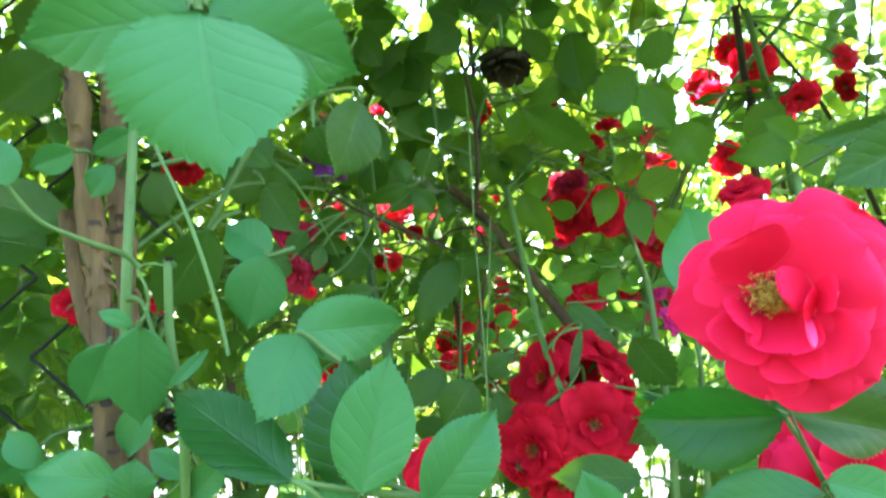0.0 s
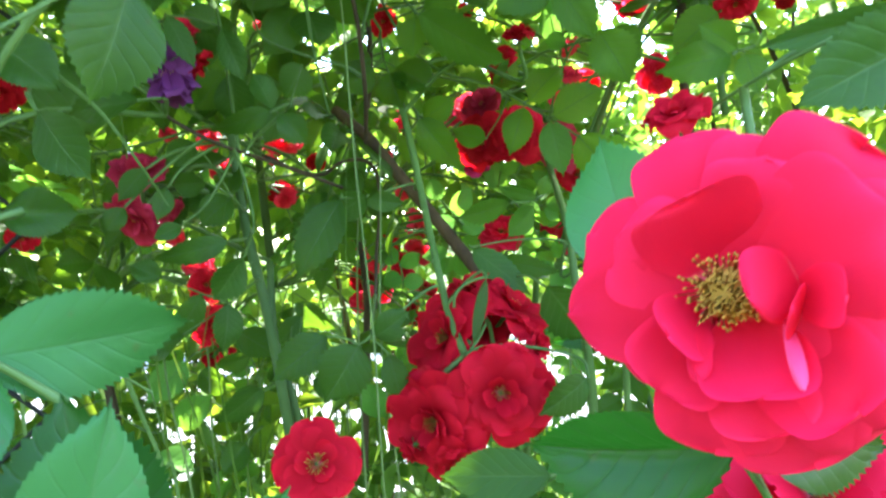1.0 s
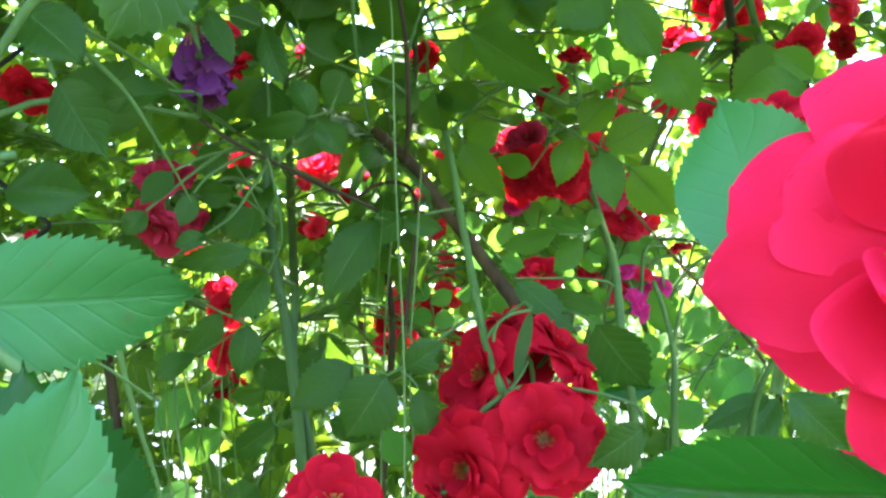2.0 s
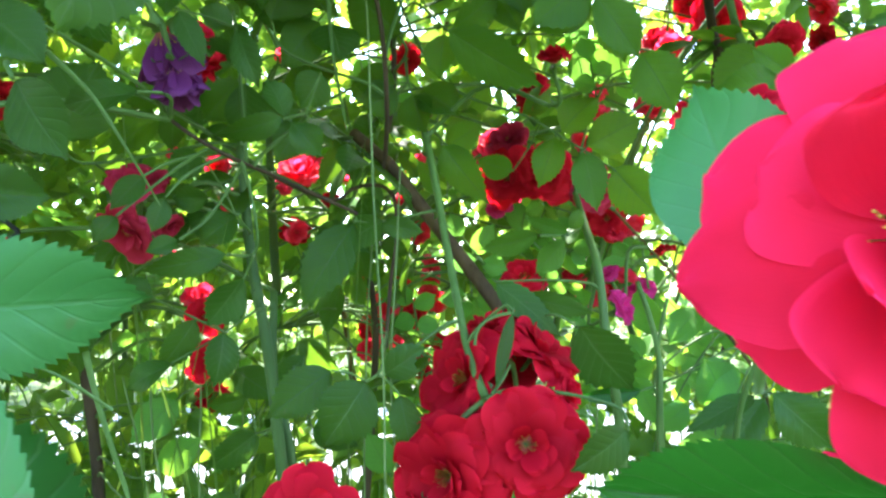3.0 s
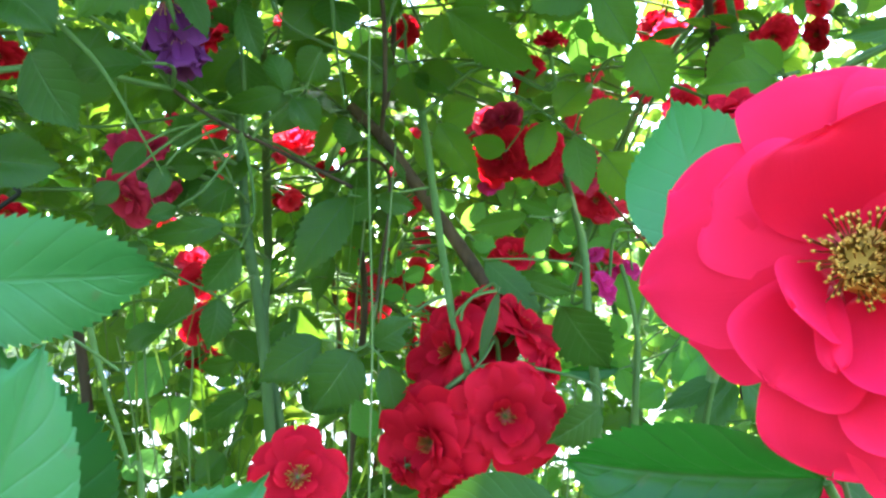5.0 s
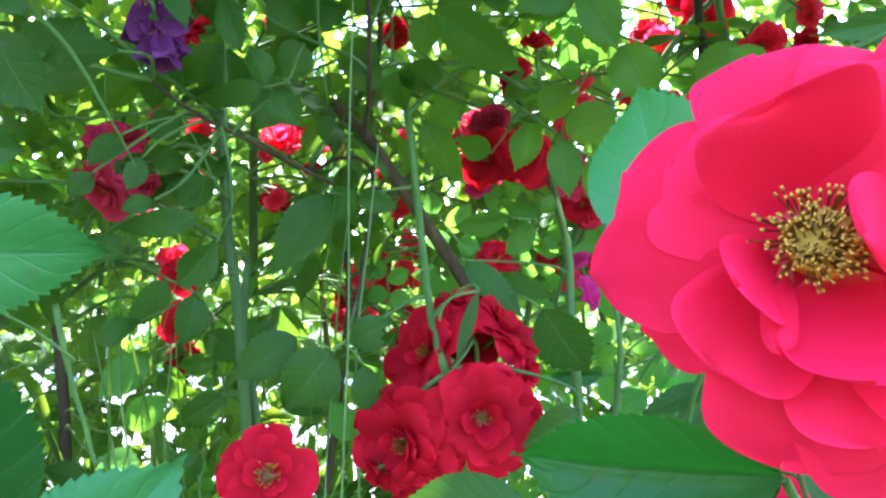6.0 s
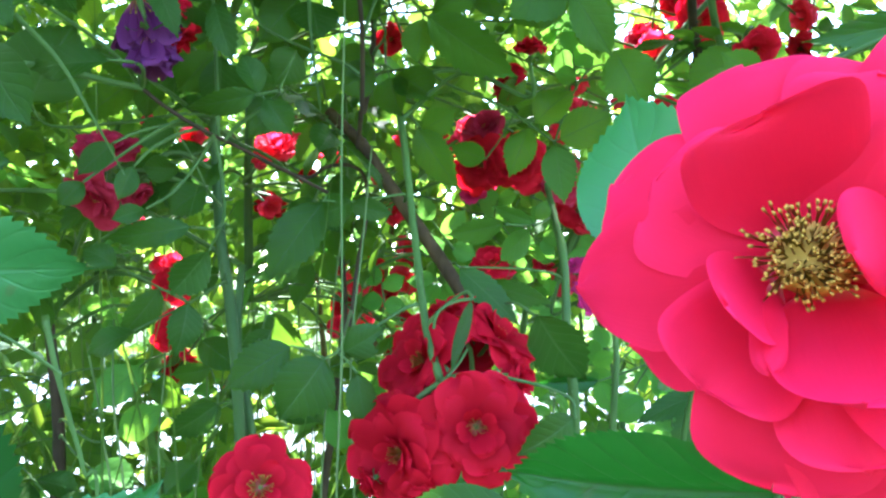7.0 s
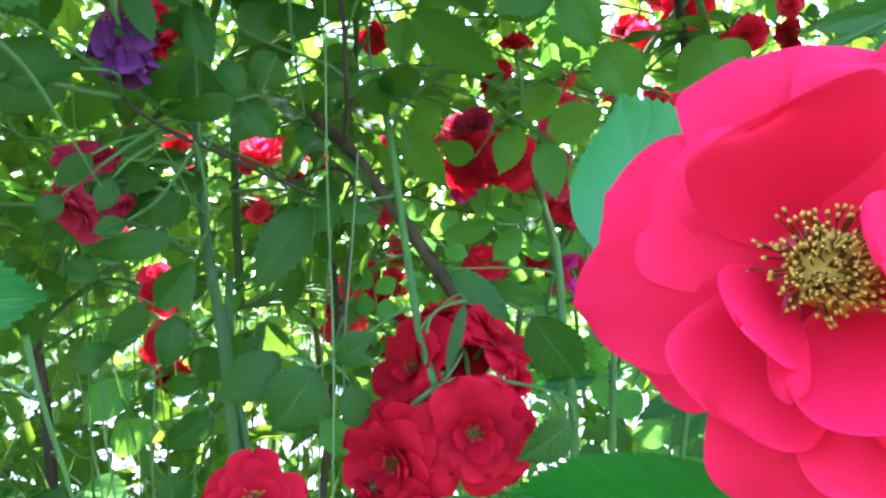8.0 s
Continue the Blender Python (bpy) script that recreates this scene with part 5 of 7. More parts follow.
spray("small green leaflets low in the bush", [(0.0680, 0.6600, 0.7848), (0.0657, 0.6600, 0.8027)], [
    ((0.0657, 0.6600, 0.8027), (0.0500, 0.6600, 0.8116), 0.0179, (0.26, -0.86, 0.45)),
    ((0.0657, 0.6600, 0.7982), (0.0837, 0.6600, 0.8073), 0.0165, (0.16, -0.94, -0.31)),
    ((0.0671, 0.6600, 0.7893), (0.0501, 0.6600, 0.7848), 0.0176, (-0.14, -0.84, 0.53)),
    ((0.0680, 0.6600, 0.7848), (0.0860, 0.6600, 0.7848), 0.0153, (-0.00, -1.00, 0.10)),
], "young", group="rose leaves of the middle bush")

# ---- roses ----
rose("deep", (0.1068, 0.4360, 0.7397), (-0.14, -0.98, 0.16), 0.0280, 20, "deep red double rose with golden stamens facing out of a cluster")
rose("deep", (0.0732, 0.4520, 0.7232), (-0.70, -0.71, -0.08), 0.0311, 80, "deep red double rose hanging sideways in a cluster")
rose("deep", (0.0842, 0.4750, 0.7632), (-0.79, -0.48, 0.38), 0.0292, 130, "deep red rose seen from the side in a cluster")
rose("deep", (0.1232, 0.4800, 0.7775), (0.55, -0.42, 0.72), 0.0250, 200, "deep red rose seen from behind in a cluster")
rose("cup", (0.1056, 0.4950, 0.7795), (0.11, -0.07, 0.99), 0.0237, 30, "half-open red rose seen from below in a cluster")
rose("cup", (0.0611, 0.4500, 0.7121), (-0.85, -0.29, -0.44), 0.0094, 0, "small deep red rosebud at the side of a cluster")
rose("deep", (0.0876, 0.4450, 0.7043), (-0.31, -0.71, -0.64), 0.0218, 310, "deep red rose hanging down in a cluster")
rose("broad", (0.0137, 0.4190, 0.7171), (0.08, -0.90, 0.42), 0.0207, 150, "single deep red rose with yellow stamens facing outward")
rose("red", (0.1691, 0.2750, 0.7424), (-0.27, -0.65, 0.71), 0.0357, 40, "wide open red rose low behind leaves")
rose("dusk", (-0.0848, 0.5000, 0.8658), (0.03, -0.61, 0.79), 0.0197, 70, "dark red fading rose in shade")
rose("dusk", (-0.0859, 0.4950, 0.8431), (-0.38, -0.68, -0.62), 0.0201, 220, "wilting pinkish red rose in shade")
rose("dusk", (-0.0715, 0.5100, 0.8469), (0.77, -0.10, -0.63), 0.0108, 220, "small dark red rose in shade")
rose("red", (0.1589, 0.6940, 0.8209), (-0.39, -0.69, 0.61), 0.0222, 45)
rose("bright", (-0.0300, 0.7580, 0.9185), (-0.22, -0.72, 0.66), 0.0270, 10)
rose("cup", (0.1422, 0.5060, 0.9375), (-0.10, -0.39, 0.92), 0.0126, 90, "half-open red rose standing upright")
rose("deep", (0.1410, 0.5600, 0.9358), (-0.88, -0.41, 0.23), 0.0142, 100)
rose("pink", (0.2040, 0.5900, 0.7959), (0.70, -0.59, 0.41), 0.0152, 45)
rose("pink", (0.2073, 0.6200, 0.8185), (-0.57, -0.30, 0.77), 0.0111, 120)
rose("deep", (0.1371, 0.6300, 0.8936), (-0.51, -0.86, -0.03), 0.0250, 70)
rose("red", (0.1726, 0.6500, 0.8997), (0.34, -0.92, 0.20), 0.0251, 160)
rose("bright", (0.1368, 0.6800, 0.9276), (-0.14, -0.82, 0.55), 0.0189, 250)
rose("bright", (0.2804, 0.7200, 0.9699), (0.11, -0.77, 0.62), 0.0165, 20)
rose("bright", (0.3405, 0.8000, 1.0624), (-0.01, -0.31, -0.95), 0.0223, 60)
rose("red", (0.3339, 0.6000, 0.9874), (-0.17, -0.53, -0.83), 0.0177, 140)
rose("deep", (0.2261, 0.6800, 0.8673), (-0.04, -0.98, 0.17), 0.0200, 130)
rose("deep", (-0.0800, 0.6200, 0.7947), (-0.05, -0.99, 0.16), 0.0146, 30)
rose("deep", (-0.0777, 0.6200, 0.7643), (0.56, -0.78, -0.29), 0.0170, 60)
rose("bright", (-0.0918, 0.6600, 0.8101), (0.56, -0.75, 0.37), 0.0105, 60)
rose("deep", (-0.1837, 0.5500, 0.9295), (0.09, -0.67, -0.74), 0.0165, 190)
rose("deep", (-0.1748, 0.5500, 0.8358), (0.13, -0.78, -0.61), 0.0103, 190)
rose("bright", (-0.0754, 0.6300, 0.9023), (0.40, -0.84, -0.37), 0.0100, 0)
rose("bright", (-0.1010, 0.6200, 0.9073), (0.49, -0.78, 0.38), 0.0081, 0)
rose("bright", (0.0738, 0.8500, 0.9489), (0.57, -0.80, -0.19), 0.0167, 169)
rose("red", (0.0637, 0.8500, 0.9104), (-0.57, -0.64, 0.51), 0.0097, 65)
rose("bright", (0.0809, 0.9000, 0.8806), (0.63, -0.71, -0.30), 0.0178, 185)
rose("deep", (0.0671, 0.8000, 1.0433), (0.51, -0.83, -0.24), 0.0169, 279)
rose("deep", (-0.0481, 0.8500, 0.8764), (0.30, -0.61, -0.73), 0.0178, 201)
rose("deep", (0.0560, 1.0000, 0.8117), (-0.37, -0.91, 0.21), 0.0250, 249)
rose("bright", (0.0927, 0.9500, 0.8337), (0.90, -0.43, 0.00), 0.0268, 307)
rose("bright", (0.0491, 1.0000, 0.7516), (0.08, -0.99, -0.07), 0.0183, 167)
rose("deep", (0.1057, 1.0000, 0.7515), (0.25, -0.54, 0.81), 0.0201, 232)
rose("deep", (0.1146, 1.0000, 0.7029), (0.48, -0.86, 0.18), 0.0167, 62)
rose("deep", (-0.0165, 0.9000, 0.9147), (-0.10, -0.99, -0.04), 0.0118, 51)
rose("red", (0.0087, 0.9000, 0.9376), (-0.40, -0.91, -0.11), 0.0103, 102)
rose("red", (0.2438, 0.8500, 0.8256), (0.36, -0.54, 0.76), 0.0170, 281)
rose("deep", (0.2653, 0.8000, 0.8074), (-0.11, -0.44, 0.89), 0.0159, 199)
rose("deep", (0.3628, 0.9000, 0.8539), (-0.46, -0.19, 0.87), 0.0168, 211)
rose("deep", (0.0260, 1.1000, 0.7653), (0.29, -0.95, -0.14), 0.0222, 227)
rose("red", (-0.1333, 0.9000, 0.7114), (0.66, -0.00, 0.75), 0.0159, 321)
rose("red", (-0.1134, 1.0000, 0.6774), (-0.48, -0.81, -0.34), 0.0163, 13)
rose("bright", (-0.0490, 0.8000, 1.0462), (-0.36, -0.65, 0.67), 0.0154, 74)
rose("deep", (0.1247, 0.9000, 0.9920), (0.63, -0.51, -0.59), 0.0135, 100)
rose("bright", (0.2418, 0.8000, 0.9573), (0.34, -0.88, 0.33), 0.0146, 347)
rose("deep", (0.0096, 1.1000, 0.8214), (0.26, -0.86, -0.43), 0.0185, 122)
rose("deep", (0.0945, 1.1000, 0.7088), (-0.83, -0.54, 0.12), 0.0204, 147)
rose("deep", (-0.1485, 0.9000, 0.6990), (0.80, -0.55, 0.24), 0.0159, 215)
rose("deep", (0.3875, 0.9500, 1.0991), (-0.33, -0.50, -0.80), 0.0196, 33)
rose("deep", (0.4368, 0.7000, 1.0279), (-0.89, -0.03, -0.45), 0.0176, 221)
rose("deep", (0.1590, 0.6200, 0.8930), (-0.30, -0.90, 0.25), 0.0230, 40)
rose("dusk", (0.1980, 0.6300, 0.8840), (0.20, -0.95, 0.10), 0.0240, 110, "dark red rose in the shade behind green leaves")
rose("dusk", (0.1400, 0.6400, 0.9230), (-0.50, -0.70, 0.50), 0.0200, 250, "dark red rose in the shade behind green leaves")
rose("bright", (0.2160, 0.6600, 0.9480), (0.10, -0.60, 0.79), 0.0150, 80)
rose("bright", (-0.0950, 0.7200, 0.9210), (0.30, -0.60, 0.74), 0.0130, 10)
rose("bright", (-0.0390, 0.7000, 0.8950), (0.50, -0.50, 0.70), 0.0080, 70)
rose("bright", (-0.0340, 0.7400, 0.8660), (0.60, -0.60, -0.50), 0.0130, 30)
rose("bright", (0.0610, 0.7000, 0.8900), (-0.30, -0.70, 0.64), 0.0080, 50)
rose("bright", (0.0700, 0.7400, 0.9280), (0.20, -0.60, 0.77), 0.0140, 90)
rose("bright", (0.0140, 0.7200, 0.9060), (0.20, -0.40, 0.89), 0.0090, 20)
rose("pink", (0.1410, 0.7000, 0.8790), (-0.40, -0.70, 0.60), 0.0130, 60)
rose("bright", (0.2320, 0.6800, 0.8540), (0.10, -0.70, 0.70), 0.0130, 0)
rose("pink", (0.2430, 0.6600, 0.8080), (-0.20, -0.60, 0.77), 0.0150, 30)
rose("bright", (0.2280, 0.6500, 0.8180), (0.20, -0.50, 0.84), 0.0130, 130)
rose("bright", (-0.0980, 0.6600, 0.8080), (0.20, -0.70, 0.68), 0.0120, 40)
rose("purple", (-0.0600, 0.4560, 0.9330), (0.26, 0.42, -0.87), 0.0290, 15, "faded purple rose nodding downwards with withering petals")
rose("purple", (-0.0530, 0.4540, 0.9160), (0.22, 0.20, -0.95), 0.0200, 200, "withering purple petals hanging under a faded rose")
rose("cup", (-0.0480, 0.4680, 0.9250), (0.45, 0.35, -0.82), 0.0170, 15, "red outer petals of a fading rose")
rose("red", (-0.0560, 0.4900, 0.9450), (0.20, -0.80, 0.56), 0.0120, 60, "red rose behind a faded purple one")
rose("deep", (0.1543, 0.3200, 0.8587), (-0.43, -0.39, 0.81), 0.0130, 15, "dark red rose seen from below behind the large rose")
rose("dry", (0.0591, 0.4200, 0.9642), (0.06, -0.20, -0.97), 0.0235, 15)
rose("deep", (-0.1508, 0.3300, 0.8176), (0.59, -0.81, -0.03), 0.0093, 15)
rose("dry", (-0.0887, 0.2850, 0.7720), (0.40, -0.73, -0.55), 0.0074, 15, "dried brown spent rose caught beside the canes")
rose("cup", (-0.1089, 0.3200, 0.8132), (0.21, -0.19, 0.96), 0.0090, 15)
rose("red", (0.3662, 0.9000, 1.1003), (-0.55, -0.68, 0.48), 0.0246, 155)
rose("red", (0.3847, 0.8500, 1.1263), (-0.41, -0.91, -0.10), 0.0202, 138)
rose("red", (0.3879, 0.8000, 1.0860), (-0.27, -0.88, -0.38), 0.0292, 179)
rose("bright", (0.4044, 0.7500, 1.0226), (-0.80, -0.16, 0.58), 0.0271, 335)
rose("red", (0.4099, 0.8000, 1.0243), (-0.41, -0.71, -0.57), 0.0217, 160)
rose("bright", (0.4403, 0.7000, 1.0597), (-0.90, 0.03, -0.44), 0.0191, 173)
rose("bright", (0.2796, 0.8500, 1.0212), (-0.94, -0.13, 0.32), 0.0184, 176)
rose("red", (0.3114, 0.7000, 0.9573), (0.13, -0.96, -0.26), 0.0188, 357)
rose("red", (0.1301, 0.9000, 0.9802), (-0.88, -0.27, -0.39), 0.0162, 255)
rose("bright", (0.1816, 0.9000, 0.9787), (0.40, -0.61, -0.68), 0.0129, 245)
rose("red", (0.1675, 0.9000, 1.0771), (-0.86, -0.42, -0.29), 0.0163, 330)
rose("deep", (0.1033, 0.4900, 0.7659), (0.01, -0.81, 0.59), 0.0231, 260, "deep red rose half hidden in a cluster")
rose("deep", (0.0943, 0.4620, 0.7447), (-0.26, -0.88, 0.41), 0.0179, 300, "small deep red rose half hidden in a cluster")
rose("cup", (0.1302, 0.4650, 0.7583), (0.79, -0.58, 0.18), 0.0129, 300, "side petals of a deep red rose in a cluster")
spray("dark green rose leaf in the shaded crown of the bush", [(-0.0584, 0.4900, 1.0189), (-0.0396, 0.4700, 1.0096)], [
    ((-0.0345, 0.4700, 1.0144), (-0.0154, 0.4784, 1.0369), 0.0223, (0.11, -0.96, 0.26)),
    ((-0.0326, 0.4700, 1.0097), (-0.0060, 0.4740, 1.0117), 0.0257, (0.16, -0.69, -0.71)),
    ((-0.0357, 0.4700, 1.0036), (-0.0181, 0.4668, 0.9761), 0.0221, (-0.34, -0.93, -0.11)),
    ((-0.0433, 0.4700, 1.0035), (-0.0565, 0.4799, 0.9877), 0.0214, (0.07, -0.82, -0.57)),
], "shade", group="rose leaves of the shaded crown")
spray("dark green rose leaf in the shaded crown of the bush", [(-0.0203, 0.5200, 1.0240), (-0.0109, 0.5000, 1.0005)], [
    ((-0.0035, 0.5000, 1.0005), (0.0273, 0.4893, 0.9961), 0.0304, (-0.30, -0.94, 0.17)),
    ((-0.0073, 0.5000, 0.9938), (0.0065, 0.4949, 0.9669), 0.0244, (-0.40, -0.91, -0.03)),
    ((-0.0129, 0.5000, 0.9932), (-0.0197, 0.4871, 0.9609), 0.0296, (-0.28, -0.87, 0.41)),
    ((-0.0180, 0.5000, 0.9984), (-0.0487, 0.5049, 0.9910), 0.0305, (-0.19, -0.97, 0.13)),
], "shade", group="rose leaves of the shaded crown")
spray("dark green rose leaf in the shaded crown of the bush", [(0.0217, 0.5400, 0.9945), (0.0126, 0.5200, 0.9725)], [
    ((0.0149, 0.5200, 0.9650), (0.0216, 0.5116, 0.9406), 0.0295, (0.25, -0.89, 0.38)),
    ((0.0081, 0.5200, 0.9662), (-0.0112, 0.5090, 0.9351), 0.0260, (0.42, -0.90, 0.05)),
    ((0.0051, 0.5200, 0.9712), (-0.0286, 0.5233, 0.9665), 0.0252, (0.03, -0.70, -0.71)),
    ((0.0076, 0.5200, 0.9785), (-0.0076, 0.5063, 0.9922), 0.0287, (-0.14, -0.62, -0.77)),
], "shade", group="rose leaves of the shaded crown")
spray("dark green rose leaf in the shaded crown of the bush", [(0.0578, 0.4900, 1.0097), (0.0418, 0.4700, 1.0072)], [
    ((0.0358, 0.4700, 1.0035), (0.0113, 0.4590, 0.9838), 0.0245, (0.43, -0.90, -0.02)),
    ((0.0352, 0.4700, 1.0096), (0.0127, 0.4697, 1.0178), 0.0233, (-0.08, -0.96, -0.25)),
    ((0.0418, 0.4700, 1.0144), (0.0421, 0.4759, 1.0430), 0.0206, (-0.31, -0.93, 0.20)),
    ((0.0454, 0.4700, 1.0134), (0.0610, 0.4823, 1.0441), 0.0229, (0.36, -0.91, 0.18)),
], "shade", group="rose leaves of the shaded crown")
spray("dark green rose leaf in the shaded crown of the bush", [(0.0883, 0.5200, 1.0154), (0.0806, 0.5000, 1.0234)], [
    ((0.0733, 0.5000, 1.0247), (0.0423, 0.4890, 1.0248), 0.0261, (0.33, -0.94, -0.04)),
    ((0.0774, 0.5000, 1.0303), (0.0651, 0.4904, 1.0499), 0.0254, (-0.09, -0.87, -0.48)),
    ((0.0858, 0.5000, 1.0291), (0.1073, 0.5050, 1.0542), 0.0218, (0.10, -0.99, 0.11)),
    ((0.0879, 0.5000, 1.0248), (0.1092, 0.4922, 1.0257), 0.0258, (-0.23, -0.69, -0.69)),
], "shade", group="rose leaves of the shaded crown")
spray("dark green rose leaf in the shaded crown of the bush", [(0.1011, 0.5400, 0.9833), (0.1072, 0.5200, 0.9916)], [
    ((0.1026, 0.5200, 0.9979), (0.0824, 0.5095, 1.0194), 0.0217, (0.05, -0.92, -0.40)),
    ((0.1127, 0.5200, 0.9972), (0.1326, 0.5085, 1.0150), 0.0230, (-0.31, -0.92, -0.24)),
    ((0.1147, 0.5200, 0.9901), (0.1421, 0.5092, 0.9804), 0.0269, (-0.41, -0.90, -0.14)),
    ((0.1114, 0.5200, 0.9851), (0.1251, 0.5150, 0.9610), 0.0248, (-0.03, -0.98, 0.19)),
], "shade", group="rose leaves of the shaded crown")
spray("dark green rose leaf in the shaded crown of the bush", [(-0.0869, 0.5200, 1.0107), (-0.0686, 0.5000, 0.9938)], [
    ((-0.0614, 0.5000, 0.9955), (-0.0327, 0.4980, 1.0018), 0.0269, (0.08, -0.77, -0.63)),
    ((-0.0630, 0.5000, 0.9886), (-0.0426, 0.5022, 0.9702), 0.0288, (0.31, -0.92, 0.24)),
    ((-0.0690, 0.5000, 0.9862), (-0.0677, 0.4860, 0.9550), 0.0208, (0.23, -0.88, 0.41)),
    ((-0.0735, 0.5000, 0.9882), (-0.0879, 0.4994, 0.9715), 0.0290, (-0.03, -1.00, 0.06)),
], "shade", group="rose leaves of the shaded crown")
spray("dark green rose leaf in the shaded crown of the bush", [(0.0593, 0.5700, 0.9631), (0.0603, 0.5500, 0.9394)], [
    ((0.0673, 0.5500, 0.9353), (0.0905, 0.5380, 0.9180), 0.0293, (-0.14, -0.89, 0.43)),
    ((0.0629, 0.5500, 0.9317), (0.0704, 0.5466, 0.9067), 0.0280, (-0.59, -0.80, -0.07)),
    ((0.0535, 0.5500, 0.9351), (0.0318, 0.5433, 0.9201), 0.0242, (0.37, -0.92, -0.12)),
    ((0.0523, 0.5500, 0.9397), (0.0252, 0.5495, 0.9403), 0.0272, (0.02, -0.97, 0.24)),
], "shade", group="rose leaves of the shaded crown")
spray("dark green rose leaf in the shaded crown of the bush", [(-0.0175, 0.5200, 0.9455), (-0.0288, 0.5000, 0.9298)], [
    ((-0.0290, 0.5000, 0.9223), (-0.0312, 0.5134, 0.8950), 0.0238, (0.23, -0.87, -0.44)),
    ((-0.0334, 0.5000, 0.9241), (-0.0527, 0.5052, 0.9025), 0.0227, (0.21, -0.89, -0.41)),
    ((-0.0355, 0.5000, 0.9327), (-0.0546, 0.4857, 0.9382), 0.0213, (0.47, -0.78, -0.41)),
    ((-0.0321, 0.5000, 0.9364), (-0.0439, 0.5142, 0.9610), 0.0240, (-0.43, -0.86, 0.29)),
], "shade", group="rose leaves of the shaded crown")
spray("dark green rose leaf in the shaded crown of the bush", [(0.0194, 0.5700, 0.9300), (0.0017, 0.5500, 0.9230)], [
    ((-0.0027, 0.5500, 0.9162), (-0.0201, 0.5422, 0.8875), 0.0232, (0.22, -0.97, 0.13)),
    ((-0.0063, 0.5500, 0.9225), (-0.0418, 0.5479, 0.9201), 0.0272, (0.08, -0.93, -0.37)),
    ((-0.0022, 0.5500, 0.9301), (-0.0142, 0.5584, 0.9532), 0.0256, (-0.57, -0.82, 0.00)),
    ((0.0029, 0.5500, 0.9311), (0.0063, 0.5647, 0.9591), 0.0300, (-0.34, -0.81, 0.47)),
], "shade", group="rose leaves of the shaded crown")
rose("dry", (-0.0708, 0.2375, 0.8279), (0.10, -0.26, 0.96), 0.0024, 0, "shrivelled brown tip of a pruned stub")
spray("sunlit yellow-green rose leaf lit from behind", [(0.2539, 0.8200, 1.0466), (0.2418, 0.8000, 1.0561)], [
    ((0.2361, 0.8000, 1.0543), (0.2108, 0.7822, 1.0414), 0.0223, (0.66, -0.63, -0.41)),
    ((0.2361, 0.8000, 1.0575), (0.2161, 0.7824, 1.0549), 0.0171, (0.64, -0.66, -0.39)),
    ((0.2392, 0.8000, 1.0613), (0.2252, 0.7821, 1.0723), 0.0186, (0.48, -0.70, -0.53)),
    ((0.2435, 0.8000, 1.0618), (0.2518, 0.8003, 1.0887), 0.0162, (-0.06, -1.00, 0.03)),
    ((0.2475, 0.8000, 1.0580), (0.2665, 0.7926, 1.0621), 0.0168, (-0.14, -0.74, -0.66)),
], "young", r=0.0007, group="rose leaves lit from behind")
spray("sunlit yellow-green rose leaf lit from behind", [(0.2916, 0.8700, 1.0302), (0.2946, 0.8500, 1.0409)], [
    ((0.2885, 0.8500, 1.0425), (0.2723, 0.8495, 1.0467), 0.0219, (-0.17, -0.67, -0.73)),
    ((0.2928, 0.8500, 1.0468), (0.2897, 0.8590, 1.0704), 0.0211, (-0.68, -0.71, 0.18)),
    ((0.2987, 0.8500, 1.0458), (0.3170, 0.8631, 1.0665), 0.0215, (-0.14, -0.78, 0.61)),
    ((0.3006, 0.8500, 1.0431), (0.3118, 0.8335, 1.0440), 0.0180, (-0.78, -0.55, -0.30)),
    ((0.2993, 0.8500, 1.0368), (0.3144, 0.8352, 1.0145), 0.0181, (-0.68, -0.73, 0.02)),
], "young", r=0.0007, group="rose leaves lit from behind")
spray("sunlit yellow-green rose leaf lit from behind", [(0.3862, 0.9200, 1.0304), (0.3598, 0.9000, 1.0345)], [
    ((0.3576, 0.9000, 1.0280), (0.3447, 0.8819, 1.0058), 0.0225, (-0.26, -0.67, 0.70)),
    ((0.3535, 0.9000, 1.0315), (0.3275, 0.8839, 1.0174), 0.0201, (0.35, -0.87, 0.34)),
    ((0.3537, 0.9000, 1.0375), (0.3346, 0.9022, 1.0480), 0.0232, (-0.37, -0.78, -0.51)),
    ((0.3595, 0.9000, 1.0412), (0.3595, 0.9030, 1.0693), 0.0239, (-0.05, -0.99, 0.11)),
    ((0.3637, 0.9000, 1.0401), (0.3889, 0.9182, 1.0709), 0.0222, (0.01, -0.86, 0.50)),
], "young", r=0.0007, group="rose leaves lit from behind")
spray("sunlit yellow-green rose leaf lit from behind", [(0.4450, 0.9700, 1.1268), (0.4243, 0.9500, 1.1003)], [
    ((0.4315, 0.9500, 1.0986), (0.4465, 0.9405, 1.0909), 0.0230, (-0.41, -0.87, 0.28)),
    ((0.4261, 0.9500, 1.0934), (0.4366, 0.9606, 1.0743), 0.0192, (-0.35, -0.72, -0.59)),
    ((0.4205, 0.9500, 1.0940), (0.4037, 0.9352, 1.0727), 0.0201, (-0.20, -0.73, 0.66)),
    ((0.4172, 0.9500, 1.0981), (0.3871, 0.9545, 1.0900), 0.0262, (-0.15, -0.99, 0.01)),
    ((0.4179, 0.9500, 1.1036), (0.3923, 0.9432, 1.1129), 0.0234, (-0.14, -0.57, -0.81)),
], "young", r=0.0007, group="rose leaves lit from behind")
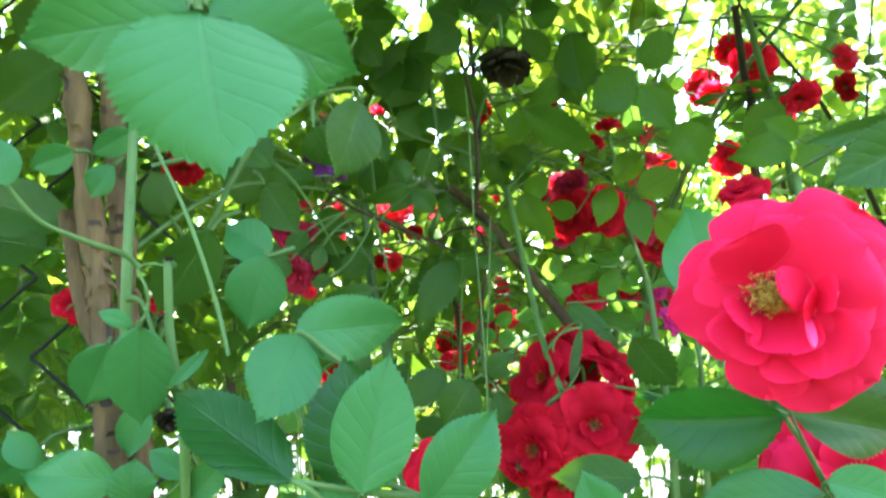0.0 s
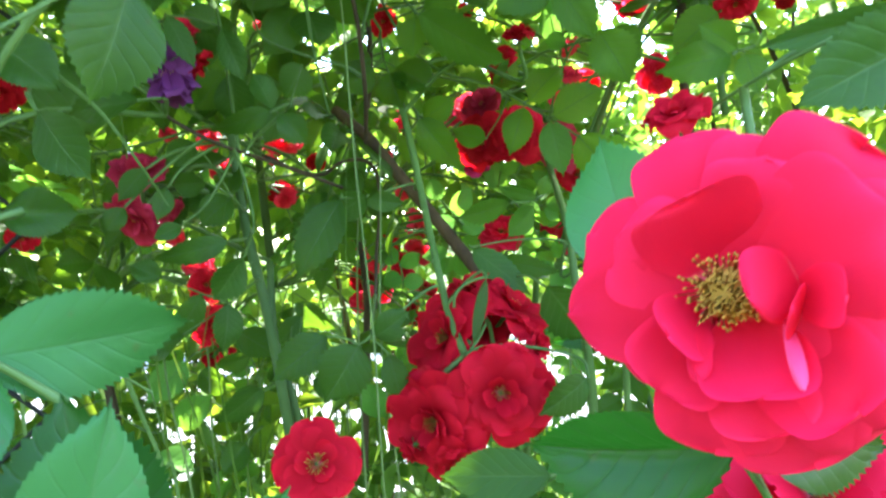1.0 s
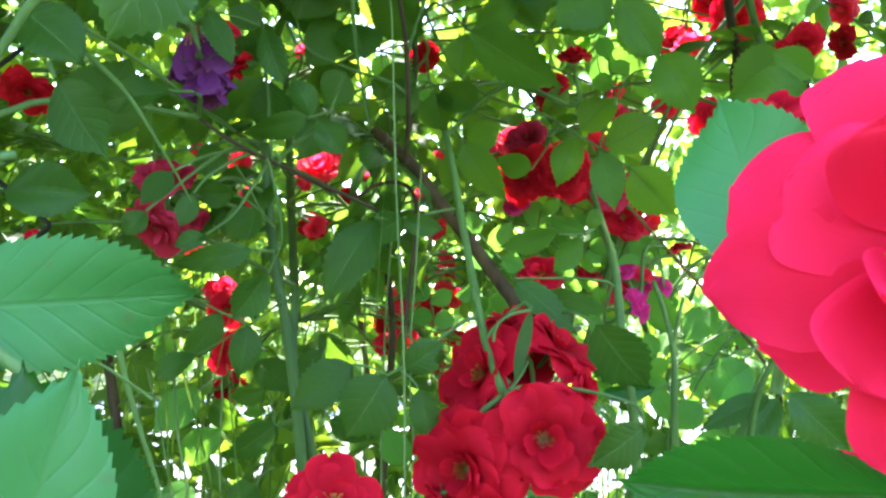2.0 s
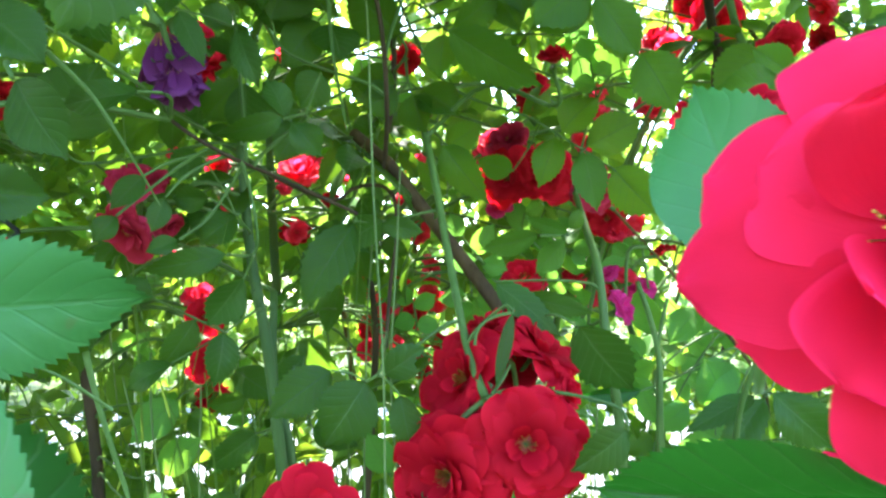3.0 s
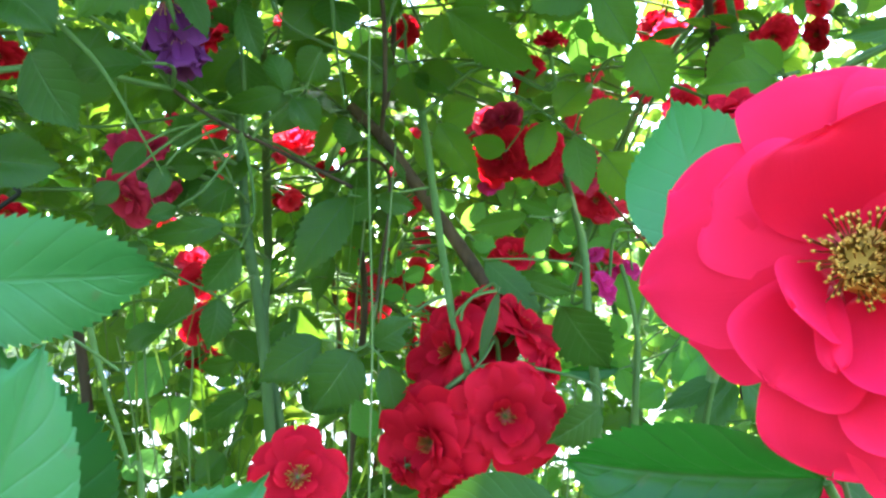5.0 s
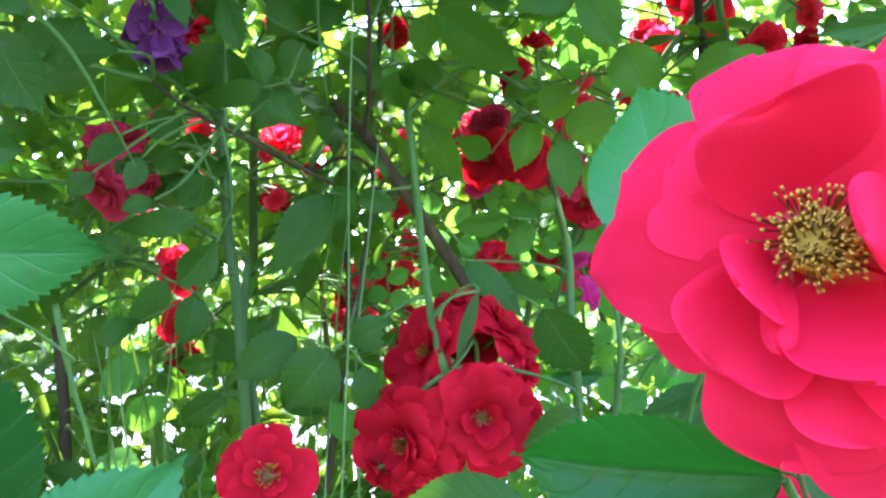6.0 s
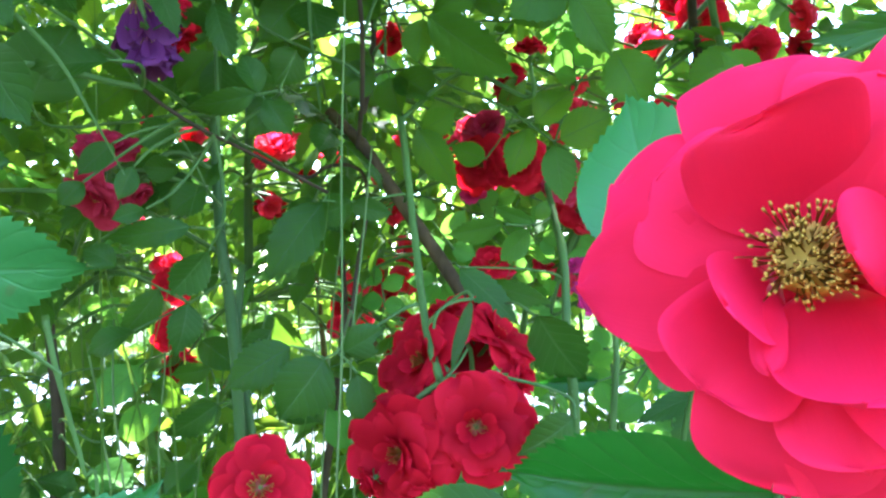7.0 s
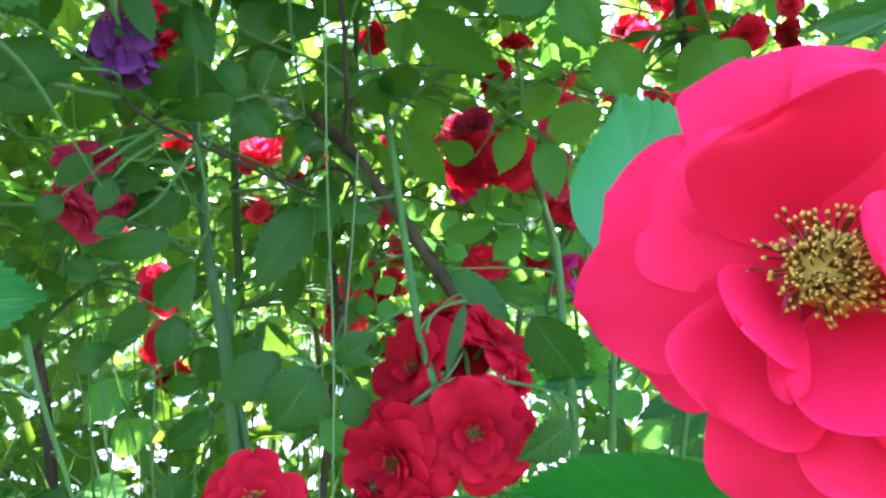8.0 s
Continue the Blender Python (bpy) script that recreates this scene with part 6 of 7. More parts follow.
spray("sunlit yellow-green rose leaf lit from behind", [(0.2135, 0.8000, 0.8934), (0.2245, 0.7800, 0.8855)], [
    ((0.2259, 0.7800, 0.8909), (0.2296, 0.7778, 0.9068), 0.0210, (-0.67, -0.74, 0.06)),
    ((0.2299, 0.7800, 0.8872), (0.2513, 0.7727, 0.8940), 0.0176, (-0.09, -0.81, -0.58)),
    ((0.2294, 0.7800, 0.8828), (0.2466, 0.7777, 0.8726), 0.0195, (0.05, -0.95, 0.30)),
    ((0.2260, 0.7800, 0.8801), (0.2386, 0.7988, 0.8564), 0.0178, (-0.13, -0.74, -0.66)),
    ((0.2218, 0.7800, 0.8805), (0.2133, 0.7768, 0.8662), 0.0190, (-0.05, -0.97, 0.25)),
], "young", r=0.0007, group="rose leaves lit from behind")
spray("sunlit yellow-green rose leaf lit from behind", [(0.2717, 0.8200, 0.8657), (0.2712, 0.8000, 0.8478)], [
    ((0.2769, 0.8000, 0.8495), (0.2933, 0.7911, 0.8549), 0.0173, (-0.53, -0.81, 0.25)),
    ((0.2770, 0.8000, 0.8464), (0.3028, 0.8100, 0.8413), 0.0191, (0.39, -0.89, 0.23)),
    ((0.2738, 0.8000, 0.8427), (0.2894, 0.8193, 0.8257), 0.0172, (-0.11, -0.61, -0.79)),
    ((0.2677, 0.8000, 0.8431), (0.2509, 0.7960, 0.8221), 0.0205, (-0.42, -0.77, 0.48)),
    ((0.2658, 0.8000, 0.8456), (0.2362, 0.7815, 0.8349), 0.0186, (0.55, -0.84, -0.06)),
], "young", r=0.0007, group="rose leaves lit from behind")
spray("sunlit yellow-green rose leaf lit from behind", [(0.3357, 0.8000, 0.8136), (0.3107, 0.7800, 0.8076)], [
    ((0.3125, 0.7800, 0.8023), (0.3248, 0.7945, 0.7841), 0.0199, (-0.38, -0.58, -0.72)),
    ((0.3082, 0.7800, 0.8025), (0.2900, 0.7604, 0.7811), 0.0185, (-0.37, -0.51, 0.78)),
    ((0.3052, 0.7800, 0.8057), (0.2824, 0.7756, 0.7983), 0.0160, (0.06, -0.92, 0.38)),
    ((0.3054, 0.7800, 0.8099), (0.2895, 0.7753, 0.8157), 0.0166, (0.26, -0.96, -0.06)),
    ((0.3092, 0.7800, 0.8131), (0.3108, 0.7993, 0.8364), 0.0171, (-0.39, -0.69, 0.60)),
], "young", r=0.0007, group="rose leaves lit from behind")
spray("sunlit yellow-green rose leaf lit from behind", [(0.3054, 0.7700, 0.7356), (0.2818, 0.7500, 0.7434)], [
    ((0.2798, 0.7500, 0.7384), (0.2757, 0.7572, 0.7205), 0.0190, (-0.78, -0.62, -0.07)),
    ((0.2769, 0.7500, 0.7409), (0.2555, 0.7335, 0.7350), 0.0144, (0.36, -0.69, 0.62)),
    ((0.2765, 0.7500, 0.7449), (0.2590, 0.7586, 0.7501), 0.0195, (-0.28, -0.84, 0.46)),
    ((0.2794, 0.7500, 0.7482), (0.2710, 0.7586, 0.7698), 0.0161, (-0.16, -0.94, 0.31)),
    ((0.2833, 0.7500, 0.7485), (0.2969, 0.7683, 0.7693), 0.0179, (0.02, -0.76, 0.65)),
], "young", r=0.0007, group="rose leaves lit from behind")
spray("sunlit yellow-green rose leaf lit from behind", [(0.3415, 0.8200, 0.7568), (0.3487, 0.8000, 0.7670)], [
    ((0.3446, 0.8000, 0.7712), (0.3249, 0.7896, 0.7874), 0.0222, (0.38, -0.92, -0.13)),
    ((0.3511, 0.8000, 0.7723), (0.3510, 0.7801, 0.7931), 0.0181, (-0.78, -0.45, -0.43)),
    ((0.3537, 0.8000, 0.7701), (0.3766, 0.8160, 0.7788), 0.0196, (0.25, -0.71, 0.66)),
    ((0.3540, 0.8000, 0.7643), (0.3674, 0.7844, 0.7548), 0.0178, (-0.53, -0.72, 0.44)),
    ((0.3506, 0.8000, 0.7615), (0.3559, 0.7950, 0.7411), 0.0194, (-0.54, -0.84, 0.07)),
], "young", r=0.0007, group="rose leaves lit from behind")
spray("sunlit yellow-green rose leaf lit from behind", [(0.3476, 0.7700, 0.7134), (0.3540, 0.7500, 0.7107)], [
    ((0.3563, 0.7500, 0.7156), (0.3684, 0.7607, 0.7289), 0.0194, (-0.43, -0.47, 0.77)),
    ((0.3587, 0.7500, 0.7137), (0.3782, 0.7632, 0.7202), 0.0173, (0.36, -0.78, 0.51)),
    ((0.3589, 0.7500, 0.7080), (0.3780, 0.7470, 0.6973), 0.0164, (-0.22, -0.97, -0.12)),
    ((0.3560, 0.7500, 0.7056), (0.3608, 0.7412, 0.6842), 0.0166, (-0.14, -0.93, 0.35)),
    ((0.3513, 0.7500, 0.7060), (0.3298, 0.7312, 0.6875), 0.0157, (0.26, -0.81, 0.52)),
], "young", r=0.0007, group="rose leaves lit from behind")
spray("sunlit yellow-green rose leaf lit from behind", [(0.2355, 0.8200, 0.7365), (0.2300, 0.8000, 0.7214)], [
    ((0.2359, 0.8000, 0.7217), (0.2623, 0.8092, 0.7219), 0.0205, (0.28, -0.81, 0.52)),
    ((0.2350, 0.8000, 0.7184), (0.2590, 0.8183, 0.7046), 0.0201, (0.39, -0.82, -0.42)),
    ((0.2305, 0.8000, 0.7157), (0.2372, 0.8171, 0.6873), 0.0208, (0.25, -0.85, -0.45)),
    ((0.2262, 0.8000, 0.7172), (0.2100, 0.7991, 0.6998), 0.0205, (-0.37, -0.84, 0.39)),
    ((0.2242, 0.8000, 0.7211), (0.2027, 0.7837, 0.7223), 0.0161, (0.57, -0.72, 0.40)),
], "young", r=0.0007, group="rose leaves lit from behind")
spray("sunlit yellow-green rose leaf lit from behind", [(0.2084, 0.8200, 0.8932), (0.1950, 0.8000, 0.8758)], [
    ((0.1999, 0.8000, 0.8729), (0.2261, 0.8170, 0.8612), 0.0193, (0.31, -0.81, -0.50)),
    ((0.1957, 0.8000, 0.8701), (0.1949, 0.7841, 0.8467), 0.0204, (-0.12, -0.82, 0.56)),
    ((0.1929, 0.8000, 0.8704), (0.1863, 0.7950, 0.8553), 0.0163, (-0.24, -0.89, 0.40)),
    ((0.1893, 0.8000, 0.8745), (0.1631, 0.7834, 0.8675), 0.0189, (0.52, -0.85, 0.08)),
    ((0.1901, 0.8000, 0.8789), (0.1689, 0.7847, 0.8889), 0.0193, (0.59, -0.81, 0.02)),
], "young", r=0.0007, group="rose leaves lit from behind")
spray("sunlit yellow-green rose leaf lit from behind", [(0.1841, 0.8700, 0.8318), (0.1628, 0.8500, 0.8373)], [
    ((0.1603, 0.8500, 0.8318), (0.1546, 0.8589, 0.8165), 0.0235, (0.16, -0.83, -0.54)),
    ((0.1577, 0.8500, 0.8340), (0.1421, 0.8442, 0.8243), 0.0188, (0.27, -0.95, 0.14)),
    ((0.1573, 0.8500, 0.8399), (0.1306, 0.8416, 0.8515), 0.0189, (0.08, -0.88, -0.46)),
    ((0.1605, 0.8500, 0.8430), (0.1514, 0.8530, 0.8665), 0.0211, (-0.03, -0.99, 0.12)),
    ((0.1651, 0.8500, 0.8431), (0.1726, 0.8508, 0.8622), 0.0237, (-0.53, -0.82, 0.24)),
], "young", r=0.0007, group="rose leaves lit from behind")
spray("sunlit yellow-green rose leaf lit from behind", [(-0.0018, 0.8700, 0.8956), (0.0170, 0.8500, 0.8904)], [
    ((0.0168, 0.8500, 0.8964), (0.0156, 0.8694, 0.9161), 0.0217, (0.50, -0.60, 0.62)),
    ((0.0217, 0.8500, 0.8941), (0.0382, 0.8337, 0.9047), 0.0211, (-0.50, -0.77, -0.41)),
    ((0.0229, 0.8500, 0.8898), (0.0492, 0.8606, 0.8883), 0.0158, (0.37, -0.92, -0.10)),
    ((0.0204, 0.8500, 0.8856), (0.0297, 0.8483, 0.8726), 0.0191, (0.28, -0.91, 0.32)),
    ((0.0156, 0.8500, 0.8845), (0.0111, 0.8387, 0.8618), 0.0163, (0.38, -0.86, 0.35)),
], "young", r=0.0007, group="rose leaves lit from behind")
spray("sunlit yellow-green rose leaf lit from behind", [(-0.0144, 0.9200, 0.8580), (-0.0097, 0.9000, 0.8380)], [
    ((-0.0034, 0.9000, 0.8386), (0.0231, 0.8821, 0.8404), 0.0205, (-0.50, -0.78, -0.37)),
    ((-0.0041, 0.9000, 0.8349), (0.0197, 0.9037, 0.8215), 0.0215, (-0.10, -0.90, -0.43)),
    ((-0.0096, 0.9000, 0.8316), (-0.0081, 0.8814, 0.8060), 0.0221, (0.42, -0.72, 0.55)),
    ((-0.0125, 0.9000, 0.8322), (-0.0256, 0.9150, 0.8076), 0.0204, (-0.42, -0.86, -0.30)),
    ((-0.0160, 0.9000, 0.8383), (-0.0472, 0.9200, 0.8409), 0.0193, (-0.54, -0.84, -0.08)),
], "young", r=0.0007, group="rose leaves lit from behind")
spray("sunlit yellow-green rose leaf lit from behind", [(-0.0196, 0.8700, 0.7284), (-0.0292, 0.8500, 0.7169)], [
    ((-0.0251, 0.8500, 0.7127), (-0.0049, 0.8469, 0.6928), 0.0182, (0.31, -0.84, 0.44)),
    ((-0.0278, 0.8500, 0.7112), (-0.0233, 0.8567, 0.6891), 0.0180, (0.45, -0.88, -0.17)),
    ((-0.0322, 0.8500, 0.7119), (-0.0392, 0.8330, 0.6994), 0.0201, (-0.03, -0.58, 0.81)),
    ((-0.0351, 0.8500, 0.7165), (-0.0601, 0.8379, 0.7159), 0.0232, (0.34, -0.73, 0.59)),
    ((-0.0341, 0.8500, 0.7203), (-0.0561, 0.8540, 0.7349), 0.0245, (-0.31, -0.92, -0.22)),
], "young", r=0.0007, group="rose leaves lit from behind")
spray("sunlit yellow-green rose leaf lit from behind", [(-0.1001, 0.9200, 0.7182), (-0.1149, 0.9000, 0.7238)], [
    ((-0.1145, 0.9000, 0.7175), (-0.1149, 0.9102, 0.6939), 0.0188, (0.46, -0.81, -0.36)),
    ((-0.1195, 0.9000, 0.7197), (-0.1395, 0.9007, 0.7020), 0.0173, (-0.02, -1.00, -0.02)),
    ((-0.1207, 0.9000, 0.7261), (-0.1409, 0.8844, 0.7372), 0.0173, (0.66, -0.74, 0.15)),
    ((-0.1179, 0.9000, 0.7293), (-0.1280, 0.8991, 0.7483), 0.0203, (-0.15, -0.98, -0.12)),
    ((-0.1131, 0.9000, 0.7298), (-0.1049, 0.9027, 0.7578), 0.0179, (0.15, -0.99, 0.05)),
], "young", r=0.0007, group="rose leaves lit from behind")
spray("sunlit yellow-green rose leaf lit from behind", [(-0.1965, 0.9200, 0.6650), (-0.1940, 0.9000, 0.6869)], [
    ((-0.1999, 0.9000, 0.6858), (-0.2143, 0.8968, 0.6833), 0.0237, (0.09, -0.81, 0.58)),
    ((-0.1991, 0.9000, 0.6903), (-0.2136, 0.8822, 0.7058), 0.0238, (0.84, -0.49, 0.22)),
    ((-0.1951, 0.9000, 0.6931), (-0.1962, 0.8938, 0.7103), 0.0217, (0.78, -0.60, -0.16)),
    ((-0.1913, 0.9000, 0.6925), (-0.1845, 0.9062, 0.7097), 0.0196, (0.11, -0.95, 0.30)),
    ((-0.1879, 0.9000, 0.6862), (-0.1695, 0.9085, 0.6823), 0.0211, (0.45, -0.76, 0.46)),
], "young", r=0.0007, group="rose leaves lit from behind")
spray("sunlit yellow-green rose leaf lit from behind", [(-0.2495, 0.9200, 0.7332), (-0.2309, 0.9000, 0.7493)], [
    ((-0.2353, 0.9000, 0.7536), (-0.2507, 0.9094, 0.7651), 0.0220, (0.21, -0.60, 0.77)),
    ((-0.2317, 0.9000, 0.7554), (-0.2319, 0.8920, 0.7770), 0.0226, (0.10, -0.93, -0.35)),
    ((-0.2270, 0.9000, 0.7539), (-0.2078, 0.8940, 0.7749), 0.0175, (-0.16, -0.98, -0.13)),
    ((-0.2249, 0.9000, 0.7495), (-0.2011, 0.8982, 0.7504), 0.0184, (-0.06, -0.97, -0.25)),
    ((-0.2260, 0.9000, 0.7456), (-0.2076, 0.8858, 0.7369), 0.0188, (-0.50, -0.82, 0.29)),
], "young", r=0.0007, group="rose leaves lit from behind")
spray("sunlit yellow-green rose leaf lit from behind", [(0.0382, 0.9200, 0.6913), (0.0549, 0.9000, 0.6845)], [
    ((0.0569, 0.9000, 0.6906), (0.0655, 0.8955, 0.7179), 0.0237, (-0.56, -0.83, 0.04)),
    ((0.0611, 0.9000, 0.6861), (0.0813, 0.9151, 0.6888), 0.0186, (0.57, -0.80, 0.17)),
    ((0.0605, 0.9000, 0.6814), (0.0856, 0.8855, 0.6698), 0.0194, (-0.13, -0.74, 0.66)),
    ((0.0574, 0.9000, 0.6786), (0.0673, 0.8804, 0.6574), 0.0206, (-0.44, -0.75, 0.49)),
    ((0.0522, 0.9000, 0.6787), (0.0405, 0.9149, 0.6505), 0.0201, (-0.36, -0.88, -0.31)),
], "young", r=0.0007, group="rose leaves lit from behind")
rose("bright", (0.2340, 0.7200, 0.8943), (-0.16, -0.97, 0.19), 0.0191, 254)
rose("bright", (0.2710, 0.7500, 0.8720), (0.47, -0.51, -0.72), 0.0177, 166)
rose("bright", (0.2476, 0.8000, 0.8073), (-0.24, -0.93, 0.28), 0.0190, 344)
rose("bright", (0.1659, 0.8000, 0.9041), (0.36, -0.85, -0.38), 0.0163, 93)
rose("bright", (0.1353, 0.7500, 0.9313), (-0.43, -0.56, 0.70), 0.0174, 237)
rose("bright", (0.2773, 0.8000, 0.9756), (-0.34, -0.57, -0.75), 0.0191, 95)
rose("bright", (-0.0947, 0.6000, 0.8340), (-0.44, -0.76, -0.48), 0.0111, 28)
rose("bright", (-0.1022, 0.8000, 0.8999), (0.02, -0.95, 0.31), 0.0146, 71)
rose("bright", (0.0474, 0.8500, 0.8004), (-0.44, -0.87, 0.20), 0.0198, 124)
rose("red", (0.0769, 0.9000, 0.7870), (-0.70, -0.71, -0.09), 0.0184, 193)
rose("red", (0.0290, 0.9000, 0.7486), (0.13, -0.71, 0.69), 0.0169, 282)
rose("bright", (0.0956, 0.8500, 0.8066), (-0.61, -0.60, -0.52), 0.0200, 129)
spray("dark green rose leaf over a fading rose", [(-0.0701, 0.4650, 0.8658)], [
    ((-0.0701, 0.4650, 0.8658), (-0.0835, 0.4600, 0.8493), 0.0141, (0.06, -0.97, 0.24)),
], "shade")
spray("dark green rose leaf over a fading rose", [(-0.0598, 0.4650, 0.8553)], [
    ((-0.0598, 0.4650, 0.8553), (-0.0642, 0.4600, 0.8379), 0.0116, (0.58, -0.81, 0.09)),
], "shade")
spray("dark green rose leaf over a fading rose", [(-0.0803, 0.4600, 0.8460)], [
    ((-0.0803, 0.4600, 0.8460), (-0.0889, 0.4550, 0.8339), 0.0122, (0.34, -0.93, 0.15)),
], "shade")
spray("dark green rose leaf over a fading rose", [(-0.0546, 0.4700, 0.8354)], [
    ((-0.0546, 0.4700, 0.8354), (-0.0667, 0.4600, 0.8290), 0.0102, (0.54, -0.81, 0.24)),
], "shade")
spray("round sunlit green rose leaf low in the bush", [(0.2811, 0.6000, 0.7280)], [
    ((0.2811, 0.6000, 0.7280), (0.2661, 0.5950, 0.7599), 0.0395, (0.18, -0.98, -0.07)),
], "young")
spray("lime green rose leaf lit from behind", [(0.2476, 0.6400, 0.7733)], [
    ((0.2476, 0.6400, 0.7733), (0.2320, 0.6300, 0.8114), 0.0251, (-0.59, -0.69, -0.42)),
], "young")
spray("small lime green leaf lit from behind", [(0.2414, 0.6200, 0.7261)], [
    ((0.2414, 0.6200, 0.7261), (0.2594, 0.6150, 0.7106), 0.0276, (-0.41, -0.89, -0.19)),
], "young")
spray("blue-green folded rose leaf", [(0.2854, 0.5850, 0.7352)], [
    ((0.2854, 0.5850, 0.7352), (0.2420, 0.5750, 0.7154), 0.0161, (0.10, -0.96, 0.26)),
], "folded")
spray("blue-green folded rose leaf", [(0.2208, 0.6000, 0.7384)], [
    ((0.2208, 0.6000, 0.7384), (0.1722, 0.5900, 0.7371), 0.0134, (0.20, -0.94, -0.27)),
], "folded")
spray("green rose leaf lit from behind", [(0.2918, 0.6600, 0.7941)], [
    ((0.2918, 0.6600, 0.7941), (0.2627, 0.6500, 0.7671), 0.0260, (-0.17, -0.85, 0.50)),
], "young")
spray("green rose leaf lit from behind", [(0.2545, 0.6200, 0.6919)], [
    ((0.2545, 0.6200, 0.6919), (0.2807, 0.6100, 0.7004), 0.0238, (-0.30, -0.94, -0.17)),
], "young")
spray("pale lime rose leaf against the bright gap", [(0.2822, 0.8000, 1.0645)], [
    ((0.2822, 0.8000, 1.0645), (0.2615, 0.7950, 1.0191), 0.0430, (-0.20, -0.96, 0.20)),
], "young")
spray("pale lime rose leaf against the bright gap", [(0.3834, 0.8200, 1.0120)], [
    ((0.3834, 0.8200, 1.0120), (0.3615, 0.8100, 1.0517), 0.0411, (-0.69, -0.51, -0.51)),
], "young")
spray("pale lime rose leaf against the bright gap", [(0.2477, 0.8000, 1.0086)], [
    ((0.2477, 0.8000, 1.0086), (0.2388, 0.7900, 1.0548), 0.0385, (0.23, -0.96, -0.16)),
], "young")
spray("large green rose leaf under the bright gap", [(0.2220, 0.5800, 0.9611)], [
    ((0.2220, 0.5800, 0.9611), (0.2476, 0.5750, 0.9398), 0.0351, (-0.32, -0.94, -0.16)),
], "fresh")
spray("large green rose leaf beside a dark cane", [(0.3206, 0.6000, 0.9806)], [
    ((0.3206, 0.6000, 0.9806), (0.2796, 0.5950, 0.9493), 0.0379, (-0.06, -0.97, 0.24)),
], "fresh")
spray("mid-green rose leaf low in the bush", [(-0.0991, 0.6200, 0.7383)], [
    ((-0.0991, 0.6200, 0.7383), (-0.1266, 0.6100, 0.7117), 0.0271, (0.07, -0.95, 0.29)),
], "young")
spray("mid-green rose leaf low in the bush", [(-0.0638, 0.6400, 0.7562)], [
    ((-0.0638, 0.6400, 0.7562), (-0.0331, 0.6300, 0.7363), 0.0261, (0.05, -0.86, 0.51)),
], "shade")
spray("mid-green rose leaf low in the bush", [(-0.1103, 0.6200, 0.6903)], [
    ((-0.1103, 0.6200, 0.6903), (-0.0799, 0.6100, 0.7143), 0.0240, (-0.26, -0.96, -0.07)),
], "young")
spray("mid-green rose leaf low in the bush", [(-0.0468, 0.6400, 0.7076)], [
    ((-0.0468, 0.6400, 0.7076), (-0.0753, 0.6300, 0.6947), 0.0246, (0.31, -0.95, 0.05)),
], "shade")
spray("mid-green rose leaf low in the bush", [(-0.0111, 0.6600, 0.7099)], [
    ((-0.0111, 0.6600, 0.7099), (0.0244, 0.6500, 0.6974), 0.0273, (0.01, -0.76, 0.64)),
], "shade")
spray("mid-green rose leaf low in the bush", [(-0.1275, 0.6200, 0.6687)], [
    ((-0.1275, 0.6200, 0.6687), (-0.0927, 0.6000, 0.6622), 0.0267, (-0.15, -0.53, 0.83)),
], "young")
spray("mid-green rose leaf low in the bush", [(-0.0590, 0.6200, 0.6734)], [
    ((-0.0590, 0.6200, 0.6734), (-0.0762, 0.6100, 0.6536), 0.0231, (0.03, -0.90, 0.43)),
], "shade")
spray("mid-green rose leaf low in the bush", [(0.0465, 0.6800, 0.6688)], [
    ((0.0465, 0.6800, 0.6688), (0.0282, 0.6700, 0.7031), 0.0257, (0.13, -0.97, -0.21)),
], "young")
spray("mid-green rose leaf low in the bush", [(-0.1015, 0.6600, 0.7218)], [
    ((-0.1015, 0.6600, 0.7218), (-0.0695, 0.6500, 0.7081), 0.0236, (-0.31, -0.95, -0.03)),
], "shade")
spray("sunlit yellow-green rose leaf lit from behind", [(0.1810, 0.6800, 0.8522), (0.1868, 0.6600, 0.8419)], [
    ((0.1883, 0.6600, 0.8463), (0.1989, 0.6777, 0.8636), 0.0142, (-0.32, -0.56, 0.77)),
    ((0.1914, 0.6600, 0.8422), (0.2088, 0.6442, 0.8426), 0.0140, (-0.67, -0.74, -0.11)),
    ((0.1904, 0.6600, 0.8391), (0.2039, 0.6626, 0.8296), 0.0135, (0.27, -0.96, 0.12)),
    ((0.1872, 0.6600, 0.8374), (0.1932, 0.6773, 0.8231), 0.0169, (-0.58, -0.39, -0.72)),
    ((0.1827, 0.6600, 0.8396), (0.1693, 0.6707, 0.8312), 0.0125, (-0.54, -0.82, -0.18)),
], "young", r=0.0007, group="rose leaves lit from behind")
spray("sunlit yellow-green rose leaf lit from behind", [(0.1676, 0.7000, 0.7986), (0.1705, 0.6800, 0.8113)], [
    ((0.1659, 0.6800, 0.8127), (0.1535, 0.6989, 0.8183), 0.0151, (-0.76, -0.58, 0.29)),
    ((0.1687, 0.6800, 0.8156), (0.1662, 0.6967, 0.8312), 0.0149, (-0.41, -0.65, 0.64)),
    ((0.1726, 0.6800, 0.8155), (0.1803, 0.6730, 0.8332), 0.0170, (-0.52, -0.85, -0.11)),
    ((0.1753, 0.6800, 0.8115), (0.1899, 0.6621, 0.8123), 0.0132, (-0.73, -0.61, -0.30)),
    ((0.1735, 0.6800, 0.8076), (0.1898, 0.6967, 0.7929), 0.0151, (0.48, -0.80, -0.37)),
], "young", r=0.0007, group="rose leaves lit from behind")
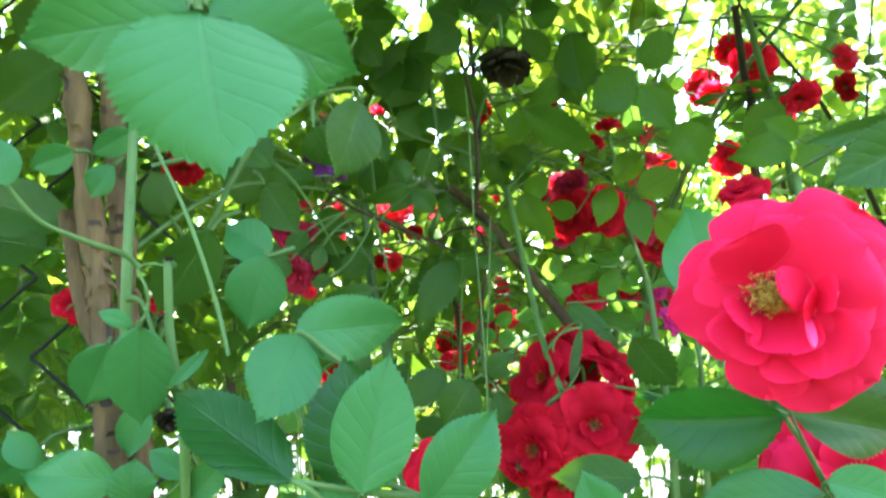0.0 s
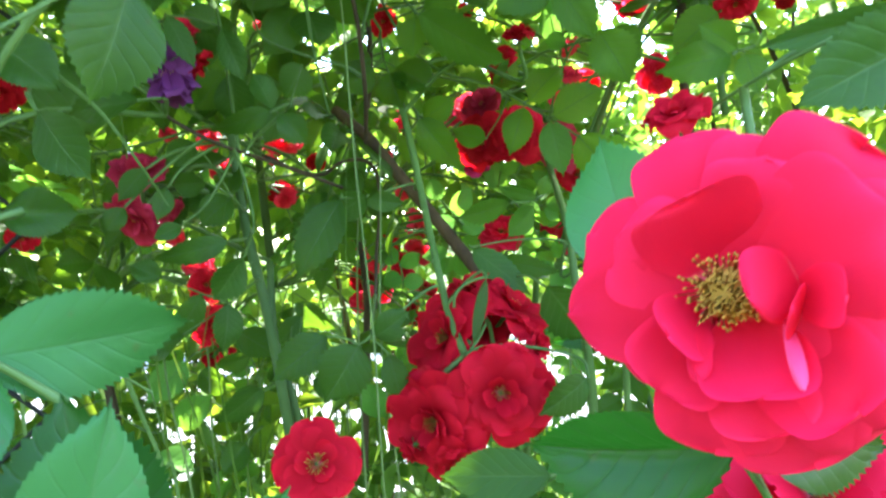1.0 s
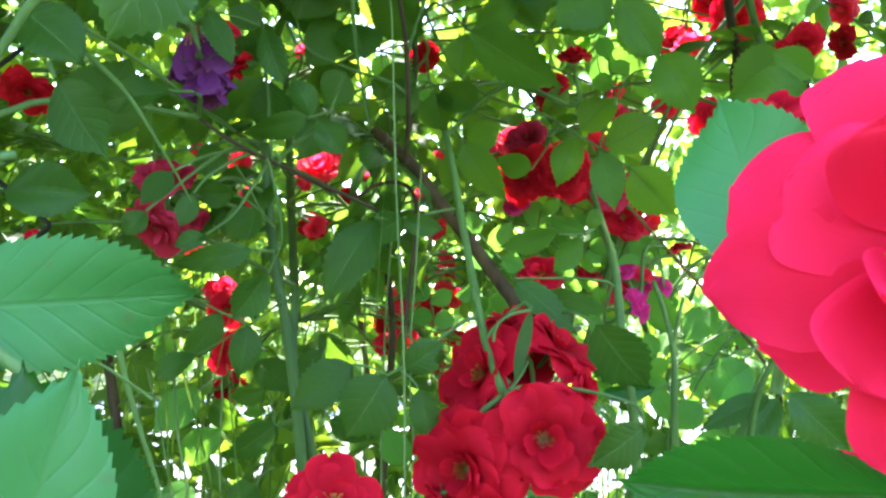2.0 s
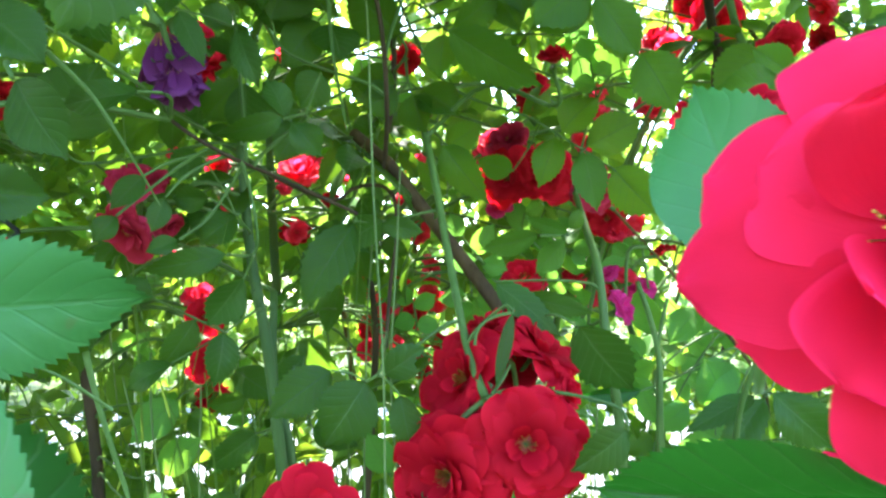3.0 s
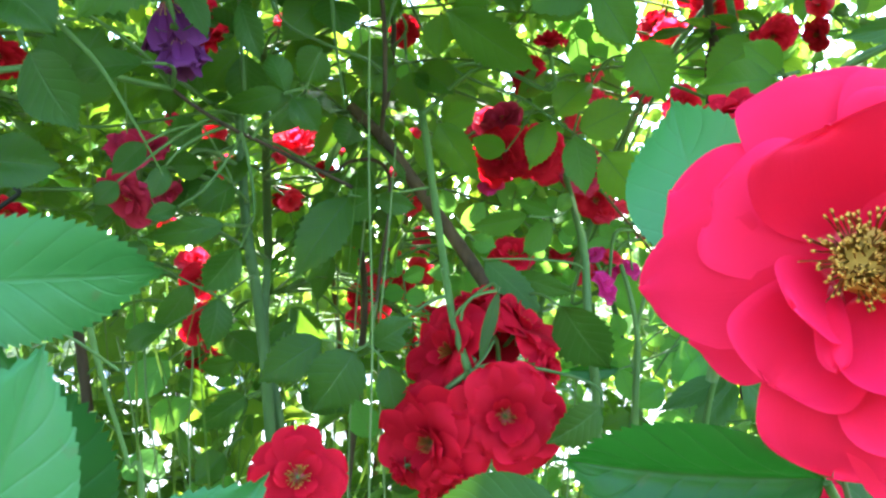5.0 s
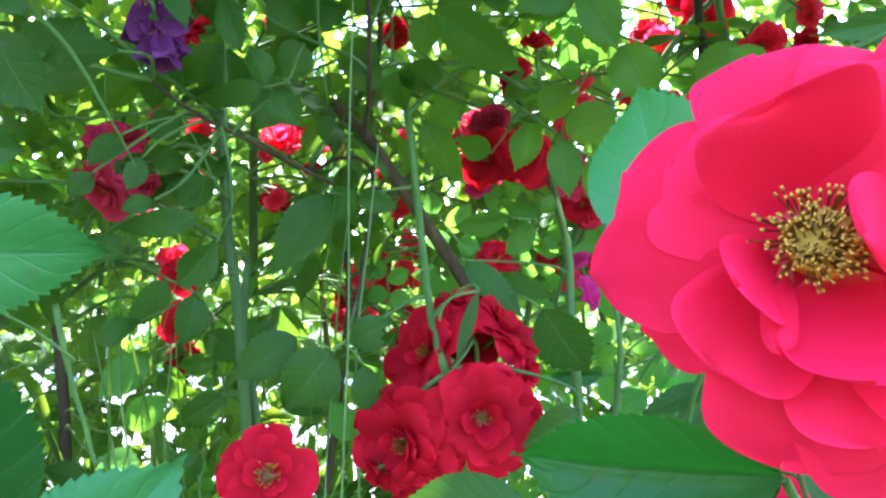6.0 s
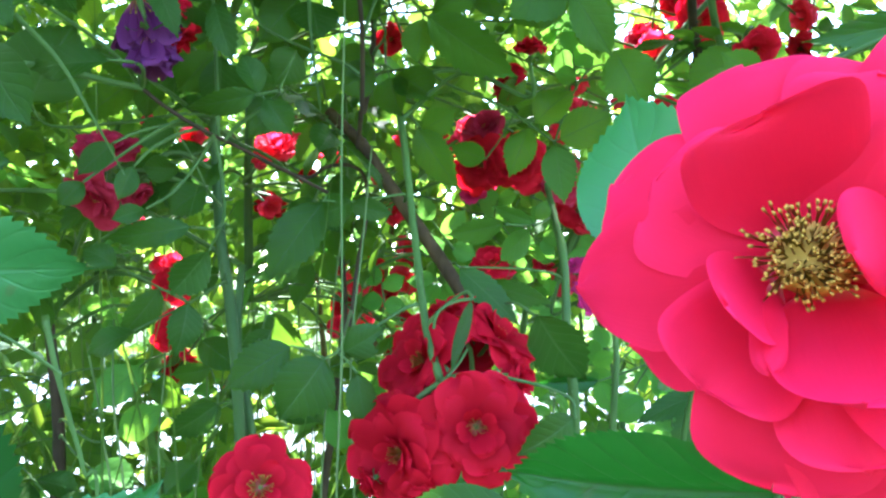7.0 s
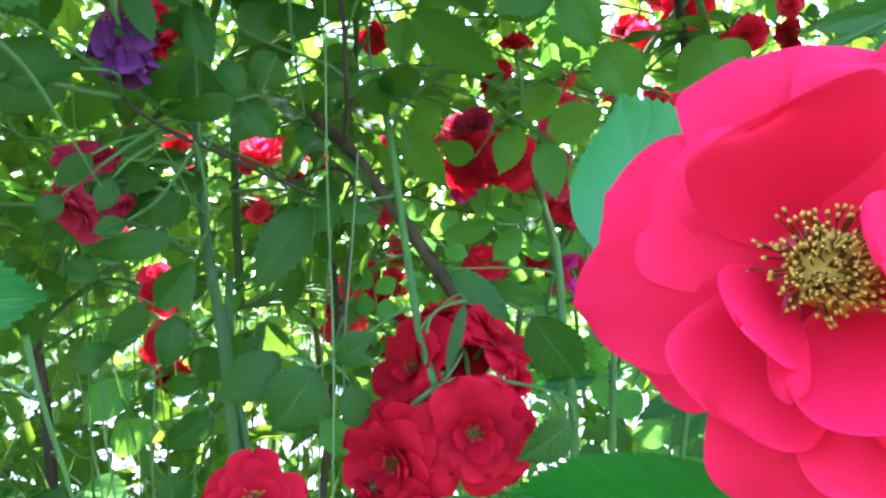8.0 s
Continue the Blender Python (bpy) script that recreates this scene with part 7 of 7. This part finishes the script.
spray("sunlit yellow-green rose leaf lit from behind", [(0.2203, 0.6800, 0.7959), (0.2008, 0.6600, 0.7917)], [
    ((0.2032, 0.6600, 0.7877), (0.2093, 0.6454, 0.7710), 0.0147, (-0.35, -0.77, 0.54)),
    ((0.1997, 0.6600, 0.7872), (0.1907, 0.6441, 0.7689), 0.0171, (0.39, -0.78, 0.48)),
    ((0.1961, 0.6600, 0.7910), (0.1769, 0.6436, 0.7895), 0.0128, (0.58, -0.72, 0.38)),
    ((0.1967, 0.6600, 0.7939), (0.1759, 0.6465, 0.8033), 0.0171, (0.18, -0.73, -0.65)),
    ((0.2003, 0.6600, 0.7962), (0.1961, 0.6501, 0.8108), 0.0151, (0.11, -0.84, -0.54)),
], "young", r=0.0007, group="rose leaves lit from behind")
spray("sunlit yellow-green rose leaf lit from behind", [(0.2594, 0.6800, 0.8270), (0.2394, 0.6600, 0.8332)], [
    ((0.2381, 0.6600, 0.8287), (0.2324, 0.6595, 0.8102), 0.0161, (-0.62, -0.75, 0.21)),
    ((0.2347, 0.6600, 0.8322), (0.2103, 0.6534, 0.8276), 0.0134, (0.21, -0.95, 0.25)),
    ((0.2357, 0.6600, 0.8360), (0.2226, 0.6566, 0.8452), 0.0139, (-0.03, -0.92, -0.39)),
    ((0.2395, 0.6600, 0.8378), (0.2437, 0.6703, 0.8536), 0.0163, (0.10, -0.85, 0.52)),
    ((0.2428, 0.6600, 0.8364), (0.2500, 0.6525, 0.8457), 0.0166, (-0.38, -0.84, -0.38)),
], "young", r=0.0007, group="rose leaves lit from behind")
spray("sunlit yellow-green rose leaf lit from behind", [(0.1159, 0.7200, 0.8219), (0.1160, 0.7000, 0.8072)], [
    ((0.1204, 0.7000, 0.8092), (0.1419, 0.7085, 0.8182), 0.0163, (0.42, -0.90, -0.15)),
    ((0.1201, 0.7000, 0.8046), (0.1390, 0.6998, 0.7926), 0.0136, (-0.13, -0.97, -0.19)),
    ((0.1178, 0.7000, 0.8027), (0.1282, 0.7135, 0.7816), 0.0167, (0.21, -0.87, -0.45)),
    ((0.1136, 0.7000, 0.8030), (0.1024, 0.6848, 0.7864), 0.0149, (0.07, -0.76, 0.65)),
    ((0.1111, 0.7000, 0.8066), (0.0865, 0.6895, 0.8037), 0.0173, (0.40, -0.89, -0.23)),
], "young", r=0.0007, group="rose leaves lit from behind")
spray("sunlit yellow-green rose leaf lit from behind", [(0.2740, 0.7000, 0.7437), (0.2799, 0.6800, 0.7409)], [
    ((0.2803, 0.6800, 0.7457), (0.2830, 0.6833, 0.7598), 0.0164, (-0.08, -0.97, 0.24)),
    ((0.2845, 0.6800, 0.7428), (0.2991, 0.6723, 0.7514), 0.0160, (-0.61, -0.67, 0.42)),
    ((0.2844, 0.6800, 0.7388), (0.3058, 0.6903, 0.7295), 0.0155, (0.36, -0.91, -0.19)),
    ((0.2817, 0.6800, 0.7365), (0.2853, 0.6704, 0.7185), 0.0127, (-0.39, -0.84, 0.37)),
    ((0.2769, 0.6800, 0.7372), (0.2591, 0.6606, 0.7278), 0.0132, (0.03, -0.46, 0.89)),
], "young", r=0.0007, group="rose leaves lit from behind")
spray("sunlit yellow-green rose leaf lit from behind", [(0.2320, 0.7000, 0.7291), (0.2382, 0.6800, 0.7388)], [
    ((0.2350, 0.6800, 0.7424), (0.2260, 0.6918, 0.7560), 0.0132, (-0.70, -0.70, 0.14)),
    ((0.2396, 0.6800, 0.7433), (0.2471, 0.6846, 0.7623), 0.0193, (-0.69, -0.59, 0.42)),
    ((0.2426, 0.6800, 0.7408), (0.2560, 0.6608, 0.7520), 0.0151, (-0.79, -0.61, -0.09)),
    ((0.2424, 0.6800, 0.7365), (0.2569, 0.6626, 0.7273), 0.0135, (-0.52, -0.70, 0.49)),
    ((0.2402, 0.6800, 0.7344), (0.2405, 0.6636, 0.7231), 0.0144, (-0.68, -0.43, 0.60)),
], "young", r=0.0007, group="rose leaves lit from behind")
FENCE_AT = (-0.2692, 0.5000, 0.7869)


# ---- the large rose ----
def large_rose(at, normal, size):
    """The open rose close to the path: loose whorls of round petals, the inner ones folded over the stamens."""
    ob = thing("rose_blossom", (0, 0, 0), "large bright crimson-pink double rose with golden brown stamens", "rose")
    k = 0
    def put(deg, r0, r1, h0, h1, width, belly=0.0, cup=0.0, lip=0.0, wrap=0.0, peak=0.66, point=0.0, skew=0.0, side=0.0, material=PETAL):
        nonlocal k
        part("petal", broad_petal_mesh("petal", material, radians(deg), r0, r1, h0, h1, width, belly, cup, lip, wrap, peak, point, skew, side, 500 + k), ob)
        k += 1
    # outer whorl, flung back
    put(206, 0.08, 0.90, -0.16, -0.46, 0.66, 0.10, 0.04, -0.06)
    put(104, 0.06, 1.14, -0.12, -0.28, 0.78, 0.14, 0.06, -0.10, 0.0, 0.74)
    put(48, 0.06, 1.27, -0.14, -0.26, 0.98, 0.14, 0.04, -0.08, 0.0, 0.76)
    put(67, 0.06, 1.07, -0.08, -0.16, 0.84, 0.12, 0.05, -0.08, 0.0, 0.74)
    put(12, 0.06, 1.16, -0.10, -0.14, 0.98, 0.12, 0.05, -0.08, 0.0, 0.72)
    put(-22, 0.06, 1.12, -0.13, -0.14, 0.86, 0.12, 0.05, -0.08)
    put(-44, 0.06, 1.17, -0.11, -0.10, 0.78, 0.12, 0.08, -0.08, 0.0, 0.72)
    put(-68, 0.06, 1.17, -0.13, -0.14, 0.84, 0.12, 0.06, -0.08, 0.0, 0.70)
    put(-98, 0.06, 1.01, -0.08, -0.02, 0.78, 0.12, 0.10, -0.08, 0.0, 0.72)
    put(152, 0.06, 1.03, -0.09, -0.26, 0.70, 0.16, 0.06, -0.10, 0.0, 0.66, 0.10, 0.04)
    put(186, 0.06, 1.07, -0.04, -0.22, 0.70, 0.16, 0.10, -0.06, 0.0, 0.62, 0.30)
    # second whorl, bowls that stand off the outer petals
    put(74, 0.05, 0.84, 0.0, 0.20, 0.66, 0.04, 0.16, -0.06, 0.0, 0.72)
    put(28, 0.05, 0.96, 0.0, 0.22, 0.98, 0.06, 0.14, -0.08, 0.0, 0.72)
    put(-8, 0.05, 0.88, -0.02, 0.14, 0.72, 0.06, 0.16, -0.06)
    put(-47, 0.05, 0.92, -0.02, 0.24, 0.76, -0.02, 0.40, -0.04, 0.06, 0.70)
    put(-78, 0.05, 0.86, 0.0, 0.22, 0.62, -0.02, 0.36, -0.04, 0.04, 0.70)
    put(-128, 0.05, 0.73, 0.0, 0.22, 0.68, -0.02, 0.42, -0.04, 0.06, 0.68)
    put(150, 0.06, 0.78, 0.0, 0.02, 0.74, 0.06, 0.10, -0.04)
    # the deep bowl above the stamens, its rim rolled forward
    put(113, 0.12, 0.66, 0.02, 0.52, 0.84, -0.12, 0.22, -0.24, 0.06, 0.60, 0.0, -0.02)
    # inner whorl, standing and folded over the stamens
    put(-146, 0.16, 0.42, 0.02, 0.40, 0.50, -0.06, 0.34, 0.0, 0.10)
    put(-84, 0.10, 0.60, 0.02, 0.36, 0.98, -0.10, 0.44, 0.08, 0.34, 0.62, 0.0, 0.02, 0.05)
    put(-93, 0.10, 0.52, 0.04, 0.46, 0.15, 0.06, -0.8, -0.10, 0.0, 0.55, 0.0, 0.0, -0.17)
    put(-84, 0.14, 0.56, 0.06, 0.50, 0.085, 0.06, -0.8, -0.06, 0.0, 0.55, 0.0, 0.0, 0.27, PETAL_BACK)
    put(-2, 0.32, 0.56, 0.06, 0.52, 0.40, -0.06, 0.40, -0.10, 0.10)
    put(-18, 0.40, 0.30, 0.06, 0.50, 0.34, 0.10, -0.20, 0.0, 0.0, 0.60)
    put(22, 0.40, 0.07, 0.06, 0.46, 0.44, 0.16, -0.24, 0.0, 0.0, 0.62, 0.0, -0.10)
    rng = random.Random(3)
    kinds = [stamens_mesh("stamen", 1, 0.19, 0.23, 60 + i, 1.15) for i in range(16)]
    for i in range(230):
        part("stamen", kinds[i % 12], ob, pose(rng.uniform(-0.08, 0.02), rng.uniform(-0.03, 0.06), 0.04, rng.uniform(-16, 16), rng.uniform(-16, 16), rng.uniform(0, 360)))
    part("pistil", bulb_mesh("pistil", 0.17, 0.0, 0.15, STAMEN), ob)
    dress(ob, 0.9)
    ob.matrix_basis = face_pose(at, normal, 0.0, size)
    inv = ob.matrix_basis.inverted()
    back = Vector(at) - Vector(normal).normalized() * size * 0.3
    a = anchor(back, -0.02)
    part("pedicel", tube_mesh("pedicel", [inv @ p for p in (back, back - Vector(normal).normalized() * 0.008, (a + back) / 2 + Vector((0, 0.004, 0)), a)], 0.0016 / size, 0.0018 / size, GREEN_STEM, 8, 6, 0.05), ob)
    return ob


large_rose((0.1045, 0.1935, 0.8100), (-0.45, -0.88, 0.10), 0.0262)

# ---- thicket behind and above ----
rng = random.Random(77)
for k in range(26):
    x, y = rng.uniform(-0.9, 1.1), rng.uniform(0.85, 1.7)
    z = rng.uniform(0.9, 1.7)
    a, b = rng.uniform(-0.25, 0.25), rng.uniform(-0.15, 0.15)
    cane("green rose cane deep in the bush", [(x, y, -0.02), (x + a * 0.3, y + b * 0.4, z * 0.4), (x + a * 0.8, y + b, z * 0.8), (x + a * 1.5, y + b * 1.2, z)], 0.006, 0.0025, (GREEN_STEM, BARK, BLUE_STEM, DARK_BARK)[k % 4], sides=7, prickles=2, group="canes of the back bush")
for k in range(22):
    x, y = rng.uniform(-0.5, 0.7), rng.uniform(0.7, 1.6)
    z = rng.uniform(0.65, 1.0)
    a = rng.uniform(-0.1, 0.1)
    cane("slender pale green grass stalk", [(x, y, -0.01), (x + a * 0.3, y, z * 0.5), (x + a, y + 0.02, z)], 0.0012, 0.0006, STRAW, "grass_stalk", "grass", 5, 0.05, group="grass stalks")

ground = bpy.data.meshes.new("ground")
bm = bmesh.new()
bmesh.ops.create_grid(bm, x_segments=60, y_segments=60, size=300)
for v in bm.verts:
    v.co.x *= abs(v.co.x / 300) ** 1.5
    v.co.y *= abs(v.co.y / 300) ** 1.5
    v.co.z = 0.03 * noise.noise(v.co * 0.7)
bm.to_mesh(ground)
bm.free()
ground.materials.append(GROUND)
# Made-up pale strip, added to give whitish glints through the low gaps.
path = bpy.data.meshes.new("path")
bm = bmesh.new()
bmesh.ops.create_grid(bm, x_segments=40, y_segments=10, size=1)
for v in bm.verts:
    v.co.x, v.co.y = v.co.x * 9, 3.7 + v.co.y * 1.5 + 0.12 * noise.noise(Vector((v.co.x * 4, v.co.y * 2, 5)))
    v.co.z = 0.05 + 0.012 * noise.noise(v.co * 3)
rim = bmesh.ops.extrude_face_region(bm, geom=bm.faces[:])
for v in rim["geom"]:
    if isinstance(v, bmesh.types.BMVert):
        v.co.z -= 0.09
bm.to_mesh(path)
bm.free()
path.materials.append(GLINT_STRIP)
tagged(new("path", path), "added pale strip behind the bush that stands in for glints", "path", "", "structure")
tagged(new("ground", ground), "grassy soil under the rose bush", "ground", "", "structure")

# leaf sprays that fill the depth of the bush
FILL = [(0.0, 0.30, 0.5), (0.9, 0.28, 0.42), (-0.9, 0.28, 0.42), (0.9, 0.58, 0.48), (-0.9, 0.58, 0.48), (0.8, 0.84, 0.5), (-0.8, 0.84, 0.5)]


FAR_PIECES = collections.defaultdict(list)


def back_spray(at, yaw, pitch, roll, size, kind):
    """A rose leaf of seven leaflets, hung on the nearest cane."""
    if shades(Vector(at), 0.045):
        return
    m = pose(*at, pitch, roll, yaw)
    r = m.to_3x3()
    up = r @ Vector((0, 0, 1))
    leaves = []
    for side, along, turn in FILL[1:]:
        b = m @ Vector((0, along * size, 0))
        d = r @ Vector((math.sin(turn) * (1 if side > 0 else -1) * 1.4, math.cos(turn) * 0.7, rng.uniform(-0.25, 0.1))).normalized()
        leaves.append((b + d * 0.003, b + d * size * 0.42, size * 0.26, up))
    b = m @ Vector((0, size, 0))
    leaves.append((b, b + (r @ Vector((0, 1, -0.15))) * size * 0.5, size * 0.30, up))
    if at[1] > 0.80:
        o = Vector((0, 0, 0))
        FAR_PIECES["stalk"].append((tube_mesh("petiole", [m.translation, m @ Vector((0, size * 0.5, 0.04 * size)), b], 0.0009, 0.0006, GREEN_STEM, 4, 3), Matrix()))
        for k, (foot, tip, width, facing) in enumerate(leaves):
            FAR_PIECES[kind].append((LEAF_SETS[kind][k % len(LEAF_SETS[kind])], leaf_pose(foot, tip, width, facing, o)))
        return
    spray("green rose leaf of seven leaflets in the depth of the bush", [m.translation, m @ Vector((0, size * 0.5, 0.04 * size)), b], leaves, kind, 0.0007, group="rose leaves of the back bush", joined=True)


for k in range(228):
    y = rng.uniform(0.62, 1.15)
    at = (0.03 + rng.uniform(-0.66, 0.60) * y, y, 0.8 + rng.uniform(-0.36, 0.52) * y)
    back_spray(at, rng.uniform(0, 360), rng.uniform(-70, 20), rng.uniform(-40, 40), rng.uniform(0.06, 0.10), "young" if k % 3 == 0 or (y > 0.85 and k % 2) else "mid")

for k in range(40):
    y = rng.uniform(0.57, 0.74)
    at = (0.03 + rng.uniform(-0.66, 0.05) * y, y, 0.8 + rng.uniform(0.02, 0.46) * y)
    back_spray(at, rng.uniform(0, 360), rng.uniform(-70, 20), rng.uniform(-40, 40), rng.uniform(0.055, 0.09), "mid")

for k in range(64):
    y = rng.uniform(0.73, 1.0)
    at = (0.03 + rng.uniform(0.10, 0.46) * (y - 0.1), y, 0.81 + rng.uniform(0.04, 0.46) * (y - 0.1))
    back_spray(at, rng.uniform(0, 360), rng.uniform(-70, 20), rng.uniform(-40, 40), rng.uniform(0.06, 0.09), "fresh")

for k in range(60):
    y = rng.uniform(0.70, 1.0)
    at = (0.03 + rng.uniform(-0.22, 0.14) * (y - 0.1), y, 0.81 + rng.uniform(0.08, 0.52) * (y - 0.1))
    back_spray(at, rng.uniform(0, 360), rng.uniform(-70, 20), rng.uniform(-40, 40), rng.uniform(0.06, 0.09), "mid" if k % 3 else "fresh")

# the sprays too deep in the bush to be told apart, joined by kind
for kind, material, text in (("mid", FAR_SHADED, "shaded green rose leaves deep in the bush"), ("young", FAR_YOUNG_LIT, "sunlit green rose leaves deep in the bush"), ("fresh", FAR_MID_LIT, "half-lit green rose leaves deep in the bush"), ("stalk", GREEN_STEM, "thin green leaf stalks deep in the bush")):
    co, quads, uvs, base = [], [], [], 0
    for me, m in FAR_PIECES[kind]:
        co += [m @ v.co for v in me.vertices]
        quads += [tuple(base + i for i in f.vertices) for f in me.polygons]
        if kind != "stalk":
            uv = np.zeros((len(me.vertices), 2))
            for loop, d in zip(me.loops, me.uv_layers[0].data):
                uv[loop.vertex_index] = d.uv
            uvs.append(uv)
        base += len(me.vertices)
    tagged(new("bush_inner_foliage", mesh_from("bush_inner_foliage", co, quads, material, np.concatenate(uvs) if uvs else None)), text, "foliage", "", "stuff")

gap_rng = random.Random(8)


def gappy(x, y, z):
    """Thinner foliage where the sky and the lawn show through."""
    if (x - 0.045) / (y - 0.1) < -0.08 and (z - 0.81) / (y - 0.1) > 0.03:
        return True
    if y > 1.1 and z > 0.95 and gap_rng.random() > (0.92 if (x - 0.045) / (y - 0.1) < 0.16 else 0.82):
        return False
    if z > 0.72:
        # thin shafts through which the sun reaches the low leaves
        k = (z - 0.6) / sun_way.z
        qx, qy = x - sun_way.x * k, y - sun_way.y * k
        if 0.7 < qy < 1.4 and noise.noise(Vector((qx * 12, qy * 12, 3.3))) > 0.14:
            return False
    if noise.noise(Vector((x * 5.5, y * 5.5, z * 5.5))) < -0.24:
        return False
    across, up = (x - 0.045) / (y - 0.1), (z - 0.81) / (y - 0.1)
    if abs(across - 0.41) < 0.11 and 0.22 < up < 0.40:
        return gap_rng.random() < 0.18
    if 0.12 < across < 0.20 and 0.30 < up < 0.40:
        return gap_rng.random() < 0.7
    if -0.62 < across < 0.02 and -0.45 < up < -0.08:
        return gap_rng.random() < 0.18
    if 0.08 < across < 0.50 and -0.30 < up < 0.12:
        return gap_rng.random() < 0.28
    return True


def bushy(x, y, z):
    """The uneven rounded outline of the whole bush."""
    lump = 0.5 * noise.noise(Vector((x * 2.3, y * 2.3, z * 2.3))) + 0.25 * noise.noise(Vector((x * 7, y * 7, z * 7)))
    return ((x - 0.08) / 1.5) ** 4 + ((y - 1.05) / 1.02) ** 4 + ((z - 0.75) / 1.2) ** 4 < 0.95 + lump


# Canopy added just above the view to keep light off the middle leaves.
foliage("bush_canopy", "dense rose foliage added overhead, out of view, for shade", (-1.3, 0.17, 0.92), (1.4, 1.9, 1.75), 25500, 0.048, MASS, 1, keep=lambda x, y, z: 0.85 + 0.5 * y < z < 1.75 - 0.7 * max(0.0, y - 0.75) and (x < -0.02 or y > 0.27) and bushy(x, y, z) and gappy(x, y, z))
foliage("bush_side_foliage", "green rose foliage at the side of the bush", (-1.1, 0.3, 0.2), (-0.38, 1.5, 1.15), 4000, 0.042, MASS, 2, keep=lambda x, y, z: bushy(x, y, z) and gappy(x, y, z))
foliage("bush_side_foliage", "green rose foliage at the side of the bush", (0.55, 0.3, 0.2), (1.2, 1.5, 1.15), 3500, 0.042, MASS, 3, keep=bushy)
foliage("bush_back_foliage", "green rose foliage at the back of the bush", (-1.5, 1.1, 0.0), (1.7, 2.0, 2.1), 24000, 0.044, MASS, 4, keep=lambda x, y, z: z < 1.0 + 0.48 * y and bushy(x, y, z) and gappy(x, y, z))
foliage("bush_canopy", "shaded green rose foliage in the crown of the bush", (0.0, 0.6, 1.14), (0.34, 1.1, 1.42), 260, 0.05, MASS, 16)
foliage("bush_inner_foliage", "green rose foliage behind the red flowers", (-0.12, 0.80, 0.80), (0.55, 1.25, 1.50), 1000, 0.046, MASS, 18, keep=lambda x, y, z: 0.04 < (x - 0.045) / (y - 0.1) < 0.34 and 0.0 < (z - 0.81) / (y - 0.1) < 0.58)
foliage("undergrowth", "green leafy undergrowth at the foot of the bush", (-0.62, 0.70, 0.30), (0.12, 1.15, 0.74), 200, 0.052, MASS, 15)
foliage("undergrowth", "narrow green leaves among the grass under the bush", (-0.60, 0.62, 0.36), (0.10, 1.10, 0.78), 420, 0.075, MASS, 17, keep=lambda x, y, z: z < 0.80 - 0.10 * y, slim=0.26)
foliage("far_hedge", "sunlit hedge beyond the rose bush", (-8, 5.5, 0.0), (9, 8, 2.6), 9000, 0.16, MASS, 5)
# Hedge added out of view behind the camera to hold back low sky light.
foliage("near_hedge", "unseen added hedge behind that blocks the low sky", (-6, -4.6, 0.0), (6, -3.6, 2.8), 9000, 0.14, MASS, 6)


def tall_grass(label, lo, hi, n, seed):
    """Uncounted thin grass blades that rise and bend over, as one mesh."""
    rng = random.Random(seed)
    verts, faces = [], []
    for k in range(n):
        x, y = rng.uniform(lo[0], hi[0]), rng.uniform(lo[1], hi[1])
        tall, w = rng.uniform(0.45, 0.98), rng.uniform(0.0009, 0.0026)
        a, lean = rng.uniform(0, 6.28), rng.uniform(0.02, 0.26)
        b = rng.uniform(0, 3.14)
        i0 = len(verts)
        for i in range(6):
            s = i / 5
            c = Vector((x + math.cos(a) * lean * s ** 2.2, y + math.sin(a) * lean * s ** 2.2, tall * (s - 0.12 * lean * s ** 3) - 0.01))
            t = Vector((math.cos(b + s), math.sin(b + s), 0)) * (w * (1 - 0.85 * s ** 2))
            verts += [c - t, c + t]
        for i in range(5):
            faces.append((i0 + 2 * i, i0 + 2 * i + 1, i0 + 2 * i + 3, i0 + 2 * i + 2))
    return tagged(new("tall_grass", mesh_from("tall_grass", verts, faces, GRASS)), label, "grass", "", "stuff")


tall_grass("tall thin green grass under the rose bush", (-0.75, 0.75), (0.75, 1.7), 520, 12)
tall_grass("thin green grass rising through the bush", (-0.34, 0.52), (0.02, 0.85), 70, 13)


# ---- wire fence beside the bush ----
def wire_fence(cross, pitch):
    """Black chain-link wire: zigzag wires that hook round one another."""
    cx, y, cz = cross
    ob = thing("wire_fence", (cx, y, 0.0), "black coated chain-link wire fence grown through by leaves", "fence")
    for k in range(-9, 2):
        pts = []
        for i in range(-14, 9):
            side = 1 if i % 2 else -1
            pts.append((cx + (k + 0.5 + side * 0.5) * pitch, y + 0.0012 * side, cz + i * pitch * 0.9))
        verts = [Vector(p) for p in pts]
        line = []
        for p, q in zip(verts, verts[1:]):
            line += [p, p.lerp(q, 0.12), p.lerp(q, 0.88)]
        line.append(verts[-1])
        part("wire", tube_mesh("wire", line, 0.0014, 0.0014, WIRE, 6, 2, 0, 1, ob.location), ob)
    for k in (-9, -4, 1):
        part("post", tube_mesh("post", [(cx + k * pitch - 0.3, y + 0.01, -0.02), (cx + k * pitch - 0.3, y + 0.01, 0.6), (cx + k * pitch - 0.3, y + 0.01, 1.25)], 0.012, 0.012, WIRE, 10, 3, 0, 1, ob.location), ob)
    return ob


wire_fence(FENCE_AT, 0.062)
